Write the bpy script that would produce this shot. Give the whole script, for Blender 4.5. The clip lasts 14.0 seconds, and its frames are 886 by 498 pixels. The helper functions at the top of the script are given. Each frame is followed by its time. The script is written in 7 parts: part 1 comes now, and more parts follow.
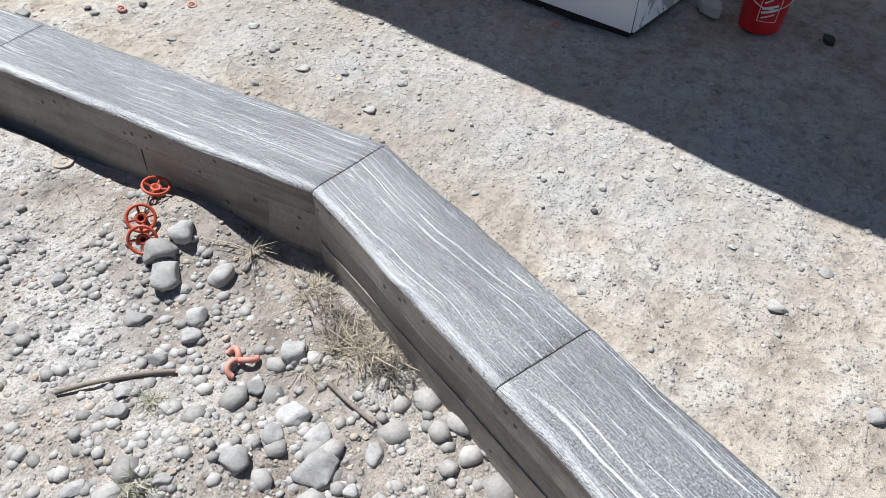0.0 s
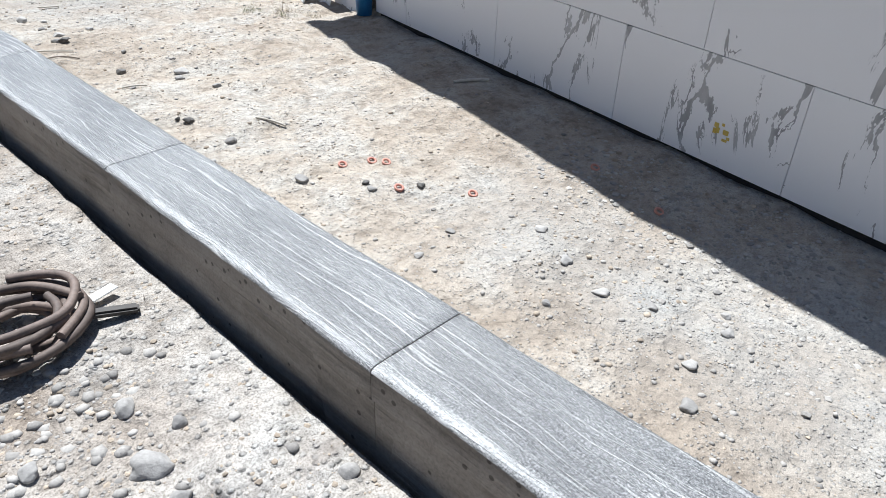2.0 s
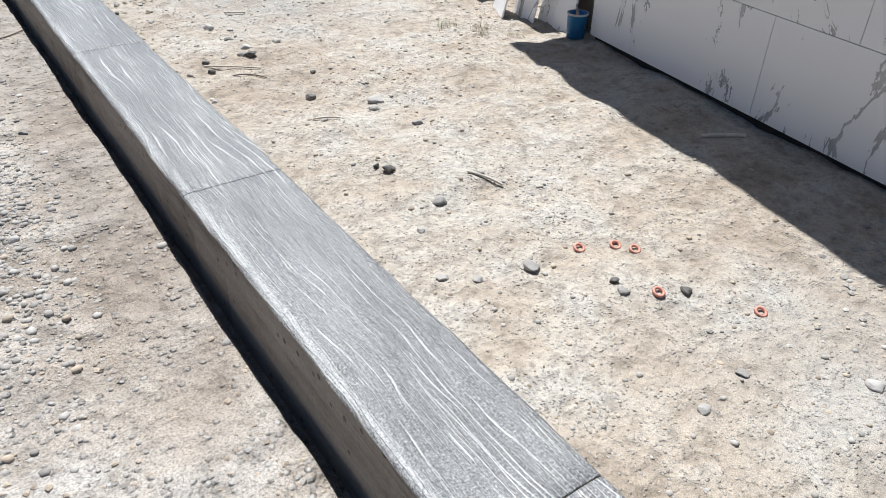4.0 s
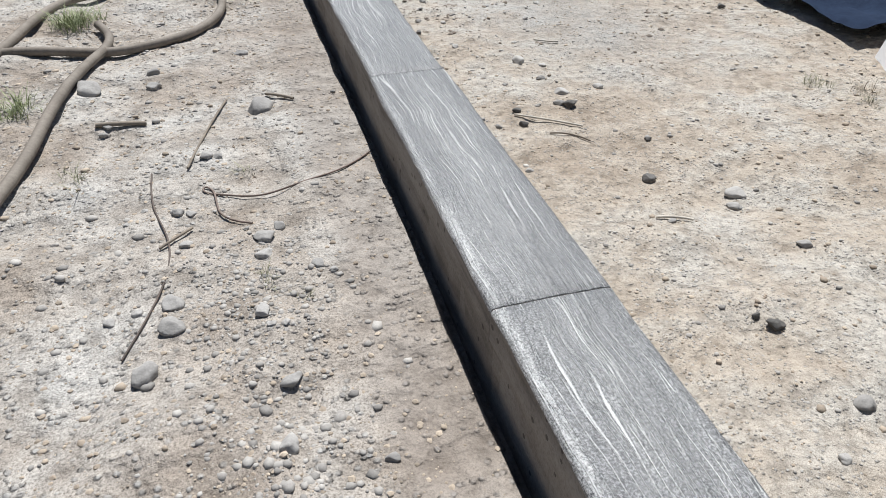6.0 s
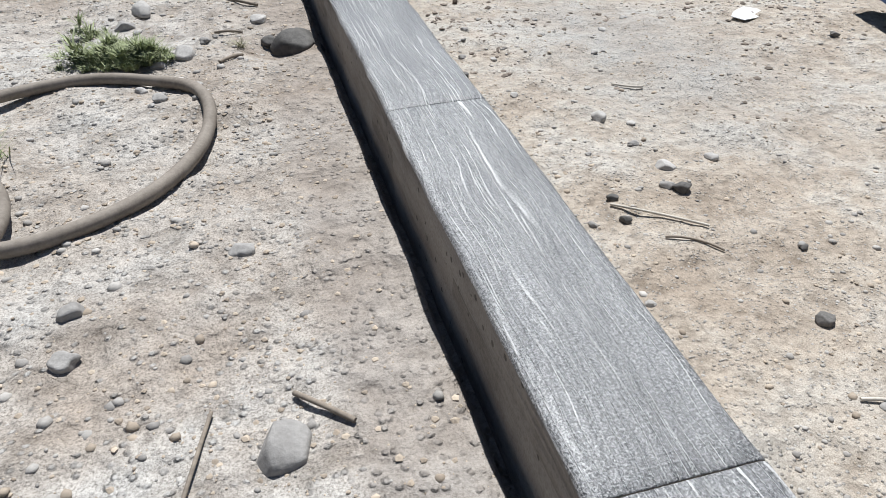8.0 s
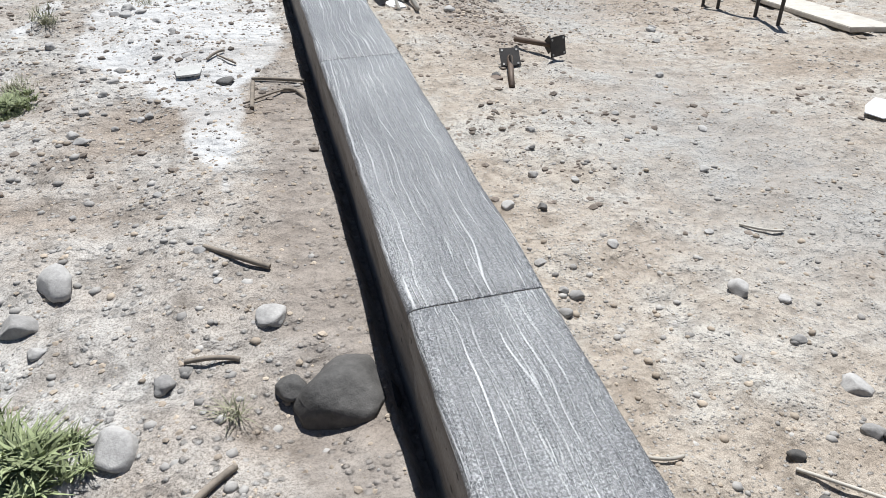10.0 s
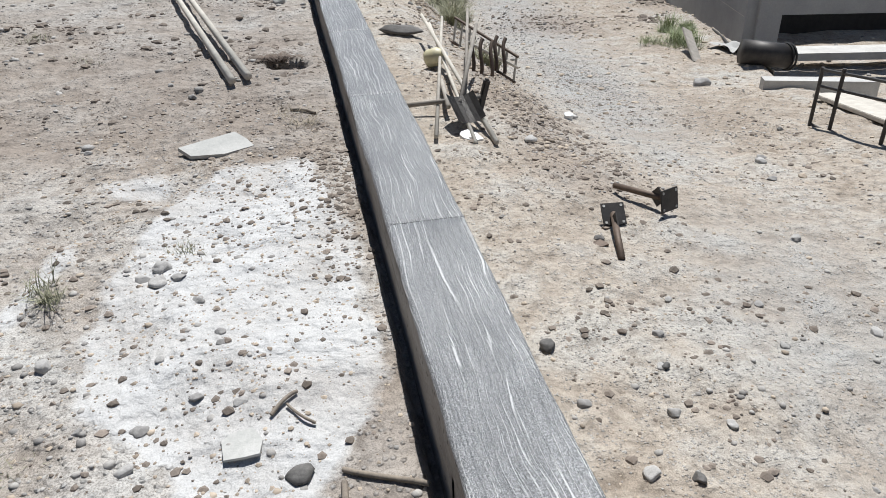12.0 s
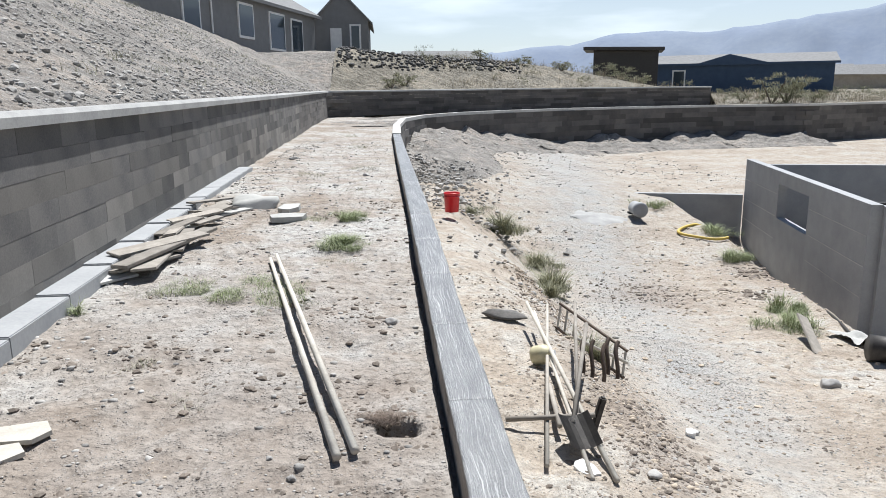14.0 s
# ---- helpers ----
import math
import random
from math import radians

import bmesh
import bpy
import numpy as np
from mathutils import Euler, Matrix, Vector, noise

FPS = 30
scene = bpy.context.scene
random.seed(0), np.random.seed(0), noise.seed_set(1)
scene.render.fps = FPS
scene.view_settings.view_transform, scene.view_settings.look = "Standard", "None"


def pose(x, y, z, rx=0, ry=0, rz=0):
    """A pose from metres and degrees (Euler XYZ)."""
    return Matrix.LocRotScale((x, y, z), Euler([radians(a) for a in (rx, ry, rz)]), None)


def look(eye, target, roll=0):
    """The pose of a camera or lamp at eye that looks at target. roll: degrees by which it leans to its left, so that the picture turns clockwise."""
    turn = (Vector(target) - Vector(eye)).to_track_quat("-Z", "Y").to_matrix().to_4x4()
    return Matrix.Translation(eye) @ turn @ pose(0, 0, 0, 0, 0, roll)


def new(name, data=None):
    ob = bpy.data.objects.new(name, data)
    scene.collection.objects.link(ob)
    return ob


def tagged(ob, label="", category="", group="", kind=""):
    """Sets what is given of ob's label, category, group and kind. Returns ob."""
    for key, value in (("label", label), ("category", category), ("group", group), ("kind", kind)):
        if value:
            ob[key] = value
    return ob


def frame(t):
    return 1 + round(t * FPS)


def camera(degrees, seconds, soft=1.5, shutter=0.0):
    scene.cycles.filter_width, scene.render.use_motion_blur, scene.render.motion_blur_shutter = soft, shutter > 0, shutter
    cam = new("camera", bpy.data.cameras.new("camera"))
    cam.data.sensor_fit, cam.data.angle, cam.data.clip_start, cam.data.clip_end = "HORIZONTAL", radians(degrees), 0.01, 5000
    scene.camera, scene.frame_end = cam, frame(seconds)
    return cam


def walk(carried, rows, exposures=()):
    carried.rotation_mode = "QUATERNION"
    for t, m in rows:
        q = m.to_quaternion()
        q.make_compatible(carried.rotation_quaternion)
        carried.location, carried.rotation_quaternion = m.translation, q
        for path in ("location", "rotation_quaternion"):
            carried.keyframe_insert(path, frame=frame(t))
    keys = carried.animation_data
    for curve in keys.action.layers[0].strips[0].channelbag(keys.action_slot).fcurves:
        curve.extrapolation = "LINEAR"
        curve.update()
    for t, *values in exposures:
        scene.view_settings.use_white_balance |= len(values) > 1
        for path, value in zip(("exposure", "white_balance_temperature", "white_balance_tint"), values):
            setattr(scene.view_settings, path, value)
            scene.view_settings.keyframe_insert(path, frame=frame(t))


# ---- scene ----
cam = camera(62.9, 14.0, soft=0.75)
PATH = [
    (0, (0.03, 0.114, 0.985), (1.3, 0.769, -0.414), 1.7),
    (0.5, (0.192, 0.343, 0.945), (1.542, 1.118, -0.311), 1.7),
    (0.7, (0.231, 0.426, 0.918), (1.604, 1.249, -0.282), 1.6),
    (1, (0.272, 0.562, 0.886), (1.648, 1.445, -0.267), 2.1),
    (1.5, (0.28, 0.824, 0.844), (1.609, 1.831, -0.26), 2.3),
    (2, (0.306, 1.075, 0.853), (1.532, 2.222, -0.234), 2.1),
    (2.2, (0.349, 1.188, 0.861), (1.538, 2.371, -0.228), 2.0),
    (4.3, (0.528, 2.383, 0.793), (1.439, 3.764, -0.331), 1.2),
    (4.5, (0.525, 2.529, 0.79), (1.39, 3.929, -0.347), 1.1),
    (5, (0.52, 2.853, 0.813), (1.236, 4.323, -0.338), 0.7),
    (5.5, (0.537, 3.168, 0.829), (1.09, 4.708, -0.322), 0.1),
    (6, (0.522, 3.488, 0.819), (0.96, 5.065, -0.331), -0.5),
    (6.5, (0.55, 3.812, 0.802), (0.933, 5.4, -0.352), -1.0),
    (7, (0.581, 4.137, 0.765), (0.964, 5.727, -0.387), -1.2),
    (7.2, (0.578, 4.271, 0.757), (0.972, 5.85, -0.404), -0.9),
    (9.3, (0.608, 5.695, 0.696), (1.053, 7.247, -0.484), -1.5),
    (9.5, (0.636, 5.848, 0.722), (1.072, 7.409, -0.449), -1.3),
    (10, (0.671, 6.135, 0.753), (1.076, 7.723, -0.393), -0.8),
    (10.2, (0.681, 6.264, 0.743), (1.045, 7.89, -0.363), -1.5),
    (10.5, (0.66, 6.429, 0.799), (1.017, 8.044, -0.326), -1.0),
    (11, (0.661, 6.706, 0.842), (0.987, 8.34, -0.264), -1.6),
    (11.5, (0.671, 6.985, 0.873), (0.991, 8.641, -0.202), -1.8),
    (12, (0.654, 7.22, 0.952), (0.978, 8.914, -0.06), -1.8),
    (12.5, (0.616, 7.415, 1.069), (0.934, 9.172, 0.168), -2.0),
    (13, (0.6, 7.575, 1.191), (0.89, 9.404, 0.435), -2.1),
    (13.5, (0.606, 7.736, 1.296), (0.848, 9.63, 0.703), -1.7),
    (14, (0.579, 7.859, 1.371), (0.728, 9.807, 0.942), -0.6),
]
EXPOSURE = [(0, 0.55, 6150, 9), (1.5, 0.72, 6050, 8), (4.5, 0.5, 6350, 9), (6, 0.31, 6380, 9), (9.5, 0.42, 6250, 9), (11, 0.26, 6250, 9), (12.5, 0.25, 6350, 9), (14, 0.58, 6300, 9)]
walk(cam, [(t, look(eye, target, roll)) for t, eye, target, roll in PATH], EXPOSURE)

# ---- sky and sun ----
SUN = Vector((0.19, 0.5, 1.0)).normalized()
world = bpy.data.worlds.new("sky")
scene.world = world
world.use_nodes = True
wn, wl = world.node_tree.nodes, world.node_tree.links
sky = wn.new("ShaderNodeTexSky")
sky.sky_type, sky.sun_disc = "NISHITA", False
sky.sun_elevation = math.asin(SUN.z)
sky.sun_rotation = math.atan2(SUN.x, SUN.y)
sky.air_density, sky.dust_density, sky.ozone_density = 1.0, 0.4, 2.0
coord = wn.new("ShaderNodeTexCoord")
stretch = wn.new("ShaderNodeMapping")
stretch.inputs["Scale"].default_value = (1.2, 1.2, 6.0)
wl.new(coord.outputs["Generated"], stretch.inputs["Vector"])
puff = wn.new("ShaderNodeTexNoise")
puff.inputs["Scale"].default_value, puff.inputs["Detail"].default_value = 2.2, 6.0
wl.new(stretch.outputs["Vector"], puff.inputs["Vector"])
veil = wn.new("ShaderNodeMapRange")
veil.inputs["From Min"].default_value, veil.inputs["From Max"].default_value = 0.45, 0.72
veil.inputs["To Min"].default_value, veil.inputs["To Max"].default_value = 0.35, 0.9
wl.new(puff.outputs["Fac"], veil.inputs["Value"])
cloud = wn.new("ShaderNodeMix")
cloud.data_type = "RGBA"
cloud.inputs["B"].default_value = (16.5, 17.8, 19.3, 1)
sky_axis = wn.new("ShaderNodeSeparateXYZ")
wl.new(coord.outputs["Generated"], sky_axis.inputs["Vector"])
haze = wn.new("ShaderNodeMapRange")
haze.inputs["From Min"].default_value, haze.inputs["From Max"].default_value = 0.3, 0.1
wl.new(sky_axis.outputs["Z"], haze.inputs["Value"])
thin = wn.new("ShaderNodeMath")
thin.operation = "MULTIPLY"
wl.new(veil.outputs["Result"], thin.inputs[0])
wl.new(haze.outputs["Result"], thin.inputs[1])
wl.new(thin.outputs[0], cloud.inputs["Factor"])
wl.new(sky.outputs["Color"], cloud.inputs["A"])
wl.new(cloud.outputs["Result"], wn["Background"].inputs["Color"])
wn["Background"].inputs["Strength"].default_value = 0.05
sun = new("sun", bpy.data.lights.new("sun", "SUN"))
sun.data.energy, sun.data.angle, sun.data.color = 5.0, radians(0.53), (1.0, 0.98, 0.95)
sun.matrix_world = Matrix.Translation((20, 40, 60)) @ SUN.to_track_quat("Z", "Y").to_matrix().to_4x4()


# ---- materials ----
def nodes_of(name):
    m = bpy.data.materials.new(name)
    m.use_nodes = True
    return m, m.node_tree.nodes, m.node_tree.links


def noise_node(n, l, vector, scale, detail=5.0, rough=0.6, distort=0.0):
    t = n.new("ShaderNodeTexNoise")
    t.inputs["Scale"].default_value, t.inputs["Detail"].default_value = scale, detail
    t.inputs["Roughness"].default_value, t.inputs["Distortion"].default_value = rough, distort
    if vector is not None:
        l.new(vector, t.inputs["Vector"])
    return t.outputs["Fac"]


def ramp_node(n, l, value, stops):
    r = n.new("ShaderNodeValToRGB")
    while len(r.color_ramp.elements) < len(stops):
        r.color_ramp.elements.new(0.5)
    for e, (p, c) in zip(r.color_ramp.elements, stops):
        e.position, e.color = p, (*c, 1)
    l.new(value, r.inputs["Fac"])
    return r.outputs["Color"]


def mix_node(n, l, fac, a, b, mode="MIX"):
    m = n.new("ShaderNodeMix")
    m.data_type, m.blend_type = "RGBA", mode
    for key, v in (("Factor", fac), ("A", a), ("B", b)):
        if isinstance(v, (int, float)):
            m.inputs[key].default_value = v
        elif isinstance(v, tuple):
            m.inputs[key].default_value = (*v, 1)
        else:
            l.new(v, m.inputs[key])
    return m.outputs["Result"]


def math_node(n, l, op, a, b=None, clamp=False):
    m = n.new("ShaderNodeMath")
    m.operation, m.use_clamp = op, clamp
    for i, v in enumerate((a, b)):
        if v is None:
            continue
        if isinstance(v, (int, float)):
            m.inputs[i].default_value = v
        else:
            l.new(v, m.inputs[i])
    return m.outputs[0]


def bump_node(n, l, height, distance, strength=1.0, normal=None):
    b = n.new("ShaderNodeBump")
    b.inputs["Distance"].default_value, b.inputs["Strength"].default_value = distance, strength
    l.new(height, b.inputs["Height"])
    if normal is not None:
        l.new(normal, b.inputs["Normal"])
    return b.outputs["Normal"]


def surface(name, dark, light, scale=8.0, fine=60.0, rough=0.8, metal=0.0, relief=0.002, vary=0.25, island=False, spec=0.5):
    """A plain worn surface: two scales of variation, fine relief, and a shade of its own for every object or piece."""
    m, n, l = nodes_of(name)
    where = n.new("ShaderNodeTexCoord").outputs["Object"]
    broad = noise_node(n, l, where, scale, 6.0)
    small = noise_node(n, l, where, fine, 4.0, 0.7)
    both = math_node(n, l, "ADD", math_node(n, l, "MULTIPLY", broad, 0.6), math_node(n, l, "MULTIPLY", small, 0.4))
    colour = ramp_node(n, l, both, ((0.32, dark), (0.68, light)))
    if vary:
        own = n.new("ShaderNodeNewGeometry").outputs["Random Per Island"] if island else n.new("ShaderNodeObjectInfo").outputs["Random"]
        shade = n.new("ShaderNodeMapRange")
        shade.inputs["To Min"].default_value, shade.inputs["To Max"].default_value = 1 - vary, 1 + vary
        l.new(own, shade.inputs["Value"])
        hsv = n.new("ShaderNodeHueSaturation")
        l.new(colour, hsv.inputs["Color"])
        l.new(shade.outputs["Result"], hsv.inputs["Value"])
        colour = hsv.outputs["Color"]
    p = n["Principled BSDF"]
    l.new(colour, p.inputs["Base Color"])
    p.inputs["Roughness"].default_value, p.inputs["Metallic"].default_value = rough, metal
    p.inputs["Specular IOR Level"].default_value = spec
    if relief:
        l.new(bump_node(n, l, both, relief), p.inputs["Normal"])
    return m


def soil(name, tones, powder=False, grit=1.0, track=False):
    """Dry sandy soil: patches of tone, grit, crumbs and, where its powder layer says so, spilt white lime."""
    m, n, l = nodes_of(name)
    where = n.new("ShaderNodeTexCoord").outputs["Object"]
    broad = noise_node(n, l, where, 0.55, 4.0, 0.55)
    patch = noise_node(n, l, where, 3.1, 5.0, 0.58, 0.15)
    crumbs = noise_node(n, l, where, 26.0, 6.0, 0.7)
    grains = noise_node(n, l, where, 260.0, 2.0, 0.8)
    blend = math_node(n, l, "ADD", math_node(n, l, "MULTIPLY", broad, 0.5), math_node(n, l, "MULTIPLY", patch, 0.5))
    colour = ramp_node(n, l, blend, ((0.4, tones[0]), (0.5, tones[1]), (0.6, tones[2])))
    # low spots of crumbs, grains and lumps darkened in colour as tiny shadows
    colour = mix_node(n, l, 0.55, colour, ramp_node(n, l, crumbs, ((0.3, (0.36, 0.34, 0.32)), (0.47, (1.0, 1.0, 1.0)), (0.72, (1.22, 1.21, 1.2)))), "MULTIPLY")
    colour = mix_node(n, l, 0.85, colour, ramp_node(n, l, grains, ((0.3, (0.4, 0.38, 0.36)), (0.5, (1.0, 1.0, 1.0)), (0.7, (1.35, 1.35, 1.35)))), "MULTIPLY")
    lumps = noise_node(n, l, where, 12.0 / grit, 2.5, 0.55, 0.15)
    colour = mix_node(n, l, 0.7, colour, ramp_node(n, l, lumps, ((0.34, (0.66, 0.64, 0.62)), (0.48, (1.0, 1.0, 1.0)), (0.68, (1.12, 1.12, 1.12)))), "MULTIPLY")
    cells = n.new("ShaderNodeTexVoronoi")
    cells.inputs["Scale"].default_value = 75.0 / grit
    l.new(where, cells.inputs["Vector"])
    tone = n.new("ShaderNodeSeparateColor")
    l.new(cells.outputs["Color"], tone.inputs["Color"])
    chosen = n.new("ShaderNodeMapRange")
    chosen.inputs["From Min"].default_value, chosen.inputs["From Max"].default_value = 0.6, 0.68
    l.new(math_node(n, l, "ADD", tone.outputs["Green"], math_node(n, l, "MULTIPLY", math_node(n, l, "SUBTRACT", patch, 0.5), 1.4)), chosen.inputs["Value"])
    dome = n.new("ShaderNodeMapRange")
    dome.inputs["From Min"].default_value, dome.inputs["From Max"].default_value = 0.5, 0.22
    l.new(cells.outputs["Distance"], dome.inputs["Value"])
    chips = math_node(n, l, "MULTIPLY", chosen.outputs["Result"], dome.outputs["Result"])
    colour = mix_node(n, l, math_node(n, l, "MULTIPLY", chips, 0.8), colour, ramp_node(n, l, tone.outputs["Red"], ((0.0, (0.2, 0.19, 0.175)), (0.6, (0.34, 0.33, 0.315)), (1.0, (0.46, 0.45, 0.43)))))
    if powder:
        layer = n.new("ShaderNodeVertexColor")
        layer.layer_name = "powder"
        parts = n.new("ShaderNodeSeparateColor")
        l.new(layer.outputs["Color"], parts.inputs["Color"])
        ragged = math_node(n, l, "ADD", parts.outputs["Red"], math_node(n, l, "MULTIPLY", math_node(n, l, "SUBTRACT", crumbs, 0.5), 0.9))
        cover = n.new("ShaderNodeMapRange")
        cover.inputs["From Min"].default_value, cover.inputs["From Max"].default_value = 0.3, 0.72
        l.new(ragged, cover.inputs["Value"])
        lime = ramp_node(n, l, grains, ((0.25, (0.4, 0.395, 0.385)), (0.5, (0.53, 0.525, 0.515)), (0.8, (0.6, 0.595, 0.585))))
        chips = math_node(n, l, "MULTIPLY", chips, math_node(n, l, "SUBTRACT", 1.0, cover.outputs["Result"]))
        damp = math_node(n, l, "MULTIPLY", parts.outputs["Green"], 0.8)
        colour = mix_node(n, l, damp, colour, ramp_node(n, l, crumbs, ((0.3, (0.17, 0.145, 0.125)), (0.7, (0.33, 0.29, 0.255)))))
        colour = mix_node(n, l, math_node(n, l, "MULTIPLY", cover.outputs["Result"], math_node(n, l, "ADD", math_node(n, l, "MULTIPLY", patch, 2.0), -0.15, True)), colour, lime)
    if track:
        worn = n.new("ShaderNodeVertexColor")
        worn.layer_name = "track"
        lanes = n.new("ShaderNodeSeparateColor")
        l.new(worn.outputs["Color"], lanes.inputs["Color"])
        frayed = math_node(n, l, "MULTIPLY", lanes.outputs["Red"], math_node(n, l, "ADD", math_node(n, l, "MULTIPLY", patch, 1.3), 0.05, True))
        colour = mix_node(n, l, frayed, colour, ramp_node(n, l, grains, ((0.3, (0.2, 0.205, 0.2)), (0.5, (0.34, 0.34, 0.33)), (0.7, (0.46, 0.455, 0.44)))))
        turned = math_node(n, l, "MULTIPLY", lanes.outputs["Green"], math_node(n, l, "ADD", math_node(n, l, "MULTIPLY", crumbs, 1.4), -0.1, True))
        colour = mix_node(n, l, turned, colour, ramp_node(n, l, crumbs, ((0.3, (0.15, 0.12, 0.1)), (0.7, (0.32, 0.265, 0.22)))))
    p = n["Principled BSDF"]
    l.new(colour, p.inputs["Base Color"])
    p.inputs["Roughness"].default_value, p.inputs["Specular IOR Level"].default_value = 0.93, 0.2
    first = bump_node(n, l, chips, 0.006 * grit, 0.8, bump_node(n, l, grains, 0.0014 * grit, 0.8))
    second = bump_node(n, l, crumbs, 0.011 * grit, 0.8, first)
    second = bump_node(n, l, lumps, 0.035 * grit, 0.8, second)
    l.new(bump_node(n, l, patch, 0.065 * grit, 0.8, second), p.inputs["Normal"])
    return m


def grained_cap(name):
    """Grey concrete dragged into a wood grain along the wall, sun glints on its raised threads painted white."""
    m, n, l = nodes_of(name)
    where = n.new("ShaderNodeTexCoord").outputs["Object"]
    own = n.new("ShaderNodeObjectInfo").outputs["Random"]
    shift = n.new("ShaderNodeVectorMath")
    shift.operation = "SCALE"
    shift.inputs[0].default_value = (7.3, 31.0, 3.0)
    l.new(own, shift.inputs["Scale"])
    moved = n.new("ShaderNodeVectorMath")
    l.new(where, moved.inputs[0])
    l.new(shift.outputs[0], moved.inputs[1])
    warp = n.new("ShaderNodeTexNoise")
    warp.inputs["Scale"].default_value, warp.inputs["Detail"].default_value = 4.0, 2.0
    l.new(moved.outputs[0], warp.inputs["Vector"])
    sway = n.new("ShaderNodeVectorMath")
    sway.operation = "MULTIPLY_ADD"
    l.new(warp.outputs["Color"], sway.inputs[0])
    sway.inputs[1].default_value = (0.035, 0.0, 0.0)
    l.new(moved.outputs[0], sway.inputs[2])

    def along(sx, sy):
        k = n.new("ShaderNodeMapping")
        k.inputs["Scale"].default_value = (sx, sy, sx)
        l.new(sway.outputs[0], k.inputs["Vector"])
        return k.outputs["Vector"]

    def threads(scale, seed, amount):
        bend = n.new("ShaderNodeTexNoise")
        bend.inputs["Scale"].default_value, bend.inputs["Detail"].default_value = 1.0, 2.0
        offset = n.new("ShaderNodeVectorMath")
        l.new(along(17.0, 1.8), offset.inputs[0])
        offset.inputs[1].default_value = (seed, seed * 2.0, seed)
        l.new(offset.outputs[0], bend.inputs["Vector"])
        shiftx = n.new("ShaderNodeVectorMath")
        shiftx.operation = "MULTIPLY_ADD"
        l.new(bend.outputs["Color"], shiftx.inputs[0])
        shiftx.inputs[1].default_value = (amount, 0.0, 0.0)
        l.new(sway.outputs[0], shiftx.inputs[2])
        wave = n.new("ShaderNodeTexWave")
        wave.bands_direction = "X"
        wave.inputs["Scale"].default_value = scale
        l.new(shiftx.outputs[0], wave.inputs["Vector"])
        gate = n.new("ShaderNodeMapRange")
        gate.inputs["From Min"].default_value, gate.inputs["From Max"].default_value = 0.38, 0.56
        gate.inputs["To Min"].default_value = 0.77
        l.new(noise_node(n, l, along(26.0 + seed, 1.5), 1.0, 3.0, 0.6), gate.inputs["Value"])
        return math_node(n, l, "MULTIPLY", math_node(n, l, "POWER", wave.outputs["Fac"], 4.5), gate.outputs["Result"])

    def fine_streaks(sx, sy, low, high):
        cut = n.new("ShaderNodeMapRange")
        cut.inputs["From Min"].default_value, cut.inputs["From Max"].default_value = low, high
        l.new(noise_node(n, l, along(sx, sy), 1.0, 3.0, 0.62), cut.inputs["Value"])
        return cut.outputs["Result"]

    def broken(lines, sx, sy):
        return math_node(n, l, "MULTIPLY", lines, math_node(n, l, "ADD", math_node(n, l, "MULTIPLY", fine_streaks(sx, sy, 0.38, 0.58), 0.32), 0.68))

    waves = math_node(n, l, "MAXIMUM", broken(threads(17.0, 3.1, 0.06), 24.0, 4.0), broken(threads(27.0, 8.7, 0.04), 30.0, 6.0))
    hairs = math_node(n, l, "MAXIMUM", fine_streaks(140.0, 4.5, 0.46, 0.72), math_node(n, l, "MULTIPLY", fine_streaks(250.0, 16.0, 0.46, 0.7), 0.85))
    strands = math_node(n, l, "MAXIMUM", waves, hairs)
    fibres = noise_node(n, l, along(420.0, 130.0), 1.0, 3.0, 0.75)
    grit = noise_node(n, l, where, 330.0, 2.0, 0.85)
    stain = noise_node(n, l, along(13.0, 2.4), 1.0, 4.0, 0.6)
    line = n.new("ShaderNodeMapRange")
    line.inputs["From Min"].default_value, line.inputs["From Max"].default_value = 0.56, 0.9
    l.new(math_node(n, l, "ADD", strands, math_node(n, l, "MULTIPLY", math_node(n, l, "SUBTRACT", grit, 0.5), 0.75)), line.inputs["Value"])
    ridge = line.outputs["Result"]
    height = math_node(n, l, "ADD", math_node(n, l, "MULTIPLY", ridge, 0.55), math_node(n, l, "MULTIPLY", fibres, 0.45))
    speckle = math_node(n, l, "ADD", math_node(n, l, "MULTIPLY", fibres, 0.3), math_node(n, l, "MULTIPLY", grit, 0.7))
    colour = ramp_node(n, l, speckle, ((0.38, (0.055, 0.056, 0.058)), (0.5, (0.16, 0.162, 0.165)), (0.62, (0.42, 0.42, 0.425))))
    # white thread colour stands for sunlight caught on the ridges
    colour = mix_node(n, l, math_node(n, l, "MULTIPLY", ridge, 0.8), colour, (0.7, 0.7, 0.69))
    # bright left edge: sun on the rounded arris, painted through a vertex layer
    edge_glint = n.new("ShaderNodeVertexColor")
    edge_glint.layer_name = "edge_glint"
    split = n.new("ShaderNodeSeparateColor")
    l.new(edge_glint.outputs["Color"], split.inputs["Color"])
    edge = n.new("ShaderNodeMapRange")
    edge.inputs["From Min"].default_value, edge.inputs["From Max"].default_value = 0.42, 0.75
    l.new(math_node(n, l, "ADD", split.outputs["Red"], math_node(n, l, "ADD", math_node(n, l, "MULTIPLY", math_node(n, l, "SUBTRACT", fibres, 0.5), 0.6), math_node(n, l, "MULTIPLY", math_node(n, l, "SUBTRACT", grit, 0.5), 1.0))), edge.inputs["Value"])
    colour = mix_node(n, l, math_node(n, l, "MULTIPLY", edge.outputs["Result"], 0.62), colour, (0.62, 0.62, 0.61))
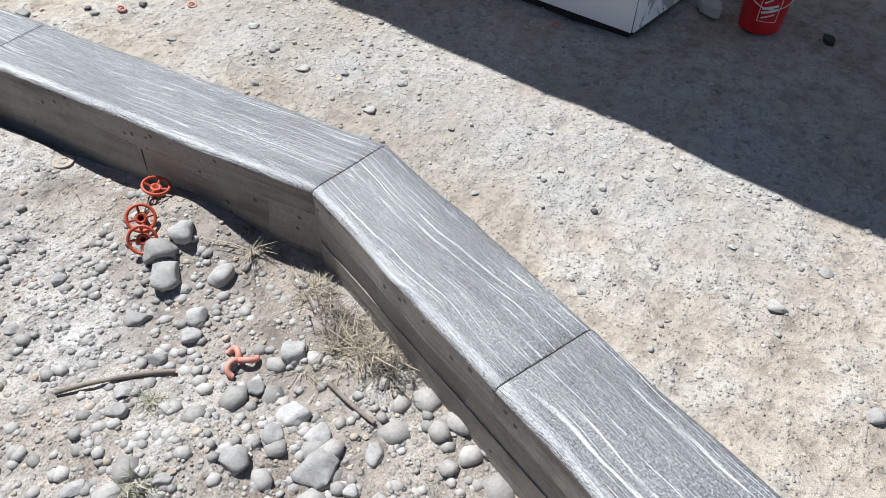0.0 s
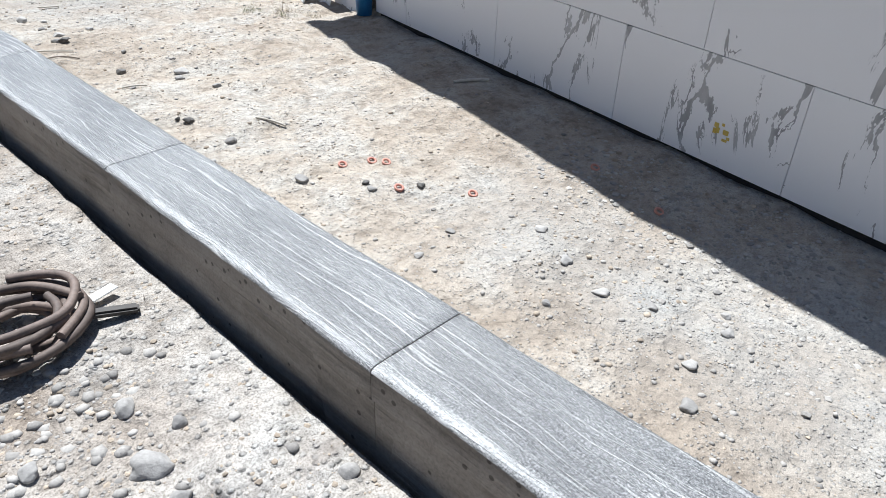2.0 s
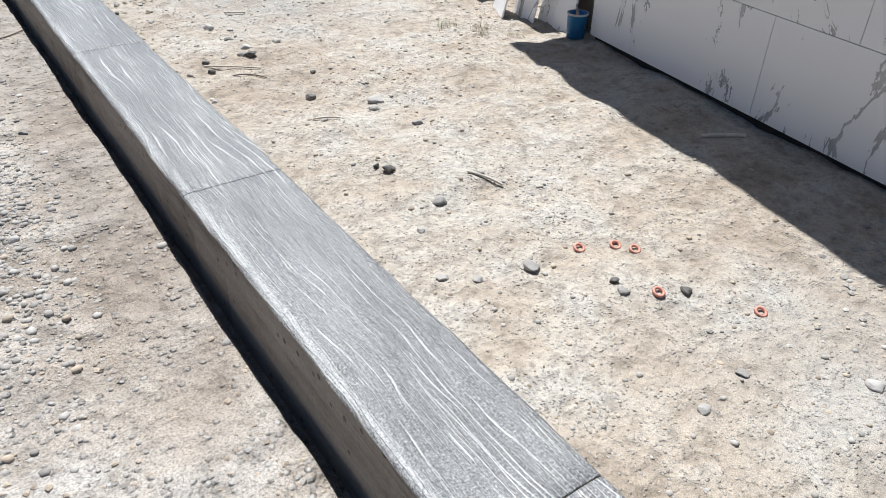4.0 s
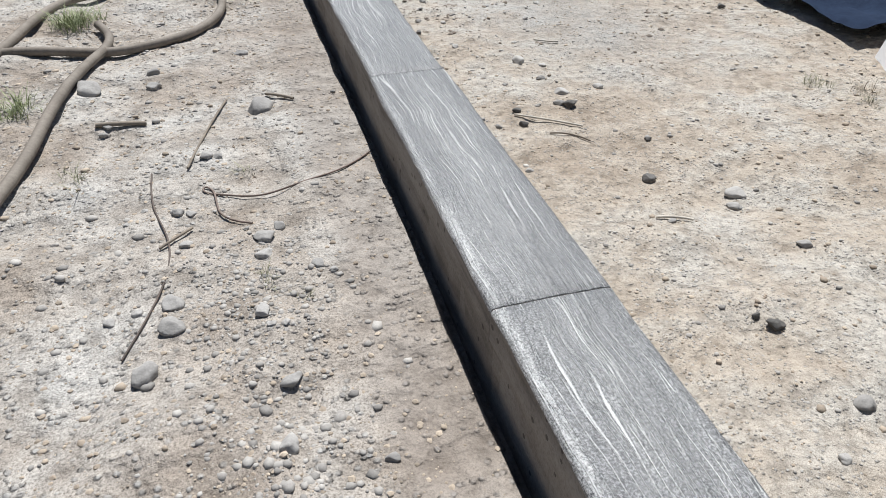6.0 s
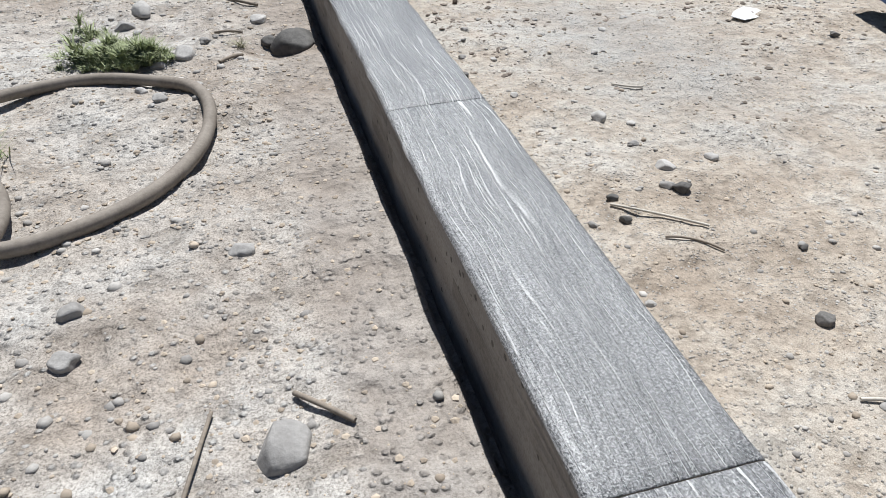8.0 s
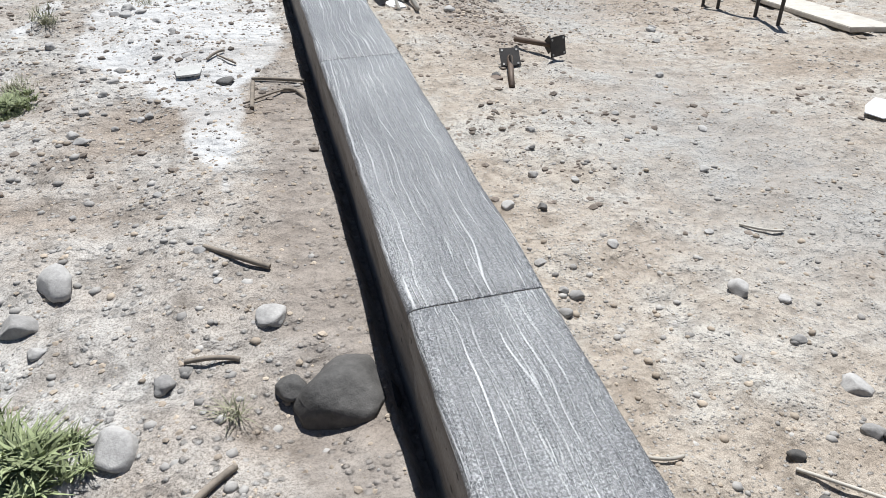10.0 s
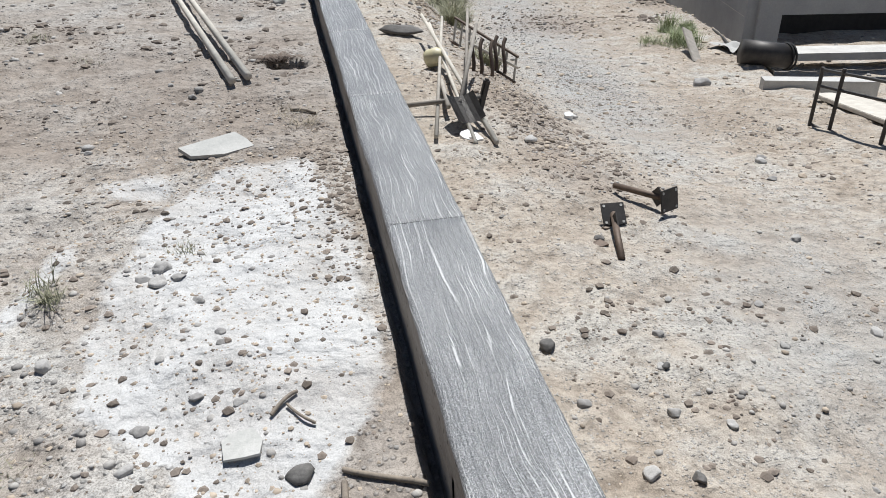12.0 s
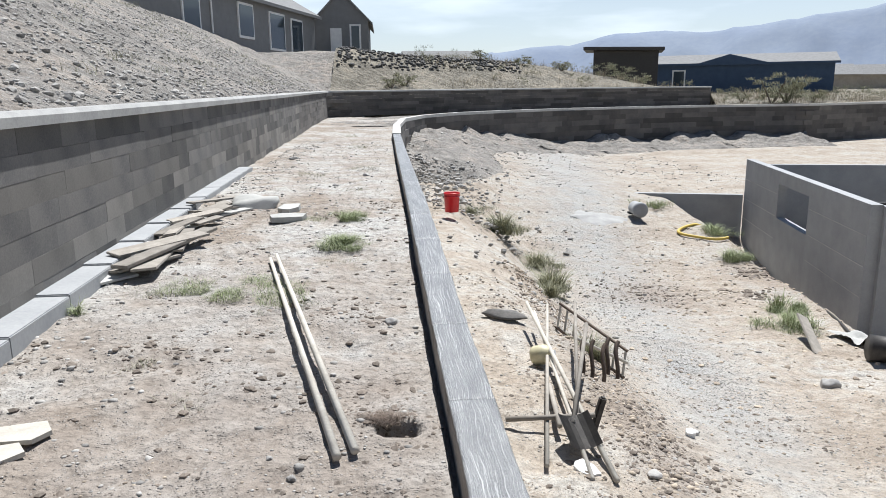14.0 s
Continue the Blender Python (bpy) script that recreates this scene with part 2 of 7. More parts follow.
    colour = mix_node(n, l, 0.45, colour, ramp_node(n, l, stain, ((0.38, (0.5, 0.5, 0.52)), (0.62, (1.25, 1.25, 1.24)))), "MULTIPLY")
    p = n["Principled BSDF"]
    l.new(colour, p.inputs["Base Color"])
    p.inputs["Roughness"].default_value, p.inputs["Specular IOR Level"].default_value = 0.36, 0.7
    l.new(bump_node(n, l, grit, 0.0016, 1.0, bump_node(n, l, height, 0.0018, 1.0)), p.inputs["Normal"])
    return m


def board_face(name):
    """Brown-grey formed concrete: long level streaks, trowel pulls, small air holes and dust."""
    m, n, l = nodes_of(name)
    where = n.new("ShaderNodeTexCoord").outputs["Object"]
    level = n.new("ShaderNodeMapping")
    level.inputs["Scale"].default_value = (3.0, 2.2, 22.0)
    l.new(where, level.inputs["Vector"])
    streak = noise_node(n, l, level.outputs["Vector"], 1.0, 6.0, 0.65, 0.5)
    broad = noise_node(n, l, where, 5.0, 5.0, 0.6)
    fine = noise_node(n, l, where, 190.0, 3.0, 0.75)
    holes = n.new("ShaderNodeTexVoronoi")
    holes.inputs["Scale"].default_value = 34.0
    l.new(where, holes.inputs["Vector"])
    pick = n.new("ShaderNodeSeparateColor")
    l.new(holes.outputs["Color"], pick.inputs["Color"])
    hole = math_node(n, l, "MULTIPLY", math_node(n, l, "LESS_THAN", holes.outputs["Distance"], 0.16), math_node(n, l, "GREATER_THAN", pick.outputs["Red"], 0.72))
    blend = math_node(n, l, "ADD", math_node(n, l, "MULTIPLY", streak, 0.55), math_node(n, l, "MULTIPLY", broad, 0.45))
    colour = ramp_node(n, l, blend, ((0.38, (0.19, 0.168, 0.145)), (0.5, (0.3, 0.27, 0.235)), (0.62, (0.37, 0.335, 0.295))))
    colour = mix_node(n, l, 0.6, colour, ramp_node(n, l, fine, ((0.32, (0.6, 0.6, 0.6)), (0.5, (1.0, 1.0, 1.0)), (0.7, (1.2, 1.2, 1.2)))), "MULTIPLY")
    colour = mix_node(n, l, math_node(n, l, "MULTIPLY", hole, 0.75), colour, (0.06, 0.052, 0.045))
    p = n["Principled BSDF"]
    l.new(colour, p.inputs["Base Color"])
    p.inputs["Roughness"].default_value, p.inputs["Specular IOR Level"].default_value = 0.85, 0.3
    l.new(bump_node(n, l, streak, 0.012, 0.9, bump_node(n, l, fine, 0.0015, 0.8)), p.inputs["Normal"])
    return m


def marble(name):
    """White glazed stone-look panel with grey veins."""
    m, n, l = nodes_of(name)
    where = n.new("ShaderNodeTexCoord").outputs["Object"]
    own = n.new("ShaderNodeObjectInfo").outputs["Random"]
    move = n.new("ShaderNodeVectorMath")
    move.operation = "MULTIPLY_ADD"
    l.new(own, move.inputs[0])
    move.inputs[1].default_value = (17.0, 29.0, 11.0)
    l.new(where, move.inputs[2])
    turn = n.new("ShaderNodeMapping")
    turn.inputs["Rotation"].default_value = (0.5, 0.2, 0.9)
    turn.inputs["Scale"].default_value = (1.0, 1.7, 0.75)
    l.new(move.outputs[0], turn.inputs["Vector"])
    vein = noise_node(n, l, turn.outputs["Vector"], 1.5, 7.0, 0.62, 0.7)
    thin = math_node(n, l, "ABSOLUTE", math_node(n, l, "SUBTRACT", vein, 0.5))
    body = noise_node(n, l, turn.outputs["Vector"], 1.1, 3.0)
    width = n.new("ShaderNodeMapRange")
    width.inputs["From Min"].default_value, width.inputs["From Max"].default_value = 0.5, 0.66
    width.inputs["To Min"].default_value, width.inputs["To Max"].default_value = 0.0, 0.06
    l.new(body, width.inputs["Value"])
    line = math_node(n, l, "LESS_THAN", thin, width.outputs["Result"])
    smoke = noise_node(n, l, turn.outputs["Vector"], 7.0, 5.0)
    colour = mix_node(n, l, math_node(n, l, "MULTIPLY", line, 0.85), (0.92, 0.92, 0.925), ramp_node(n, l, smoke, ((0.3, (0.2, 0.2, 0.21)), (0.7, (0.5, 0.5, 0.5)))))
    p = n["Principled BSDF"]
    l.new(colour, p.inputs["Base Color"])
    p.inputs["Roughness"].default_value = 0.4
    return m


TERRACE = soil("terrace_soil", ((0.275, 0.232, 0.192), (0.37, 0.338, 0.302), (0.44, 0.428, 0.405)), powder=True)
YARD = soil("yard_soil", ((0.31, 0.262, 0.212), (0.39, 0.343, 0.288), (0.43, 0.405, 0.365)), track=True)
GRAVEL_SOIL = soil("gravel_slope_soil", ((0.185, 0.172, 0.157), (0.262, 0.248, 0.23), (0.325, 0.29, 0.255)), grit=3.0)
FIELD = soil("dry_field", ((0.165, 0.15, 0.122), (0.235, 0.215, 0.175), (0.3, 0.265, 0.21)), grit=4.0)
CAP = grained_cap("grained_concrete")
BODY = board_face("formed_concrete_face")
PALE_BLOCK = surface("dusty_block", (0.12, 0.114, 0.105), (0.23, 0.215, 0.195), 2.4, 60.0, 0.88, relief=0.003, vary=0.25)
BLOCK = surface("dark_block", (0.062, 0.062, 0.065), (0.165, 0.155, 0.142), 2.4, 60.0, 0.85, relief=0.003, vary=0.4)
FAR_BLOCK = surface("weathered_block", (0.066, 0.064, 0.064), (0.15, 0.134, 0.12), 1.2, 30.0, 0.9, relief=0.004, vary=0.36, island=True)
COPING = surface("pale_concrete", (0.4, 0.39, 0.37), (0.62, 0.61, 0.58), 4.0, 60.0, 0.85, relief=0.003, vary=0.08)
CAPSTONE = surface("weathered_coping", (0.27, 0.268, 0.262), (0.45, 0.445, 0.43), 3.0, 50.0, 0.88, relief=0.004, vary=0.06)
FORM = surface("grey_concrete", (0.25, 0.26, 0.27), (0.36, 0.365, 0.37), 2.2, 35.0, 0.75, relief=0.003, vary=0.06)
STONE = surface("river_stone", (0.25, 0.24, 0.228), (0.44, 0.425, 0.405), 18.0, 140.0, 0.88, relief=0.003, vary=0.25)
STONES = surface("pebble_mix", (0.25, 0.235, 0.22), (0.44, 0.42, 0.39), 20.0, 160.0, 0.9, relief=0.001, vary=0.3, island=True)
CLODS = surface("soil_clod", (0.3, 0.245, 0.19), (0.46, 0.39, 0.31), 20.0, 120.0, 0.95, relief=0.003, vary=0.3, island=True)
DARK_CLODS = surface("dark_clod", (0.13, 0.105, 0.085), (0.26, 0.22, 0.185), 20.0, 120.0, 0.95, relief=0.003, vary=0.35, island=True)
GRAVEL = surface("crushed_rock", (0.24, 0.23, 0.215), (0.42, 0.4, 0.375), 10.0, 90.0, 0.9, relief=0.004, vary=0.4, island=True)
DARK_ROCK = surface("dark_field_rock", (0.05, 0.048, 0.045), (0.17, 0.16, 0.15), 9.0, 80.0, 0.75, relief=0.004, vary=0.25)
MARBLE = marble("marble_panel")
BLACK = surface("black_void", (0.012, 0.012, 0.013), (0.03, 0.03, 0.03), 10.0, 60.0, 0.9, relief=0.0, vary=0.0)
RED = surface("red_plastic", (0.5, 0.012, 0.018), (0.62, 0.02, 0.025), 6.0, 70.0, 0.38, relief=0.0004, vary=0.05)
WHITE_PAINT = surface("white_print", (0.7, 0.7, 0.7), (0.82, 0.82, 0.8), 10.0, 80.0, 0.5, relief=0.0, vary=0.0)
BLUE = surface("blue_plastic", (0.015, 0.13, 0.36), (0.05, 0.26, 0.55), 8.0, 60.0, 0.4, relief=0.0006, vary=0.0)
ORANGE = surface("orange_plastic", (0.36, 0.048, 0.02), (0.5, 0.085, 0.035), 20.0, 120.0, 0.5, relief=0.0006, vary=0.08)
FADED = surface("faded_orange_plastic", (0.5, 0.2, 0.15), (0.62, 0.32, 0.25), 25.0, 120.0, 0.6, relief=0.0008, vary=0.0)
CREAM = surface("cream_plastic", (0.5, 0.45, 0.27), (0.62, 0.58, 0.4), 12.0, 90.0, 0.5, relief=0.0005, vary=0.0)
PALE_WOOD = surface("bleached_wood", (0.36, 0.33, 0.285), (0.58, 0.545, 0.48), 9.0, 90.0, 0.85, relief=0.002, vary=0.15)
GREY_WOOD = surface("weathered_wood", (0.2, 0.18, 0.155), (0.4, 0.365, 0.32), 9.0, 90.0, 0.9, relief=0.003, vary=0.25)
STEEL = surface("rusted_steel", (0.06, 0.045, 0.036), (0.16, 0.115, 0.085), 12.0, 130.0, 0.65, 0.35, 0.0015, vary=0.15)
BLACK_STEEL = surface("dark_steel", (0.03, 0.028, 0.028), (0.075, 0.068, 0.062), 12.0, 110.0, 0.55, 0.4, 0.001, vary=0.1)
RUBBER = surface("dusty_hose_rubber", (0.15, 0.125, 0.1), (0.3, 0.265, 0.225), 14.0, 120.0, 0.8, relief=0.0015, vary=0.15)
CABLE = surface("dark_cable", (0.06, 0.045, 0.038), (0.2, 0.15, 0.125), 16.0, 100.0, 0.7, relief=0.001, vary=0.4)
SLATE = surface("pale_flagstone", (0.36, 0.36, 0.34), (0.56, 0.55, 0.52), 6.0, 80.0, 0.85, relief=0.003, vary=0.18)
TWIG = surface("dry_stem", (0.1, 0.085, 0.07), (0.26, 0.22, 0.175), 30.0, 160.0, 0.9, relief=0.0, vary=0.3, island=True)
STRAW = surface("dry_grass", (0.27, 0.23, 0.165), (0.45, 0.39, 0.29), 30.0, 160.0, 0.9, relief=0.0, vary=0.3, island=True)
LEAF = surface("weed_leaf", (0.17, 0.2, 0.09), (0.33, 0.37, 0.2), 30.0, 160.0, 0.75, relief=0.0, vary=0.35, island=True)
SAGE = surface("sage_leaf", (0.19, 0.195, 0.12), (0.35, 0.34, 0.23), 30.0, 160.0, 0.85, relief=0.0, vary=0.35, island=True)
YELLOW = surface("yellow_hose", (0.55, 0.38, 0.06), (0.72, 0.55, 0.14), 20.0, 90.0, 0.6, relief=0.0, vary=0.0)
STUCCO = surface("grey_siding", (0.16, 0.162, 0.165), (0.21, 0.212, 0.215), 2.0, 40.0, 0.85, relief=0.003, vary=0.0)
NAVY = surface("navy_siding", (0.035, 0.06, 0.11), (0.055, 0.09, 0.15), 2.0, 40.0, 0.8, relief=0.003, vary=0.0)
ROOFING = surface("brown_grey_shingle", (0.15, 0.15, 0.15), (0.25, 0.25, 0.25), 3.0, 30.0, 0.9, relief=0.006, vary=0.05)
# near-black blue with shade put into the colour, since the sheet lies sunlit
TARP = surface("tarpaulin", (0.006, 0.012, 0.03), (0.02, 0.035, 0.07), 4.0, 40.0, 0.9, relief=0.004, vary=0.0, spec=0.1)
TRIM = surface("white_trim", (0.62, 0.62, 0.62), (0.78, 0.78, 0.77), 3.0, 50.0, 0.6, relief=0.0, vary=0.0)
TAN = surface("tan_siding", (0.34, 0.29, 0.23), (0.46, 0.4, 0.33), 2.0, 40.0, 0.85, relief=0.002, vary=0.15)
# distance haze is put into the pale blue base colour
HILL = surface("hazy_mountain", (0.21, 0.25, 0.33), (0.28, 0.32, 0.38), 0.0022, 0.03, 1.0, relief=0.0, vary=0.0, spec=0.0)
GLASS, gn, gl = nodes_of("window_glass")
gn["Principled BSDF"].inputs["Base Color"].default_value = (0.04, 0.055, 0.07, 1)
gn["Principled BSDF"].inputs["Roughness"].default_value = 0.06


# ---- mesh helpers ----
def lattice(ix, iy, seed):
    h = np.sin(ix * 127.1 + iy * 311.7 + seed * 74.7) * 43758.5453
    return h - np.floor(h)


def value_noise(x, y, seed=0.0):
    x, y = np.asarray(x, float), np.asarray(y, float)
    ix, iy = np.floor(x), np.floor(y)
    fx, fy = x - ix, y - iy
    fx, fy = fx * fx * (3 - 2 * fx), fy * fy * (3 - 2 * fy)
    a, b = lattice(ix, iy, seed), lattice(ix + 1, iy, seed)
    c, d = lattice(ix, iy + 1, seed), lattice(ix + 1, iy + 1, seed)
    return (a + (b - a) * fx) * (1 - fy) + (c + (d - c) * fx) * fy - 0.5


def rough_ground(x, y, size, seed=0.0, octaves=4):
    total, amp, freq = 0.0, 1.0, 1.0 / size
    for i in range(octaves):
        total = total + amp * value_noise(x * freq + i * 5.3, y * freq - i * 3.7, seed + i)
        amp, freq = amp * 0.5, freq * 2.1
    return total


def ease(v):
    v = np.clip(v, 0.0, 1.0)
    return v * v * (3 - 2 * v)


def mesh_object(name, verts, faces, material, smooth=False):
    me = bpy.data.meshes.new(name)
    me.from_pydata([tuple(v) for v in verts], [], [tuple(f) for f in faces])
    me.materials.append(material)
    if smooth:
        me.polygons.foreach_set("use_smooth", np.ones(len(me.polygons), bool))
    me.update()
    return new(name, me)


def grid_object(name, X, Y, Z, material):
    """A sheet from three arrays of the same shape."""
    rows, cols = X.shape
    verts = np.stack([X.ravel(), Y.ravel(), Z.ravel()], 1)
    i = np.arange(rows * cols).reshape(rows, cols)
    faces = np.stack([i[:-1, :-1].ravel(), i[:-1, 1:].ravel(), i[1:, 1:].ravel(), i[1:, :-1].ravel()], 1)
    return mesh_object(name, verts.tolist(), faces.tolist(), material, True)


def from_bm(name, bm, material, smooth=False):
    bmesh.ops.recalc_face_normals(bm, faces=bm.faces[:])
    me = bpy.data.meshes.new(name)
    bm.to_mesh(me)
    bm.free()
    me.materials.append(material)
    if smooth:
        for f in me.polygons:
            f.use_smooth = True
    return new(name, me)


def part(name, bm, material, parent, label="", smooth=False):
    ob = from_bm(name, bm, material, smooth)
    ob.parent = parent
    if label:
        tagged(ob, label)
    return ob


def box_bm(sx, sy, sz, m=None, bevel=0.0, bm=None):
    """A box with its middle at the origin of m."""
    bm = bm or bmesh.new()
    got = bmesh.ops.create_cube(bm, size=1, matrix=(m or Matrix()) @ Matrix.Diagonal((sx, sy, sz, 1)))
    if bevel:
        edges = list({e for v in got["verts"] for e in v.link_edges})
        bmesh.ops.bevel(bm, geom=edges, offset=bevel, segments=2, affect="EDGES")
    return bm


def rod_bm(a, b, r1, r2=None, sides=8, bm=None):
    """A tapered rod between two points."""
    bm = bm or bmesh.new()
    a, b = Vector(a), Vector(b)
    way = b - a
    m = Matrix.Translation((a + b) / 2) @ way.to_track_quat("Z", "Y").to_matrix().to_4x4()
    bmesh.ops.create_cone(bm, cap_ends=True, segments=sides, radius1=r1, radius2=r1 if r2 is None else r2, depth=way.length, matrix=m)
    return bm


def tube_object(name, points, radius, material, closed=False, flat=False):
    """A round hose or wire along points, as a mesh."""
    cu = bpy.data.curves.new(name, "CURVE")
    cu.dimensions, cu.bevel_depth, cu.bevel_resolution, cu.resolution_u, cu.use_fill_caps = "3D", radius, 2, 5, True
    sp = cu.splines.new("NURBS" if not flat else "POLY")
    sp.points.add(len(points) - 1)
    for q, c in zip(sp.points, points):
        q.co = (*c, 1)
    sp.use_endpoint_u, sp.use_cyclic_u = not closed, closed
    if not flat:
        sp.order_u = min(4, len(points))
    ob = bpy.data.objects.new(name, cu)
    me = bpy.data.meshes.new_from_object(ob)
    bpy.data.objects.remove(ob)
    me.materials.clear()
    me.materials.append(material)
    for f in me.polygons:
        f.use_smooth = True
    return new(name, me)


def lathe_bm(profile, sides=32, bm=None):
    """A turned shape from (radius, height) pairs."""
    bm = bm or bmesh.new()
    rings = []
    for r, z in profile:
        rings.append([bm.verts.new((r * math.cos(2 * math.pi * i / sides), r * math.sin(2 * math.pi * i / sides), z)) for i in range(sides)])
    for a, b in zip(rings, rings[1:]):
        for i in range(sides):
            bm.faces.new((a[i], a[(i + 1) % sides], b[(i + 1) % sides], b[i]))
    return bm


def stone_data(seed, subdiv=2, rough=0.18, flat=0.7, stretch=1.3, angular=False):
    """Vertices and faces of a rounded or broken stone about 1 across."""
    bm = bmesh.new()
    bmesh.ops.create_icosphere(bm, subdivisions=subdiv, radius=0.5)
    off = Vector((seed * 3.17, seed * 1.71, seed * 5.3))
    rr = random.Random(seed)
    cuts = [Vector((rr.gauss(0, 1), rr.gauss(0, 1), rr.gauss(0, 1))).normalized() for _ in range(9 if angular else 3)]
    for v in bm.verts:
        k = 1 + rough * 2 * noise.noise(v.co * 2.2 + off) + rough * 0.6 * noise.noise(v.co * 6 + off)
        v.co *= k
        for d in cuts:
            over = v.co.dot(d) - 0.33
            if over > 0:
                v.co -= d * over
        v.co.x *= stretch
        v.co.z *= flat
    vs = np.array([v.co[:] for v in bm.verts])
    fs = np.array([[v.index for v in f.verts] for f in bm.faces])
    bm.free()
    return vs, fs


def scatter(name, kinds, spots, material, smooth=True):
    """One mesh of many stones; spots: rows of x, y, z, size, turn, kind."""
    vs, fs, base = [], [], 0
    for x, y, z, s, a, k in spots:
        v, f = kinds[int(k) % len(kinds)]
        c, d = math.cos(a), math.sin(a)
        vs.append(np.stack([x + s * (v[:, 0] * c - v[:, 1] * d), y + s * (v[:, 0] * d + v[:, 1] * c), z + s * v[:, 2]], 1))
        fs.append(f + base)
        base += len(v)
    return mesh_object(name, np.concatenate(vs).tolist(), np.concatenate(fs).tolist(), material, smooth)


def blades(name, clumps, material, seed, broad=False):
    """Many bent blades in one mesh; clumps: rows of x, y, z, radius, height, count, lean."""
    rnd = random.Random(seed)
    vs, fs = [], []
    for x, y, z, r, h, count, lean in clumps:
        for _ in range(int(count)):
            a, d = rnd.uniform(0, 6.283), r * math.sqrt(rnd.random())
            px, py = x + d * math.cos(a), y + d * math.sin(a)
            out = rnd.uniform(0, 6.283)
            hh, ln = h * rnd.uniform(0.45, 1.1), lean * rnd.uniform(0.2, 1.2) * h
            w = hh * (0.045 if broad else 0.014) + 0.0005
            ox, oy = math.cos(out), math.sin(out)
            b = len(vs)
            for k, (fw, fh, fl) in enumerate(((1, 0, 0), (1.2 if broad else 0.9, 0.5, 0.35), (0.12, 0.9, 1.0))):
                cx, cy, cz = px + ox * ln * fl, py + oy * ln * fl, z + hh * fh
                vs += [(cx - oy * w * fw, cy + ox * w * fw, cz), (cx + oy * w * fw, cy - ox * w * fw, cz)]
            fs += [(b, b + 1, b + 3, b + 2), (b + 2, b + 3, b + 5, b + 4)]
    return mesh_object(name, vs, fs, material)


# ---- the lie of the land ----
def rise(y):
    """How far the terrace and its wall climb with the way along it."""
    return 0.15 * ease((np.asarray(y, float) - 10.6) / 4.5)


def terrace_z(x, y):
    x, y = np.asarray(x, float), np.asarray(y, float)
    z = rise(y) + 0.035 * rough_ground(x, y, 0.9, 3) + 0.03 * rough_ground(x, y, 0.17, 9) * (1 - 0.6 * ease((x - 0.55) / 0.1))
    z = z + 0.03 * ease((0.25 - x) / 1.4) * ease((y - 5) / 6)
    z = z - 0.24 * np.exp(-(((x - 0.6) / 0.07) ** 4 + ((y - 10.63) / 0.055) ** 4))
    z = z - 0.035 * np.exp(-(((x - 0.66) / 0.09) ** 2 + ((y - 6.86) / 0.09) ** 2))
    z = z + 0.045 * np.exp(-(((x - 0.74) / 0.1) ** 2 + ((y - 1.06) / 0.12) ** 2))
    edge_x = np.interp(y, [p[1] for p in LOW], [p[0] for p in LOW]) - 0.1135
    return z - 0.055 * ease((x - edge_x + 0.004) / 0.018) * ease((y - 1.25) / 0.4)


def to_low_wall(x, y):
    """Plan distance from the far part of the low wall's line."""
    far = np.full(np.shape(x), 1e9)
    for (ax, ay), (bx_, by_) in zip(LOW[5:], LOW[6:]):
        ux, uy = bx_ - ax, by_ - ay
        k = np.clip(((x - ax) * ux + (y - ay) * uy) / (ux * ux + uy * uy), 0, 1)
        far = np.minimum(far, np.hypot(x - ax - k * ux, y - ay - k * uy))
    return far


def yard_z(x, y, banked=True):
    x, y = np.asarray(x, float), np.asarray(y, float)
    fall = np.interp(y, [9.0, 10.9, 13.0, 15.0, 18.7, 22.0, 30.0], [0.0, 0.2, 0.5, 0.84, 1.14, 1.3, 1.3]) * ease((x - 1.6) / 2.2)
    far = 0.12 * np.clip(x - 3.2, 0, 8.0)
    z = -1.0 - fall - (far - fall) * ease((y - 21) / 9.0)
    crest = np.interp(y, [12.0, 15.0, 18.7, 24.0], [5.7, 6.3, 7.6, 8.5])
    z = z - 1.0 * ease((x - crest) / 1.0) * ease((y - 12.2) / 1.0) * ease((30.0 - y) / 3.0)
    z = z + 0.03 * rough_ground(x, y, 0.55, 5) + 0.042 * rough_ground(x, y, 0.22, 7, 2) * (1 - 0.7 * ease((x - 2.5) / 0.4) * ease((5.0 - y) / 2.0)) + 0.05 * rough_ground(x, y, 2.3, 6) * ease((y - 6) / 6)
    z = z + 0.035 * ease((x - 3.2) / 0.5) * ease((6.6 - y) / 0.5)
    z = z + 0.1 * np.exp(-((x - 2.45 - 0.04 * (y - 14)) / 0.35) ** 2) * ease((y - 11.5) / 2.5) * (0.6 + rough_ground(x, y, 0.5, 8))
    if not banked:
        return z
    return z + 0.62 * ease((y - 15.0) / 16.0) * np.exp(-(to_low_wall(x, y) / 1.9) ** 2) * (0.8 + rough_ground(x, y, 1.1, 15))


# centre lines of the low wall and of the upper one
LOW = [(-0.35, -1.87), (0.295, -0.508), (0.885, 0.75), (0.895, 6.0), (0.895, 10.5), (0.87, 14.0), (0.85, 20.0), (0.85, 26.0), (0.93, 31.0), (1.25, 36.0), (2.2, 39.6), (4.0, 42.6), (7.0, 45.4),
       (10.5, 47.6), (14.2, 49.2), (20.0, 50.6), (26.0, 50.6), (33.0, 53.8), (48.0, 60.0)]
UPPER = [(-1.62, -4.0), (-1.62, 10.0), (-1.72, 16.0), (-1.86, 24.0), (-2.06, 34.0), (-2.12, 42.0), (7.2, 48.9), (13.4, 51.6), (20.8, 52.6)]


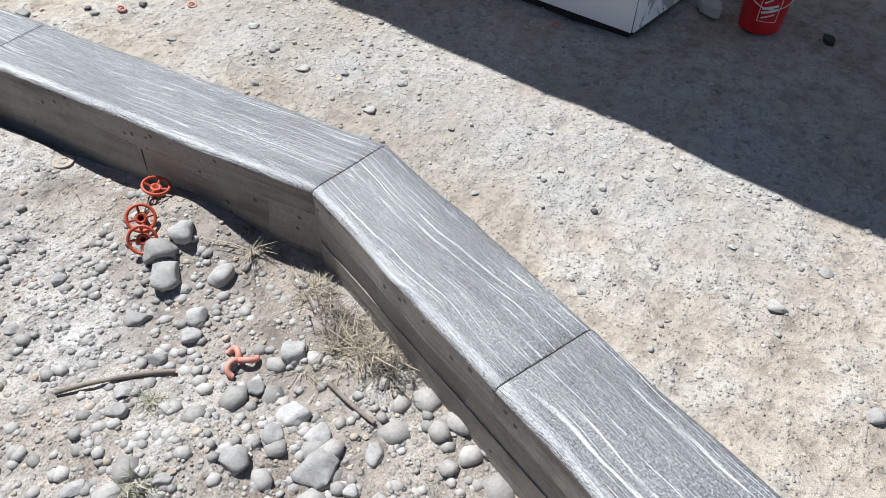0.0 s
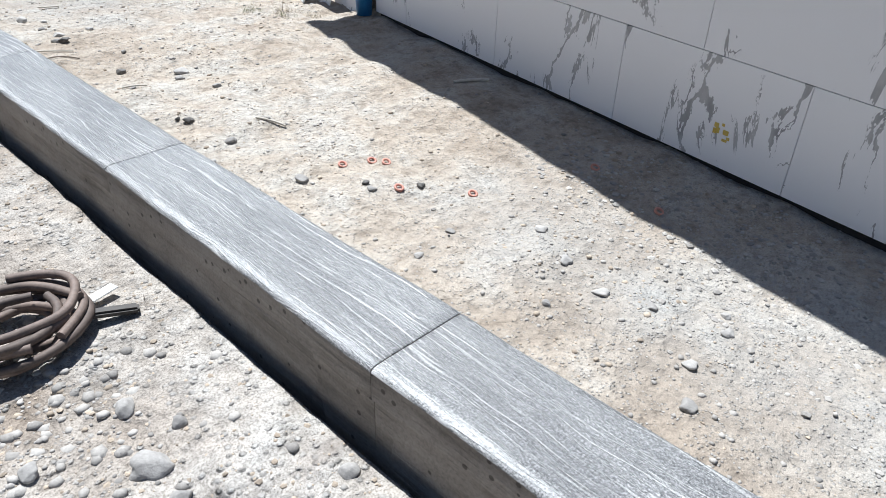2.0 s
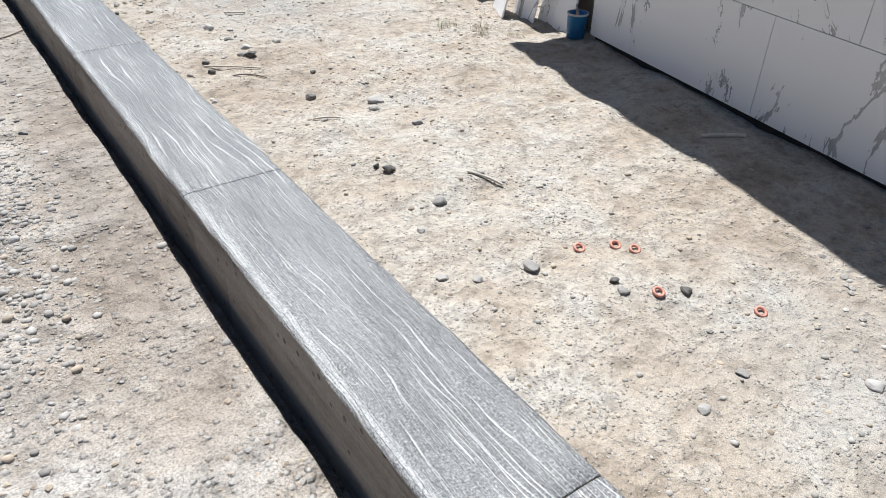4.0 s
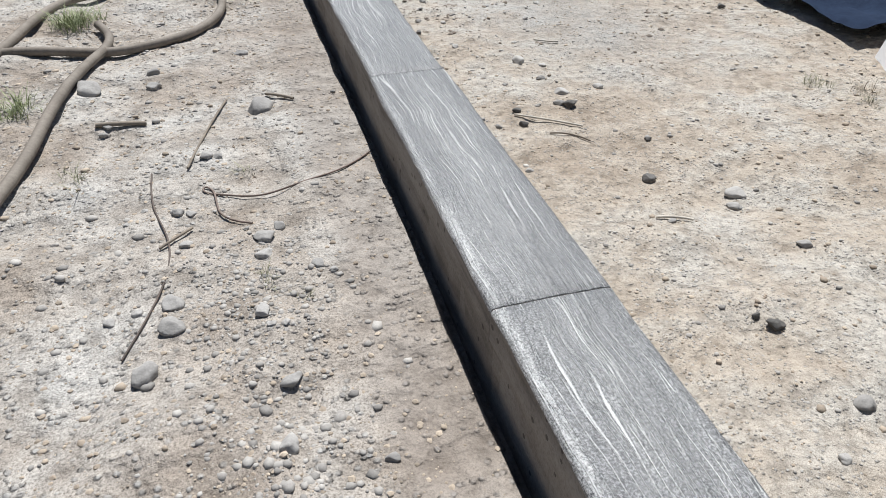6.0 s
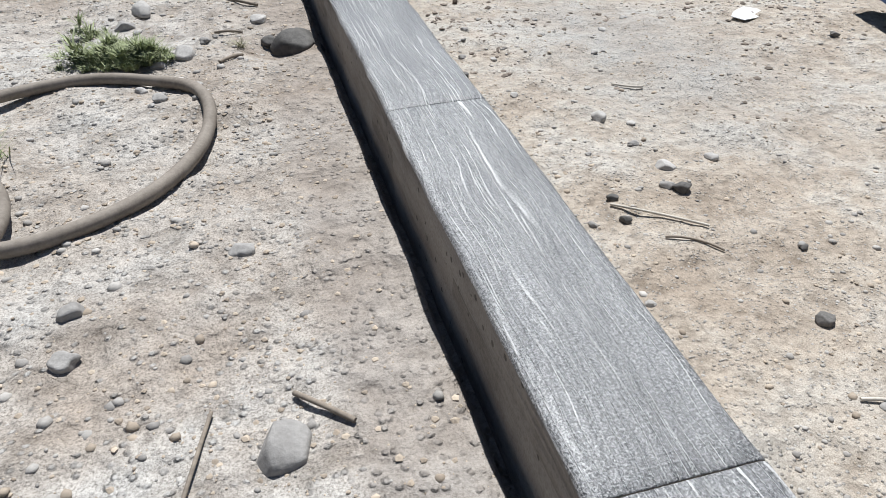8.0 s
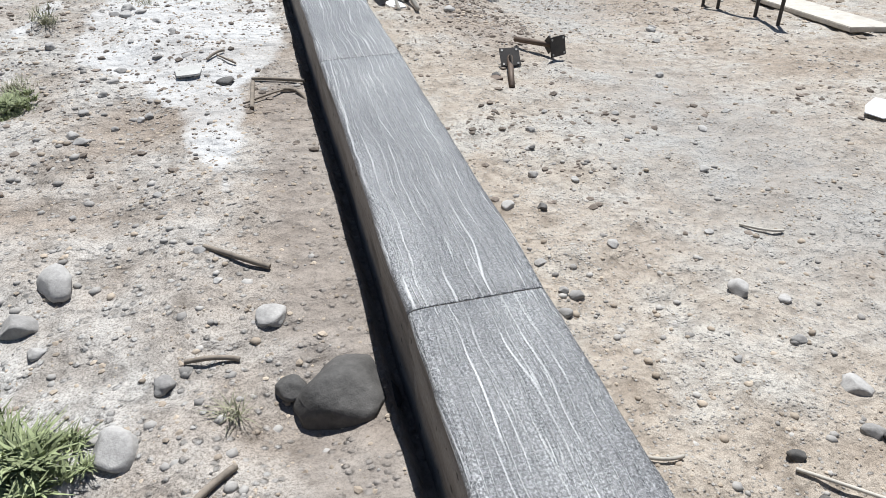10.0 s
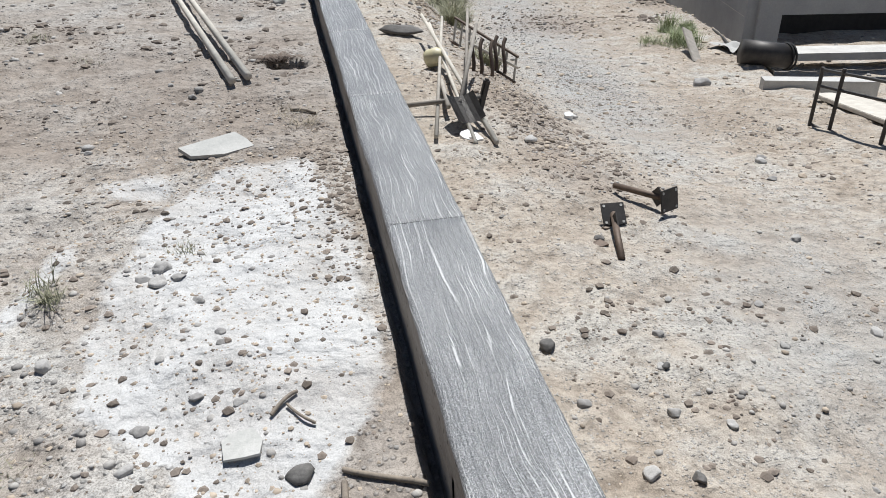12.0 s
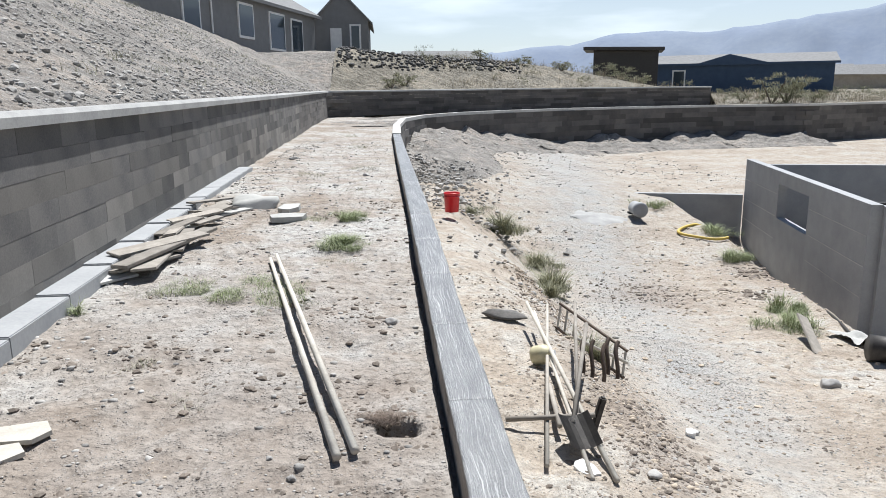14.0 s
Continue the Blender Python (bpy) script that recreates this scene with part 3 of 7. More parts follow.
def along(line, step):
    """Points at even steps along a line, with the way on at each."""
    out = []
    for a, b in zip(line, line[1:]):
        a, b = Vector(a), Vector(b)
        count = max(1, round((b - a).length / step))
        out += [(a.lerp(b, i / count), (b - a).normalized()) for i in range(count)]
    return out + [(Vector(line[-1]), (Vector(line[-1]) - Vector(line[-2])).normalized())]


def curve_x(line, y):
    ys, xs = [p[1] for p in line], [p[0] for p in line]
    return np.interp(y, ys, xs)


# ---- ground ----
def spread(fine, grow, far):
    """Coordinates that are fine over a stretch and widen towards far on both sides."""
    lo, hi, step = fine
    mid = list(np.arange(lo, hi, step))
    up, down, s = [], [], step
    v = hi
    while v < far:
        up.append(v)
        s *= grow
        v += s
    s, v = step, lo - step
    while v > -far:
        down.append(v)
        s *= grow
        v -= s
    return np.array(down[::-1] + mid + up + [far])


gx, gy = np.meshgrid(spread((0.9, 6.5, 0.06), 1.06, 4500.0), spread((-1.0, 16.0, 0.06), 1.038, 4500.0))
flat = ease((np.hypot(gx, gy - 8) - 70) / 60)
gz = np.where(flat < 1, yard_z(gx, gy, False), 0) * (1 - flat) - 2.2 * flat
ground = tagged(grid_object("ground", gx, gy, gz, YARD), "dry sandy building-site soil trodden and strewn with stones", "ground", kind="structure")

# worn grey lane, and earth turned up along its edge and by the dip
lane_x = np.interp(gy, [9, 12, 16, 25, 45], [2.7, 3.3, 4.1, 5.4, 9.0])
lane = np.exp(-((gx - lane_x) / (0.5 + 0.05 * np.clip(gy - 12, 0, 30))) ** 2) * ease((gy - 10.5) / 3.0) * ease((50 - gy) / 4)
pebbled = ease((gy - 7.0) / 1.5) * ease((11.5 - gy) / 2.0) * np.exp(-((gx - 3.0) / 0.7) ** 2) * 0.8
early = 0.7 * ease((4.0 - gy) / 1.2) * ease((gy + 0.6) / 0.8) * np.exp(-((gx - 2.6 - 0.1 * gy) / 0.5) ** 2)
edge_soil = np.exp(-((gx - 2.4) / 0.3) ** 2) * ease((gy - 10.5) / 1.0) * ease((17 - gy) / 4.0)
dug = np.exp(-((gx - 5.2) / 0.7) ** 2 - ((gy - 20.0) / 1.2) ** 2) + np.exp(-((gx - 7.9) / 0.8) ** 2 - ((gy - 21.2) / 1.8) ** 2)
shade_layer = ground.data.color_attributes.new("track", "FLOAT_COLOR", "POINT")
lanes_ = np.zeros((gx.size, 4))
lanes_[:, 0], lanes_[:, 1], lanes_[:, 3] = np.clip(np.maximum.reduce([lane, pebbled, early]), 0, 1).ravel(), np.clip(np.maximum(edge_soil, dug), 0, 1).ravel(), 1
shade_layer.data.foreach_set("color", lanes_.ravel())

ty = np.concatenate([np.arange(-2.0, 0.0, 0.05), np.arange(0.0, 11.0, 0.022), np.arange(11.0, 16.0, 0.05), np.arange(16.0, 42.0, 0.2), [42.0]])
tu = np.concatenate([np.linspace(0, 0.42, 16)[:-1], np.linspace(0.42, 1.0, 75)])
TU, TY = np.meshgrid(tu, ty)
left, right = curve_x(UPPER, TY), curve_x(LOW, TY)
tx = left + (right - left) * TU
terrace = grid_object("terrace_ground", tx, TY, terrace_z(tx, TY), TERRACE)
tagged(terrace, "pale dusty terrace soil with a spill of white lime powder", "ground", kind="structure")


def powder_at(x, y):
    """Where the white powder lies: a broad spill that tapers to a tongue, and its outliers."""
    w = 0.12 * rough_ground(x, y, 0.35, 21) + 0.1 * rough_ground(x, y, 0.09, 23)
    lo = np.interp(y, [7.42, 7.66, 7.9, 8.2, 8.4, 8.8, 9.2, 9.6], [0.57, 0.49, 0.46, 0.31, 0.12, 0.1, 0.2, 0.4])
    hi = np.interp(y, [7.42, 7.73, 8.1, 8.37, 9.0, 9.6], [0.58, 0.575, 0.655, 0.73, 0.77, 0.66])
    spill = ease(np.minimum(x - lo, hi - x) / 0.09 + 0.35 + 4.5 * w) * ease((9.62 - y) / 0.2 + w) * ease((y - 7.4) / 0.15)
    beside = np.maximum(ease(1.2 - np.hypot((x - 0.12) / 0.16, (y - 9.4) / 0.14) + 2.5 * w), ease(1.2 - np.hypot((x + 0.05 - 0.2 * (y - 8.9)) / 0.07, (y - 8.9) / 0.35) + 2.5 * w)) * 0.85
    early = ease(1.3 - np.hypot((x - 0.2) / 0.2, (y - 3.78) / 0.32) + 1.6 * w)
    return np.clip(np.maximum.reduce([spill, beside, early]), 0, 1)


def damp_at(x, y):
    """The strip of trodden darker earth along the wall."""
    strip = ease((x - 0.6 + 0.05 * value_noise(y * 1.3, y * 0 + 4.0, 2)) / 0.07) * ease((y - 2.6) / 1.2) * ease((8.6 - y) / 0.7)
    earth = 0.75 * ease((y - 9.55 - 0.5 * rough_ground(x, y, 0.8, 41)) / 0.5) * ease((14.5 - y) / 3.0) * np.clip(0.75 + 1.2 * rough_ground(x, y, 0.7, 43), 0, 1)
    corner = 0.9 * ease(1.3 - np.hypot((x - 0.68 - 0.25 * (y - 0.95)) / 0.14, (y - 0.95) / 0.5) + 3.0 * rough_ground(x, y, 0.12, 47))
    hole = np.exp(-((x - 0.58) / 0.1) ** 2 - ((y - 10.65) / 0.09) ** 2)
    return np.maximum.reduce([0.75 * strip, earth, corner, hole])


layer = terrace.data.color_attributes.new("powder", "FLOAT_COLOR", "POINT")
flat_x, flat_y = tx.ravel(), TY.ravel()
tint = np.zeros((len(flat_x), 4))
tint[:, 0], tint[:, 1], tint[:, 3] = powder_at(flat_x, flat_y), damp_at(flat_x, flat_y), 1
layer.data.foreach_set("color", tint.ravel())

# loose fill banked up against the far side of the low wall
foot = [(p, d) for p, d in along(LOW[6:17], 0.4) if p.y > 19]
reach = np.linspace(0.16, 4.4, 20)
fx = np.array([[p.x + d.y * k for k in reach] for p, d in foot])
fy = np.array([[p.y - d.x * k for k in reach] for p, d in foot])
fz = yard_z(fx, fy) + 0.06 - 0.6 * ease((31.0 - fy) / 7.0) - 0.4 * ease((reach[None, :] - 3.0) / 1.4) + 0.12 * rough_ground(fx, fy, 0.5, 17)
tagged(grid_object("bank_at_wall_foot", fx, fy, fz, GRAVEL_SOIL), "grey stony fill banked up along the curved wall", "ground", kind="structure")

# the terrace goes on round the bend, behind the low wall
bend_low = [p for p, _ in along(LOW[8:17], 1.2) if p.y > 33]
bend = []
for p in bend_low:
    q = Vector((curve_x(UPPER, p.y), p.y)) if p.y < 42 and p.x < 1.6 else Vector((max(-2.1, p.x - 1.2), 42 + max(0, p.x - 1.0) * 0.62 if p.x < 7 else 48.9 + (p.x - 7) * 0.3))
    bend.append((p, q))
bx = np.array([[p.x + (q.x - p.x) * k for k in (0, 0.25, 0.5, 0.75, 1)] for p, q in bend])
by = np.array([[p.y + (q.y - p.y) * k for k in (0, 0.25, 0.5, 0.75, 1)] for p, q in bend])
tagged(grid_object("terrace_bend", bx, by, 0.17 + 0.05 * rough_ground(bx, by, 1.5, 4), GRAVEL_SOIL), "pale stony fill on the bend of the terrace", "ground", kind="structure")


# ---- walls ----
def beam(name, a, b, width, z0, z1, material, parent, ground_gap=0.0):
    """A straight length of wall between two plan points, with softened upper edges."""
    a, b = Vector(a), Vector(b)
    d = (b - a).normalized()
    m = Matrix.Translation((*((a + b) / 2), (z0 + z1) / 2)) @ Matrix.Rotation(math.atan2(-d.x, d.y), 4, "Z")
    bm = box_bm(width, (b - a).length - ground_gap, z1 - z0, None, 0.006)
    ob = from_bm(name, bm, material)
    ob.matrix_world = m
    ob.parent = parent
    return ob


low_wall = tagged(new("low_wall"), "low grey concrete retaining wall with a wood-grained cap", "retaining wall", kind="structure")


def cap_piece(a, b, width, top, drop, miter_a=0.0, miter_b=0.0):
    """One cast length of the cap: a fine sheet on top with wavering edges, closed below."""
    a, b = Vector(a), Vector(b)
    length = (b - a).length
    d = (b - a).normalized()
    seed = a.x * 3 + a.y * 7
    us = np.array([-0.5, -0.487, -0.46, -0.42, -0.36, -0.28, -0.2, -0.1, 0, 0.1, 0.2, 0.28, 0.36, 0.42, 0.46, 0.487, 0.5])
    e = 0.0016 / length
    vs_ = np.concatenate([[-0.5], np.linspace(-0.5 + e, 0.5 - e, max(8, int(length / 0.03))), [0.5]])
    U, V = np.meshgrid(us, vs_)
    ww = a.y + (V + 0.5) * length
    waver = 0.006 * value_noise(ww * 4.0, 0 * ww + 3.0, 7) + 0.003 * value_noise(ww * 18.0, 0 * ww + 8.0, 4)
    X = U * width + np.where(np.abs(U) > 0.4, np.sign(U) * waver, 0)
    Yl = V * (length - 0.0012) + X * (miter_a * (0.5 - V) + miter_b * (0.5 + V))
    Z = np.interp(np.abs(U), [0, 0.36, 0.42, 0.46, 0.487, 0.5], [0, 0, -0.0004, -0.0012, -0.0036, -0.009]) + 0.0015 * rough_ground(X * 10, ww, 0.5, 31)
    edge = np.where(np.abs(V) > 0.4999, -0.0014, 0)
    Z = Z + edge
    rows, cols = X.shape
    i = np.arange(rows * cols).reshape(rows, cols)
    faces = np.stack([i[:-1, :-1].ravel(), i[:-1, 1:].ravel(), i[1:, 1:].ravel(), i[1:, :-1].ravel()], 1).tolist()
    verts = np.stack([X.ravel(), Yl.ravel(), Z.ravel()], 1).tolist()
    rim = list(i[0, :]) + list(i[1:, -1]) + list(i[-1, -2::-1]) + list(i[-2:0:-1, 0])
    base, count = len(verts), len(rim)
    for depth_, inset in ((0.062, 0.0), (0.064, 0.006), (drop, 0.007)):
        ring_z = [-depth_ - (0.006 * float(value_noise(verts[k][1] * 9.0 + seed, 2.0, 5)) if depth_ < 0.1 else 0.0) for k in rim]
        verts += [(verts[k][0] - math.copysign(inset, verts[k][0]), verts[k][1], z_) for k, z_ in zip(rim, ring_z)]
    for k in range(count):
        j = (k + 1) % count
        faces.append((int(rim[j]), int(rim[k]), base + k, base + j))
        for lv in (0, count):
            faces.append((base + lv + j, base + lv + k, base + lv + count + k, base + lv + count + j))
    ob = mesh_object("cap_segment", verts, faces, CAP)
    ob.data.materials.append(BODY)
    ob.data.polygons.foreach_set("use_smooth", np.array([max(f) < base for f in faces]))
    ob.data.polygons.foreach_set("material_index", np.array([0 if max(f) < base else 1 for f in faces], dtype=np.int32))
    glint_layer = ob.data.color_attributes.new("edge_glint", "FLOAT_COLOR", "POINT")
    edge_glint = np.zeros((len(verts), 4))
    # painted sun glint, strongest at the left edge and fading along the wall
    edge_glint[:base, 0] = (0.62 * np.exp(-((U.ravel() + 0.45) / 0.08) ** 2) + 0.22 * np.clip(0.2 - U.ravel(), 0, 0.6)) * np.interp(ww.ravel(), [0, 3, 6, 10], [1.0, 0.95, 0.75, 0.5])
    edge_glint[:, 3] = 1
    glint_layer.data.foreach_set("color", edge_glint.ravel())
    za, zb = top + float(rise(a.y)), top + float(rise(b.y))
    tilt = math.atan2(zb - za, length)
    ob.matrix_world = Matrix.Translation((*((a + b) / 2), (za + zb) / 2)) @ Matrix.Rotation(math.atan2(-d.x, d.y), 4, "Z") @ Matrix.Rotation(tilt, 4, "X")
    ob.parent = low_wall
    return ob


CAP_TOP, CAP_W = 0.162, 0.187
corner = Vector((0.885, 0.75))
back = Vector((-0.425, -0.905)).normalized()
cap_piece(corner + back * 1.44, corner + back * 0.532, CAP_W, CAP_TOP, 0.3)
cap_piece(corner + back * 0.532, corner, CAP_W, CAP_TOP, 0.3, 0.0, 0.223)
cap_piece(corner + back * 2.8, corner + back * 1.44, CAP_W, CAP_TOP, 0.3)
joints = [0.75, 1.66, 2.5, 3.35, 4.23, 5.13, 5.98, 6.835, 7.752, 8.68, 9.62]
joints += [9.62 + 0.92 * k for k in range(1, 19)]
for k, (y0, y1) in enumerate(zip(joints, joints[1:])):
    cap_piece((float(curve_x(LOW, y0)), y0), (float(curve_x(LOW, y1)), y1), CAP_W, CAP_TOP, 0.3, -0.223 if k == 0 else 0.0, 0.0)
far_low = along([(0.85, joints[-1])] + [p for p in LOW if p[1] > joints[-1] + 0.5], 1.0)
for (p, _), (q, _) in zip(far_low, far_low[1:]):
    beam("cap_segment", p, q, 0.22, 0.2, 0.33, COPING, low_wall, -0.02)
body_line = [tuple(corner + back * 2.8)] + [(0.885, 0.75)] + [(float(curve_x(LOW, y)), y) for y in np.arange(2.0, 26.0, 2.0)]
for p, q in zip(body_line, body_line[1:]):
    beam("wall_body", p, q, CAP_W - 0.012, -1.5, CAP_TOP - 0.03 + min(float(rise(p[1])), float(rise(q[1]))), BODY, low_wall, -0.03)

beam("wall_base", corner + back * 0.02, corner + back * 2.7, CAP_W - 0.006, -1.4, 0.045, BODY, low_wall)


def course_wall(name, line, z_of, rows, high, long_, thick, material, parent, seed, side=1.0, start=0, stop=None):
    """Rows of blocks along a line as one joined mesh, each with its own joint and set-back."""
    rnd = random.Random(seed)
    bm = bmesh.new()
    pts = [Vector(p) for p in line]
    gone = [0.0]
    for a, b in zip(pts, pts[1:]):
        gone.append(gone[-1] + (b - a).length)

    def at(s):
        s = min(max(s, 0), gone[-1] - 1e-4)
        k = max(i for i in range(len(gone) - 1) if gone[i] <= s)
        return pts[k].lerp(pts[k + 1], (s - gone[k]) / (gone[k + 1] - gone[k]))

    for r in range(rows):
        s = start - rnd.uniform(0, long_)
        while s < (stop or gone[-1]):
            ln = long_ * rnd.choice((0.6, 1.0, 1.0, 1.5))
            a, b = at(max(s, start)), at(min(s + ln, stop or gone[-1]))
            if (b - a).length > 0.05:
                d = (b - a).normalized()
                z = float(z_of((a.y + b.y) / 2)) + (r + 0.5) * high
                m = Matrix.Translation((*((a + b) / 2), z)) @ Matrix.Rotation(math.atan2(-d.x, d.y), 4, "Z") @ Matrix.Translation((rnd.uniform(-0.004, 0.004), 0, 0))
                box_bm(thick, (b - a).length - 0.003, high - 0.003, m, 0.0, bm)
            s += ln
    ob = part(name, bm, material, parent)
    return tagged(ob, kind="stuff")


LOW_FAR = [(0.85, 25.5)] + [p for p in LOW if p[1] > 25.9]
course_wall("block_courses", LOW_FAR, lambda y: -2.6, 10, 0.28, 1.2, 0.2, FAR_BLOCK, low_wall, 5)

upper_wall = tagged(new("upper_wall"), "dark grey block retaining wall with a pale concrete coping", "retaining wall", kind="structure")
UP_BASE, UP_H, UP_ROWS = 0.083, 0.157, 7


def up_z(y):
    return UP_BASE + 0.004 * max(0.0, y - 12.0)




def coping_length(p, q):
    """A cast length of coping with a rounded back, that follows the fall of the wall."""
    d = (q - p).normalized()
    side = Vector((d.y, -d.x))
    bm = bmesh.new()
    rings = []
    for c in (p - d * 0.001, q + d * 0.001):
        z = up_z(c.y) + UP_ROWS * UP_H
        outline = [(-0.15, 0.0), (-0.155, 0.055), (-0.125, 0.085), (0.12, 0.09), (0.15, 0.06), (0.148, 0.0)]
        rings.append([bm.verts.new((c.x + side.x * u, c.y + side.y * u, z + h)) for u, h in outline])
    for i in range(6):
        bm.faces.new((rings[0][i], rings[0][(i + 1) % 6], rings[1][(i + 1) % 6], rings[1][i]))
    bm.faces.new(rings[0]), bm.faces.new(rings[1])
    part("coping", bm, CAPSTONE, upper_wall)


for (p, _), (q, _) in zip(along(UPPER, 3.0), along(UPPER, 3.0)[1:]):
    coping_length(p, q)
course_wall("block_courses", UPPER, up_z, UP_ROWS, UP_H, 1.1, 0.2, FAR_BLOCK, upper_wall, 9, start=33.0)
course_wall("block_courses", UPPER, up_z, UP_ROWS, UP_H, 0.42, 0.2, FAR_BLOCK, upper_wall, 10, start=0.0, stop=11.5)
foot = [(p, q) for (p, _), (q, _) in zip(along(UPPER[1:4], 0.8), along(UPPER[1:4], 0.8)[1:]) if p.y < 19]
for p, q in foot:
    beam("footing", p + Vector((0.19, 0)), q + Vector((0.19, 0)), 0.22, -0.1, 0.15 + 0.1 * float(ease((p.y - 9) / 8)), FORM, upper_wall, 0.0)

# ---- land behind the upper wall ----
def bank_z(off, y):
    return 1.19 + np.maximum(np.minimum(0.5 * off, 3.75), 2.5 * ease((y - 44.0) / 9.0)) + 0.16 * rough_ground(off, y, 1.7, 12) * ease(off / 1.2) + 0.05 * rough_ground(off, y, 0.5, 14) * ease(off / 0.5)


by_ = np.concatenate([np.arange(-6, 8, 0.8), np.arange(8, 46, 0.16), np.arange(46, 90, 0.8)])
boff = np.concatenate([np.arange(0, 3, 0.08), np.arange(3, 14, 0.25), np.arange(14, 90, 3.0)])
BO, BY = np.meshgrid(boff, by_)
BXX = np.interp(BY, [p[1] for p in UPPER[:6]], [p[0] for p in UPPER[:6]]) - BO
bank = tagged(grid_object("gravel_bank", BXX, BY, bank_z(BO, BY), GRAVEL_SOIL), "grey gravel bank rising behind the block wall", "ground", kind="structure")


def back_line(x):
    return np.interp(x, [-2.12, 7.2, 13.4, 20.8, 21.3, 26.0, 33, 48, 140], [42, 48.9, 51.6, 52.6, 51.0, 50.7, 53.9, 60.1, 66])


def back_z(x, off):
    crest = np.interp(x, [-5, 0, 6, 12, 17, 21], [2.75, 2.4, 2.2, 1.8, 1.0, 0.0])
    low = np.interp(x, [20.7, 20.9], [1.18, 0.3])
    z = low + crest * ease((off - 1.0) / 9.0) * (1 - 0.8 * ease((off - 17) / 20) * ease((x - 1) / 5))
    z = z + ease((off - 1) / 25) * np.interp(x, [20, 22], [0, 0.5])
    return z + 0.2 * rough_ground(x, off, 2.0, 15) * ease(off / 2.0)


kx = np.concatenate([np.arange(-2.12, 24, 0.3), np.arange(24, 140, 1.2)])
koff = np.concatenate([np.arange(0, 14, 0.3), np.arange(14, 110, 2.0)])
KX, KO = np.meshgrid(kx, koff)
tagged(grid_object("back_field", KX, back_line(KX) + KO, back_z(KX, KO), FIELD), "dry brushy ground rising behind the far walls", "ground", kind="structure")

# ---- marble-clad building ----
house_dir = Vector((0.945, 5.19)).normalized()
side_dir = Vector((0.978, -0.208)).normalized()
cA = Vector((3.775, 0.92))
clad = tagged(new("clad_building"), "low building clad in white marble-look panels, with an unseen shading roof added", "building")
clad_len, clad_deep, row_h = 5.3, 4.6, 0.6


def panel_mesh(w, h):
    me_ob = from_bm("marble_panel", box_bm(0.012, w - 0.004, h - 0.004, None, 0.0012), MARBLE)
    return me_ob


for face, (o, d, total, out) in enumerate(((cA, house_dir, clad_len, Vector((-house_dir.y, house_dir.x))), (cA, side_dir, clad_deep, Vector((-0.208, -0.978))))):
    for r in range(5):
        s = 0.0 if r % 2 == 0 else -0.55
        while s < total:
            s0, s1 = max(s, 0), min(s + 1.2, total)
            if s1 - s0 > 0.05:
                ob = panel_mesh(s1 - s0, row_h)
                mid = o + d * ((s0 + s1) / 2) + out * 0.006
                ob.matrix_world = Matrix.Translation((*mid, -0.93 + (r + 0.5) * row_h)) @ Matrix.Rotation(math.atan2(-d.x, d.y), 4, "Z")
                ob.parent = clad
            s += 1.2
corners = [cA, cA + house_dir * clad_len, cA + house_dir * clad_len + side_dir * clad_deep, cA + side_dir * clad_deep]
centre = sum(corners, Vector((0, 0))) / 4
bm = bmesh.new()
low_ring, high_ring = [[bm.verts.new((*(p + (centre - p).normalized() * 0.035), z)) for p in corners] for z in (-1.3, 2.0)]
bm.faces.new(low_ring), bm.faces.new(high_ring)
for i in range(4):
    bm.faces.new((low_ring[i], low_ring[(i + 1) % 4], high_ring[(i + 1) % 4], high_ring[i]))
# core coloured black, so its strip below the panels stands for a shadowed gap
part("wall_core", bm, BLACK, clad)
# unseen slab added to cast the yard shadow; white to bounce light on panels
ea, eb = Vector((2.78, -0.47)) + Vector((0.53, 1.4)), Vector((4.12, 6.39)) + Vector((0.53, 1.4))
ea = ea + (ea - eb).normalized() * 0.6
bm = bmesh.new()
ring = [ea, eb, eb + side_dir * 6, ea + side_dir * 6]
lower, upper_ = [bm.verts.new((p.x, p.y, 1.8)) for p in ring], [bm.verts.new((p.x, p.y, 1.95)) for p in ring]
bm.faces.new(lower), bm.faces.new(upper_)
for i in range(4):
    bm.faces.new((lower[i], lower[(i + 1) % 4], upper_[(i + 1) % 4], upper_[i]))
part("roof", bm, TRIM, clad)

TERRACE_ROCKS_1 = [(0.612, 0.993, 0.067), (0.565, 0.878, 0.045), (0.527, 0.857, 0.037), (0.517, 0.974, 0.04), (0.589, 0.689, 0.054), (0.376, 0.634, 0.049), (0.435, 0.522, 0.06), (0.499, 0.464, 0.039), (0.493, 0.613, 0.045), (0.443, 0.617, 0.038), (0.389, 1.142, 0.035), (0.669, 0.906, 0.047), (0.695, 1.022, 0.058), (0.384, 0.867, 0.029), (0.353, 0.846, 0.035), (0.464, 0.877, 0.034), (0.299, 0.698, 0.026), (0.426, 0.46, 0.027), (0.231, 0.809, 0.029), (0.37, 0.583, 0.03), (0.501, 0.698, 0.031), (0.478, 0.557, 0.035), (0.508, 1.164, 0.032), (0.542, 1.864, 0.057), (0.67, 1.602, 0.029), (0.545, 1.789, 0.035), (0.564, 1.639, 0.022), (0.594, 1.566, 0.036), (0.626, 1.529, 0.04), (0.448, 1.703, 0.036)]
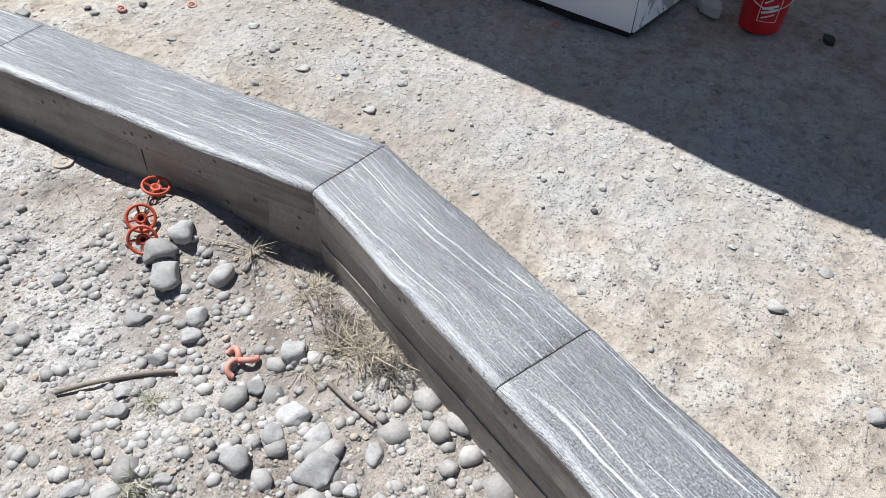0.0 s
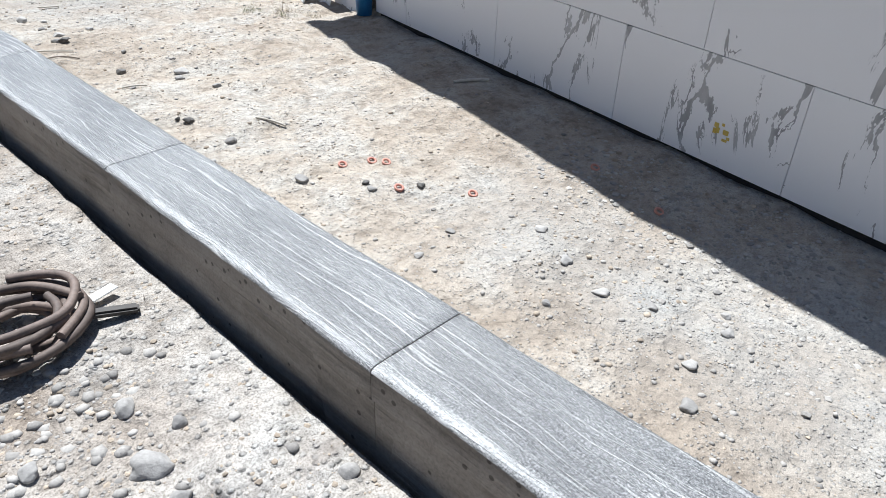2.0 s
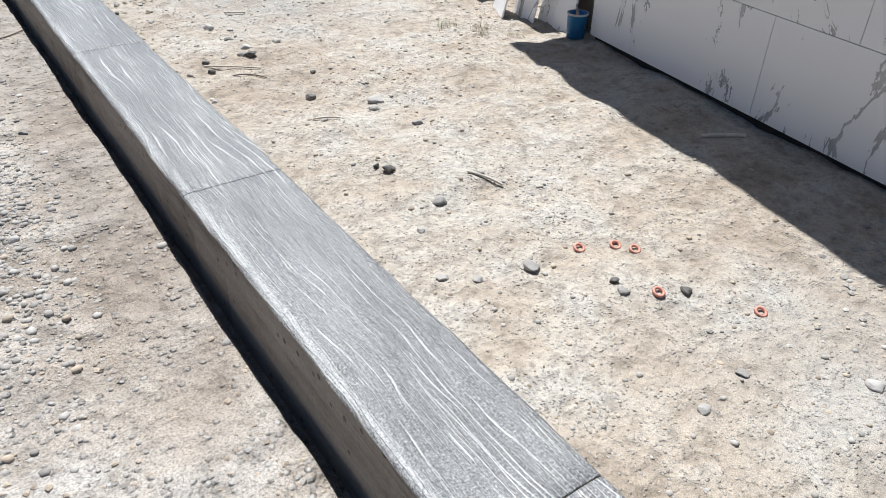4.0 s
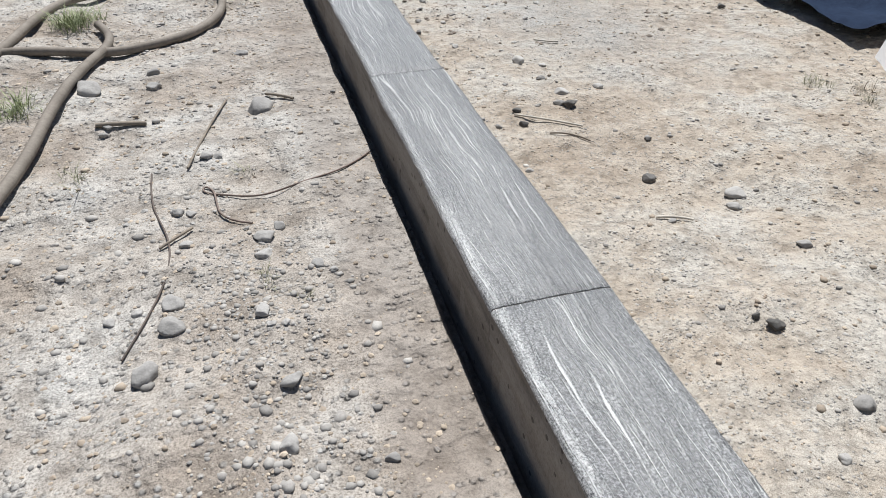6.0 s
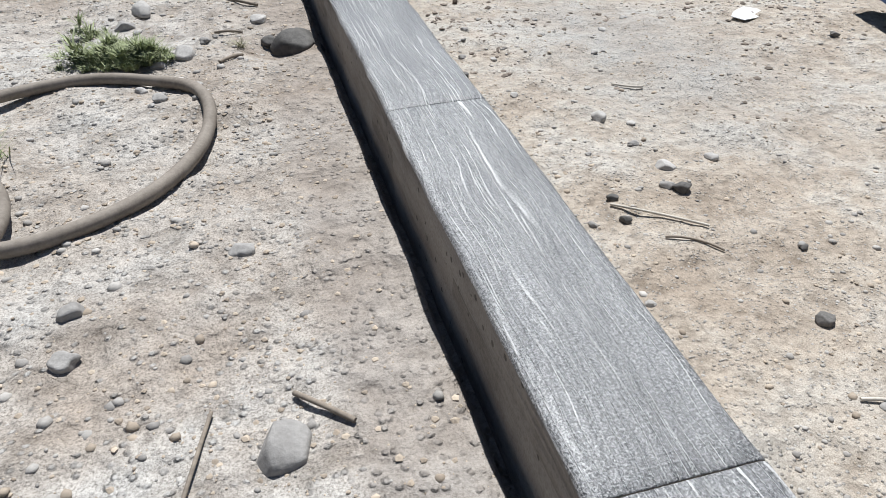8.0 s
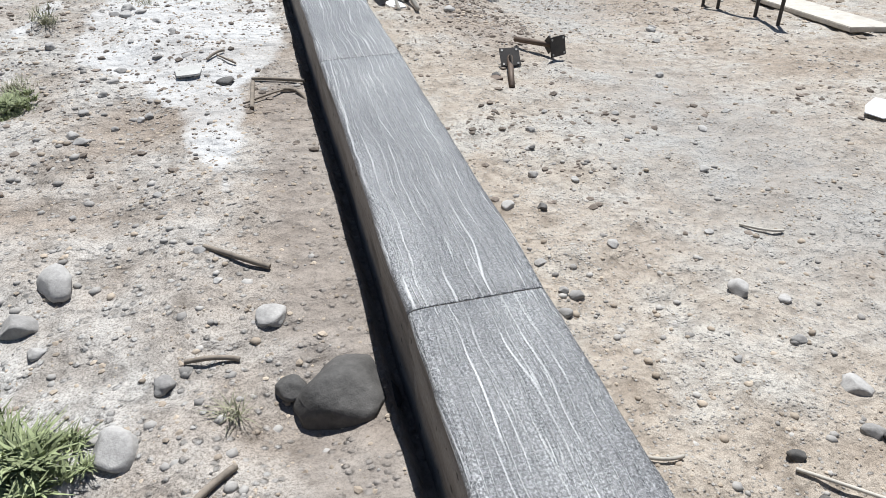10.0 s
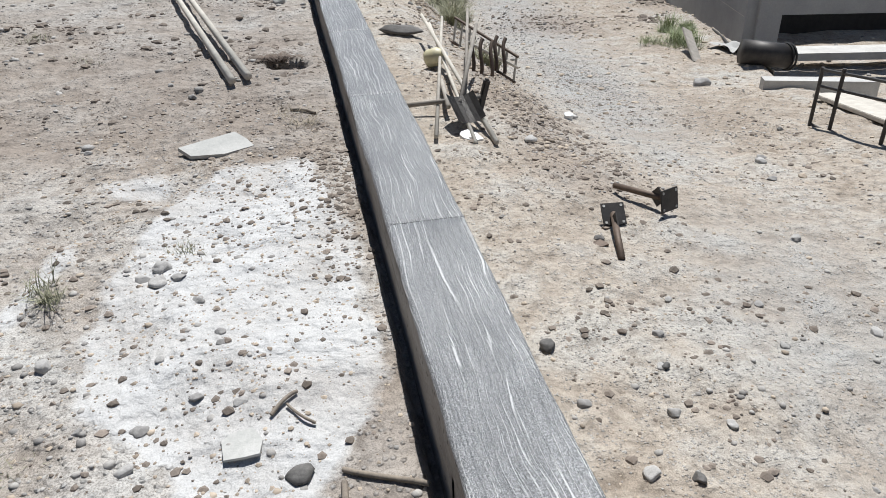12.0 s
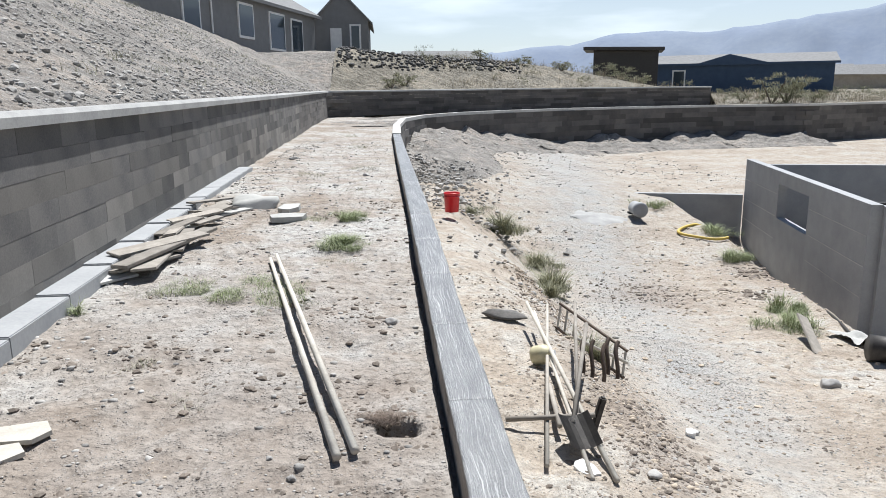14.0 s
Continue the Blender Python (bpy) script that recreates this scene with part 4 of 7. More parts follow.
TERRACE_ROCKS_2 = [(0.733, 1.646, 0.028), (0.564, 1.992, 0.04), (0.61, 1.909, 0.027), (0.409, 1.971, 0.029), (0.537, 5.401, 0.091), (0.326, 4.499, 0.042), (0.289, 4.402, 0.038), (0.426, 3.907, 0.025), (0.51, 4.317, 0.03), (0.491, 4.184, 0.032), (0.628, 4.13, 0.02), (0.37, 4.081, 0.024), (0.497, 4.672, 0.035), (0.525, 3.612, 0.021), (0.382, 3.687, 0.021), (0.465, 3.719, 0.022), (0.452, 3.77, 0.02), (0.246, 5.656, 0.041), (0.512, 5.859, 0.041), (0.325, 3.707, 0.021), (0.468, 3.682, 0.019), (0.328, 4.568, 0.038), (0.501, 4.727, 0.042), (0.532, 4.767, 0.024), (0.39, 5.131, 0.033), (0.419, 5.132, 0.025), (0.591, 4.602, 0.024), (0.614, 4.581, 0.016), (0.48, 4.483, 0.029), (0.348, 4.752, 0.027)]
TERRACE_ROCKS_3 = [(0.33, 4.894, 0.028), (0.356, 4.88, 0.023), (0.267, 4.568, 0.021), (0.517, 4.439, 0.014), (0.551, 4.447, 0.012), (0.492, 4.447, 0.016), (0.071, 5.66, 0.071), (0.24, 5.764, 0.046), (0.147, 5.385, 0.025), (0.137, 5.356, 0.022), (0.229, 4.873, 0.016), (0.22, 4.559, 0.021), (0.26, 4.928, 0.015), (0.329, 6.822, 0.053), (0.719, 5.206, 0.018), (0.276, 7.25, 0.07), (0.23, 7.162, 0.059), (0.622, 7.071, 0.048), (0.402, 6.857, 0.06), (0.358, 6.523, 0.043), (0.459, 6.971, 0.032), (0.444, 6.589, 0.019), (0.335, 6.496, 0.018), (0.302, 6.624, 0.031), (0.512, 7.273, 0.025), (0.359, 6.586, 0.021), (0.267, 7.087, 0.026), (0.542, 7.184, 0.015), (0.216, 7.999, 0.028), (0.374, 7.983, 0.023)]
TERRACE_ROCKS_4 = [(0.216, 7.849, 0.033), (0.239, 7.817, 0.031), (0.351, 7.974, 0.022), (0.262, 7.492, 0.016), (0.293, 8.84, 0.039), (0.247, 8.901, 0.043), (0.247, 8.826, 0.039), (0.054, 8.539, 0.044), (0.274, 8.316, 0.029), (0.249, 8.116, 0.028), (0.425, 7.514, 0.021), (0.42, 8.522, 0.021), (0.298, 7.915, 0.018), (0.204, 8.858, 0.038), (0.351, 8.725, 0.031), (0.464, 8.332, 0.025), (0.267, 8.213, 0.032), (0.292, 8.498, 0.021), (0.376, 8.378, 0.024), (0.168, 8.319, 0.02), (0.413, 8.565, 0.02), (-0.095, 9.749, 0.035), (-1.428, 12.935, 0.105), (-1.374, 12.253, 0.067), (-0.085, 9.7, 0.03), (0.111, 10.384, 0.031), (0.207, 10.27, 0.034), (0.589, 11.991, 0.08), (-0.105, 17.472, 0.119), (-1.067, 20.974, 0.176)]
TERRACE_ROCKS_5 = [(0.277, 18.477, 0.102)]
YARD_ROCKS_1 = [(2.854, 2.811, 0.073), (2.718, 2.555, 0.059), (2.651, 2.315, 0.063), (2.514, 0.63, 0.044), (2.156, -0.167, 0.062), (2.45, -0.301, 0.054), (2.207, 1.092, 0.035), (1.83, -0.525, 0.064), (2.202, -0.247, 0.022), (1.896, 0.489, 0.038), (2.291, 1.699, 0.07), (2.296, 3.092, 0.049), (2.542, 3.122, 0.046), (2.902, 1.857, 0.046), (2.508, 1.814, 0.054), (2.4, 2.424, 0.045), (2.71, 2.098, 0.047), (2.794, 1.795, 0.049), (1.752, 2.089, 0.031), (2.401, 7.433, 0.092), (2.315, 4.725, 0.077), (2.09, 4.11, 0.049), (1.961, 4.188, 0.042), (2.094, 4.55, 0.04), (2.734, 5.553, 0.058), (2.534, 3.703, 0.053), (2.334, 4.045, 0.072), (2.738, 6.069, 0.094), (2.595, 6.688, 0.038), (2.673, 5.971, 0.056)]
YARD_ROCKS_2 = [(2.278, 5.886, 0.046), (1.841, 6.546, 0.04), (2.459, 7.887, 0.046), (2.32, 7.981, 0.101), (2.366, 7.679, 0.047), (1.992, 8.393, 0.059), (1.886, 9.071, 0.058), (3.241, 9.51, 0.05), (2.719, 8.893, 0.048), (1.858, 7.08, 0.041), (2.436, 8.383, 0.042), (2.658, 7.438, 0.064), (1.653, 8.365, 0.054), (1.627, 8.031, 0.053), (2.035, 9.529, 0.05), (2.106, 7.654, 0.038), (2.312, 7.249, 0.062), (1.562, 8.004, 0.046), (1.66, 8.145, 0.046), (1.709, 8.12, 0.059), (2.061, 8.959, 0.047), (2.368, 8.584, 0.032), (2.618, 9.665, 0.042), (1.57, 9.19, 0.055), (2.237, 9.807, 0.038), (1.66, 8.797, 0.069), (2.546, 9.356, 0.043), (3.004, 9.365, 0.067), (3.937, 11.638, 0.09), (2.234, 11.965, 0.088)]
YARD_ROCKS_3 = [(1.95, 9.319, 0.046), (5.287, 14.845, 0.216), (2.974, 13.068, 0.097), (3.996, 11.734, 0.08), (3.238, 10.27, 0.067), (3.797, 11.292, 0.067)]
DARK_YARD_ROCKS_1 = [(2.358, 0.605, 0.038), (2.56, 3.774, 0.046), (2.77, 3.565, 0.047), (2.379, 6.277, 0.073), (2.275, 5.131, 0.063), (2.032, 7.241, 0.054), (2.233, 5.198, 0.033), (2.589, 6.671, 0.038), (4.332, 8.635, 0.059), (2.354, 7.21, 0.081), (2.017, 7.085, 0.064), (1.966, 9.314, 0.039), (1.547, 9.557, 0.078), (1.807, 8.738, 0.051), (2.147, 10.45, 0.061), (4.658, 12.456, 0.059)]

# ---- foundation in the dip ----
def plan_box(a, b, width, z0, z1, bm=None):
    a, b = Vector(a), Vector(b)
    d = (b - a).normalized()
    return box_bm(width, (b - a).length, z1 - z0, Matrix.Translation((*((a + b) / 2), (z0 + z1) / 2)) @ Matrix.Rotation(math.atan2(-d.x, d.y), 4, "Z"), 0.0, bm)


found = tagged(new("foundation"), "bare grey cast concrete foundation walls standing in a dip", "foundation")
fB, fA = Vector((8.83, 19.36)), Vector((10.71, 27.4))
fd = (fA - fB).normalized()
fn = Vector((fd.y, -fd.x))
length = (fA - fB).length
win0, win1 = length * 0.365, length * 0.625
for s0, s1, z0, z1 in ((0, win0, -3.4, -0.6), (win1, length, -3.4, -0.6), (win0, win1, -3.4, -1.72), (win0, win1, -0.9, -0.6)):
    part("wall_panel", plan_box(fB + fd * s0, fB + fd * s1, 0.2, z0, z1), FORM, found)
for z in (-1.16, -1.7, -2.25):
    for s0, s1 in ((0.05, win0 - 0.1), (win1 + 0.1, length - 0.05)):
        part("form_seam", plan_box(fB + fd * s0 - fn * 0.101, fB + fd * s1 - fn * 0.101, 0.006, z, z + 0.012), COPING, found)
end = fB + fn * 0.1
part("end_wall", plan_box(end, end + fn * 0.42, 0.2, -3.4, -0.62), FORM, found)
part("lintel_wall", plan_box(end + fn * 0.42, end + fn * 9, 0.2, -1.0, -0.62), FORM, found)
part("low_panel", plan_box(end + fn * 0.42, end + fn * 9, 0.16, -2.2, -1.62), FORM, found)
part("floor_edge", plan_box(end + fn * 0.42, end + fn * 9, 0.5, -3.0, -2.86), COPING, found)
# black sheet standing in for the shaded interior behind the openings
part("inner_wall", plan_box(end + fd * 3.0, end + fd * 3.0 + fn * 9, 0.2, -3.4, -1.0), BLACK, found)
part("back_wall", plan_box(fA + fd * 0.1, fA + fn * 9, 0.2, -3.4, -0.75), FORM, found)
part("pier", box_bm(0.5, 0.5, 2.2, Matrix.Translation((*(end + fn * 3.1), -2.2))), TAN, found)
pit_wall = tagged(new("pit_wall"), "low dark concrete wall at the far edge of the dip", "retaining wall", kind="structure")
part("wall_body", plan_box(fA + fd * 0.2 - fn * 0.1, fA + fd * 0.4 - fn * 4.2, 0.2, -3.4, -1.62), FORM, pit_wall)


# ---- stones ----
def stone(x, y, z, size, k, material=STONE, name="rock", label="rounded grey river stone lying on dusty soil", flat=0.66, subdiv=3, sink=0.4, angular=False, turn=None):
    v, f = stone_data(k, subdiv, 0.2, flat, 1.0 + 0.35 * ((k * 7) % 5) / 5, angular)
    ob = mesh_object(name, (v * size).tolist(), f.tolist(), material, True)
    ob.matrix_world = Matrix.Translation((x, y, z + size * flat * (0.5 - sink))) @ Matrix.Rotation(k * 1.3 if turn is None else turn, 4, "Z")
    return tagged(ob, label, "rock", "loose stones")


for k, (x, y, s) in enumerate(TERRACE_ROCKS_1 + TERRACE_ROCKS_2 + TERRACE_ROCKS_3 + TERRACE_ROCKS_4 + TERRACE_ROCKS_5):
    stone(x, y, float(terrace_z(x, y)), s, k + 1, angular=k % 3 == 1, flat=0.55 + 0.25 * ((k * 5) % 7) / 7, sink=0.25 if k == 0 else 0.4)
for k, (x, y, s) in enumerate(YARD_ROCKS_1 + YARD_ROCKS_2 + YARD_ROCKS_3):
    stone(x, y, float(yard_z(x, y)), s, k + 200, label="weathered stone half bedded in the sandy yard", flat=0.5 + 0.2 * ((k * 3) % 5) / 5, sink=0.35, angular=k % 3 == 0)
for k, (x, y, s) in enumerate(DARK_YARD_ROCKS_1):
    stone(x, y, float(yard_z(x, y)), s, k + 320, DARK_ROCK, label="dark broken stone lying on the sandy yard", flat=0.7, sink=0.25, angular=True)
stone(0.64, 1.035, float(terrace_z(0.64, 1.035)), 0.062, 14, label="rounded grey stone behind the largest by the bend", sink=0.3)
stone(0.722, 6.885, -0.035, 0.135, 501, DARK_ROCK, label="dark grey boulder bedded beside the low wall", flat=0.6, sink=0.36, turn=0.3)
stone(0.642, 6.915, -0.02, 0.042, 502, DARK_ROCK, label="small dark stone beside the boulder")
stone(-0.82, 15.75, 0.17, 0.52, 503, SLATE, label="flat pale boulder on the terrace", flat=0.35, turn=0.2)
rng = random.Random(4)
pebble_kinds = [stone_data(k + 40, 1, 0.16, 0.6, 1.2) for k in range(14)]
clod_kinds = [stone_data(k + 80, 1, 0.3, 0.7, 1.1, True) for k in range(10)]


def near_wall_x(y):
    return float(curve_x(LOW, y)) - 0.11


def strew(count, area, size, surface_z, seed, weight=None, sink=0.25):
    r = random.Random(seed)
    out = []
    while len(out) < count:
        x, y = r.uniform(area[0], area[1]), r.uniform(area[2], area[3])
        if weight and r.random() > weight(x, y):
            continue
        s = size[0] * (size[1] / size[0]) ** (r.random() ** 2.2)
        out.append((x, y, None, s, r.uniform(0, 6.28), r.randrange(100)))
    zs = surface_z(np.array([o[0] for o in out]), np.array([o[1] for o in out]))
    return [(x, y, float(z) + s * (0.3 - sink - 0.25 * ((k * 37) % 10) / 10), s, a, k) for (x, y, _, s, a, k), z in zip(out, zs)]


def on_terrace(x, y):
    if x > near_wall_x(y) - 0.015:
        return 0.0
    stony = 1.0 if y < 1.25 else (0.75 if y < 2.4 else 0.32)
    stony *= 0.35 + 1.3 * max(0.0, 0.5 + float(rough_ground(x, y, 0.35, 51)))
    trodden = 0.1 if 0.6 + 0.04 * math.sin(y * 3) < x and 1.2 < y < 8.8 else (0.45 if x > 0.66 else 1.0)
    return stony * trodden


tagged(scatter("pebbles", pebble_kinds, strew(6500, (0.12, 0.82, 0.2, 2.5), (0.004, 0.03), terrace_z, 1, on_terrace), STONES), "many small rounded grey pebbles on the terrace", "pebbles", kind="stuff")
tagged(scatter("pebbles", pebble_kinds, strew(5200, (-0.7, 0.82, 2.5, 10.5), (0.005, 0.026), terrace_z, 2, on_terrace), STONES), "loose pale pebbles strewn over the terrace soil", "pebbles", kind="stuff")
tagged(scatter("soil_clods", clod_kinds, strew(5200, (-0.7, 0.82, 0.0, 10.5), (0.005, 0.024), terrace_z, 3, on_terrace), CLODS), "crumbs and clods of dry soil on the terrace", "soil clods", kind="stuff")
tagged(scatter("pebbles", clod_kinds, strew(6500, (-1.45, 0.8, 10.2, 26.0), (0.008, 0.055), terrace_z, 5, lambda x, y: 0.0 if x > near_wall_x(y) else (0.3 + 0.6 * (x < -0.9)) * (1 if y > 13.5 else 0.6)), GRAVEL), "broken stones strewn along the far terrace", "pebbles", kind="stuff")


tagged(scatter("pebbles", pebble_kinds, strew(300, (0.05, 0.72, 0.1, 0.85), (0.018, 0.06), terrace_z, 12, lambda x, y: 0.0 if x > 0.66 else 1.0 - 0.9 * max(0.0, (y - 0.45) / 0.4)), STONES), "grey rounded stones crowded at the bend of the wall", "pebbles", kind="stuff")


def on_yard(x, y):
    stony = 0.3 + 1.5 * max(0.0, float(rough_ground(x, y, 0.9, 61)) + 0.25 * (y < 3.0))
    return min(1.0, stony)


tagged(scatter("pebbles", clod_kinds, strew(8000, (1.05, 4.9, -1.6, 6.5), (0.006, 0.036), yard_z, 6, on_yard), STONES), "small pale stones trodden into the sandy yard", "pebbles", kind="stuff")
tagged(scatter("pebbles", clod_kinds, strew(8500, (1.05, 5.5, 6.5, 16.0), (0.007, 0.042), yard_z, 7, on_yard), STONES), "small stones strewn over the trodden yard", "pebbles", kind="stuff")
tagged(scatter("pebbles", clod_kinds, strew(2600, (2.3, 4.0, -0.6, 3.4), (0.008, 0.05), yard_z, 71, lambda x, y: math.exp(-((x - 3.15 - 0.2 * (y - 1.0)) / 0.45) ** 2)), STONES, False), "pale pebbles gathered along the clad wall", "pebbles", kind="stuff")
tagged(scatter("soil_clods", clod_kinds, strew(5500, (1.05, 5.5, 2.0, 17.0), (0.008, 0.045), yard_z, 8, on_yard), CLODS), "clods of dry yellowish soil on the yard", "soil clods", kind="stuff")
tagged(scatter("gravel", clod_kinds, strew(4200, (1.3, 14.0, 16.0, 44.0), (0.03, 0.13), yard_z, 9, lambda x, y: 1.0 if y > 33 else 0.35), GRAVEL), "grey rubble on the far yard below the walls", "gravel", kind="stuff")
tagged(scatter("gravel", clod_kinds, strew(1600, (2.0, 2.9, 11.5, 19.0), (0.015, 0.07), yard_z, 10, lambda x, y: math.exp(-((x - 2.45 - 0.03 * (y - 14)) / 0.22) ** 2)), CLODS), "ridge of turned soil crumbs beside the track", "soil clods", kind="stuff")


def bank_spots(count, offs, ys, size, seed):
    r = random.Random(seed)
    out = []
    for _ in range(count):
        o, y = offs[0] + (offs[1] - offs[0]) * r.random() ** 1.3, ys[0] + (ys[1] - ys[0]) * r.random() ** 1.4
        s = size[0] * (size[1] / size[0]) ** (r.random() ** 2)
        x = float(np.interp(y, [p[1] for p in UPPER[:6]], [p[0] for p in UPPER[:6]])) - o
        out.append((x, y, float(bank_z(o, y)) + 0.1 * s, s, r.uniform(0, 6.28), r.randrange(100)))
    return out


tagged(scatter("gravel", clod_kinds, bank_spots(15000, (0.2, 9.0), (9.5, 44.0), (0.025, 0.11), 11), GRAVEL, False), "grey crushed rock covering the steep bank", "gravel", kind="stuff")
r = random.Random(17)
heap = []
for _ in range(900):
    x = r.uniform(-2.0, 9.5)
    o = r.uniform(6.0, 11.0)
    s = r.uniform(0.08, 0.34)
    heap.append((x, float(back_line(x)) + o, float(back_z(np.array(x), np.array(o))) + 0.15 * s, s, r.uniform(0, 6), r.randrange(90)))
tagged(scatter("rubble", clod_kinds, heap, DARK_ROCK), "dark broken rubble along the top of the bank", "rubble", kind="stuff")

def blob(cx, cy, rx, ry):
    return lambda x, y: math.exp(-((x - cx) / rx) ** 2 - ((y - cy) / ry) ** 2)


tagged(scatter("rubble", pebble_kinds + clod_kinds, strew(3200, (0.25, 0.72, 3.0, 4.6), (0.004, 0.021), terrace_z, 31, blob(0.48, 3.75, 0.1, 0.42)), STONES), "patch of small broken stones on the terrace", "rubble", kind="stuff")
tagged(scatter("rubble", pebble_kinds + clod_kinds, strew(900, (0.25, 0.7, 4.2, 5.0), (0.004, 0.017), terrace_z, 32, blob(0.46, 4.55, 0.1, 0.2)), STONES), "patch of small broken stones beside the wire", "rubble", kind="stuff")
tagged(scatter("soil_clods", clod_kinds, strew(1500, (-0.2, 0.78, 7.6, 10.2), (0.006, 0.03), terrace_z, 33, lambda x, y: 0.25 + 0.9 * max(0, float(rough_ground(x, y, 0.4, 55)))), DARK_CLODS, False), "dark crumbs of soil on the white powder", "soil clods", kind="stuff")
tagged(scatter("soil_clods", clod_kinds, strew(500, (0.55, 0.78, 8.6, 10.0), (0.008, 0.035), terrace_z, 34, blob(0.72, 9.3, 0.07, 0.4)), DARK_CLODS, False), "dark crumbled soil along the wall foot", "soil clods", kind="stuff")
tagged(scatter("gravel", clod_kinds, strew(4500, (3.2, 5.2, 12.8, 19.0), (0.01, 0.035), yard_z, 35, blob(4.15, 15.6, 0.35, 1.5)), GRAVEL, False), "patch of blue-grey gravel on the track", "gravel", kind="stuff")
tagged(scatter("gravel", clod_kinds, strew(3500, (3.6, 9.0, 10.0, 25.0), (0.02, 0.11), yard_z, 36, lambda x, y: 0.15 + 0.85 * ease((x - 3.6 - 0.1 * (y - 10)) / 2.0)), CLODS, False), "crumbled soil and stones down the side of the dip", "soil clods", kind="stuff")
tagged(scatter("soil_clods", clod_kinds, strew(2500, (1.1, 4.8, 7.5, 17.0), (0.012, 0.06), yard_z, 37, lambda x, y: max(0.0, float(rough_ground(x, y, 0.6, 57)))), DARK_CLODS, False), "dark clods of turned soil on the yard", "soil clods", kind="stuff")

tagged(scatter("soil_clods", clod_kinds, strew(260, (0.35, 0.8, 10.4, 11.0), (0.008, 0.05), terrace_z, 44, blob(0.55, 10.72, 0.09, 0.05)), DARK_CLODS, False), "dark dug soil heaped round a hole", "soil clods", kind="stuff")
tagged(scatter("soil_clods", clod_kinds, strew(320, (4.9, 8.8, 16.6, 22.6), (0.03, 0.2), yard_z, 47, lambda x, y: max(blob(6.9, 19.6, 0.3, 0.4)(x, y), blob(8.0, 21.4, 0.4, 0.45)(x, y))), DARK_CLODS, False), "dark dug clods heaped on the edge of the dip", "soil clods", kind="stuff")
tagged(scatter("soil_clods", clod_kinds, strew(700, (3.6, 6.8, 18.0, 22.0), (0.02, 0.1), yard_z, 48, blob(5.2, 20.1, 0.7, 0.8)), DARK_CLODS, False), "brown dug crumbs on the track", "soil clods", kind="stuff")
tagged(scatter("soil_clods", clod_kinds, strew(1500, (1.05, 2.9, 9.5, 15.0), (0.012, 0.07), yard_z, 49, blob(2.45, 12.3, 0.35, 1.4)), DARK_CLODS, False), "turned soil clods round the heap of tools", "soil clods", kind="stuff")
tagged(scatter("soil_clods", clod_kinds, strew(2200, (-1.4, 0.78, 10.0, 16.0), (0.008, 0.06), terrace_z, 50, lambda x, y: 0.0 if x > near_wall_x(y) else max(0.03, float(rough_ground(x, y, 0.5, 65)))), DARK_CLODS, False), "dark clods of turned soil on the far terrace", "soil clods", kind="stuff")
tagged(scatter("gravel", clod_kinds, strew(3500, (1.2, 16.0, 22.0, 50.0), (0.05, 0.22), yard_z, 45, lambda x, y: math.exp(-(float(to_low_wall(np.array(x), np.array(y))) / 2.0) ** 2) * (to_low_wall(np.array(x), np.array(y)) > 0.25) * (x > float(curve_x(LOW, min(y, 36.0))))), GRAVEL, False), "grey rubble banked along the foot of the curved wall", "gravel", kind="stuff")
tagged(scatter("gravel", clod_kinds, strew(5000, (2.2, 8.0, 12.0, 32.0), (0.012, 0.05), yard_z, 46, lambda x, y: math.exp(-((x - 3.7 - 0.12 * (y - 14)) / 0.9) ** 2) * max(0.0, 0.5 + float(rough_ground(x, y, 0.9, 63)))), GRAVEL, False), "grey gravel trodden into the track", "gravel", kind="stuff")
tagged(scatter("soil_crumbs", clod_kinds, strew(20000, (-0.1, 0.8, 0.3, 10.0), (0.003, 0.015), terrace_z, 41, lambda x, y: 0.0 if x > near_wall_x(y) - 0.01 else 0.25 + 0.8 * max(0.0, float(rough_ground(x, y, 0.25, 58)) + 0.25)), CLODS, False), "fine crumbs of dry soil over the terrace", "soil crumbs", kind="stuff")
tagged(scatter("soil_crumbs", clod_kinds, strew(20000, (1.05, 4.2, -0.8, 12.0), (0.005, 0.02), yard_z, 42, lambda x, y: 0.2 + 0.9 * max(0.0, float(rough_ground(x, y, 0.4, 59)) + 0.2)), CLODS, False), "fine crumbs of sandy soil over the yard", "soil crumbs", kind="stuff")

# ---- orange caps and small litter by the bend ----
def rebar_cap(x, y, z, tilt, turn):
    cap = tagged(new("rebar_cap"), "orange plastic rebar cap lying against the wall", "rebar cap", "orange caps")
    part("rim", lathe_bm([(0.026 + 0.0032 * math.cos(a), 0.03 + 0.0032 * math.sin(a)) for a in np.linspace(0, 2 * math.pi, 9)], 28), ORANGE, cap, smooth=True)
    part("stem", lathe_bm([(0.0, 0.0), (0.01, 0.0), (0.0115, 0.022), (0.012, 0.027), (0.006, 0.028), (0.005, 0.01), (0.0, 0.01)], 14), ORANGE, cap, smooth=True)
    for i in range(4):
        a = math.pi / 2 * i
        part("rib", rod_bm((0.008 * math.cos(a), 0.008 * math.sin(a), 0.024), (0.026 * math.cos(a), 0.026 * math.sin(a), 0.03), 0.0028, None, 6), ORANGE, cap)
    cap.matrix_world = Matrix.Translation((x, y, z)) @ Matrix.Rotation(turn, 4, "Z") @ Matrix.Rotation(tilt, 4, "X")


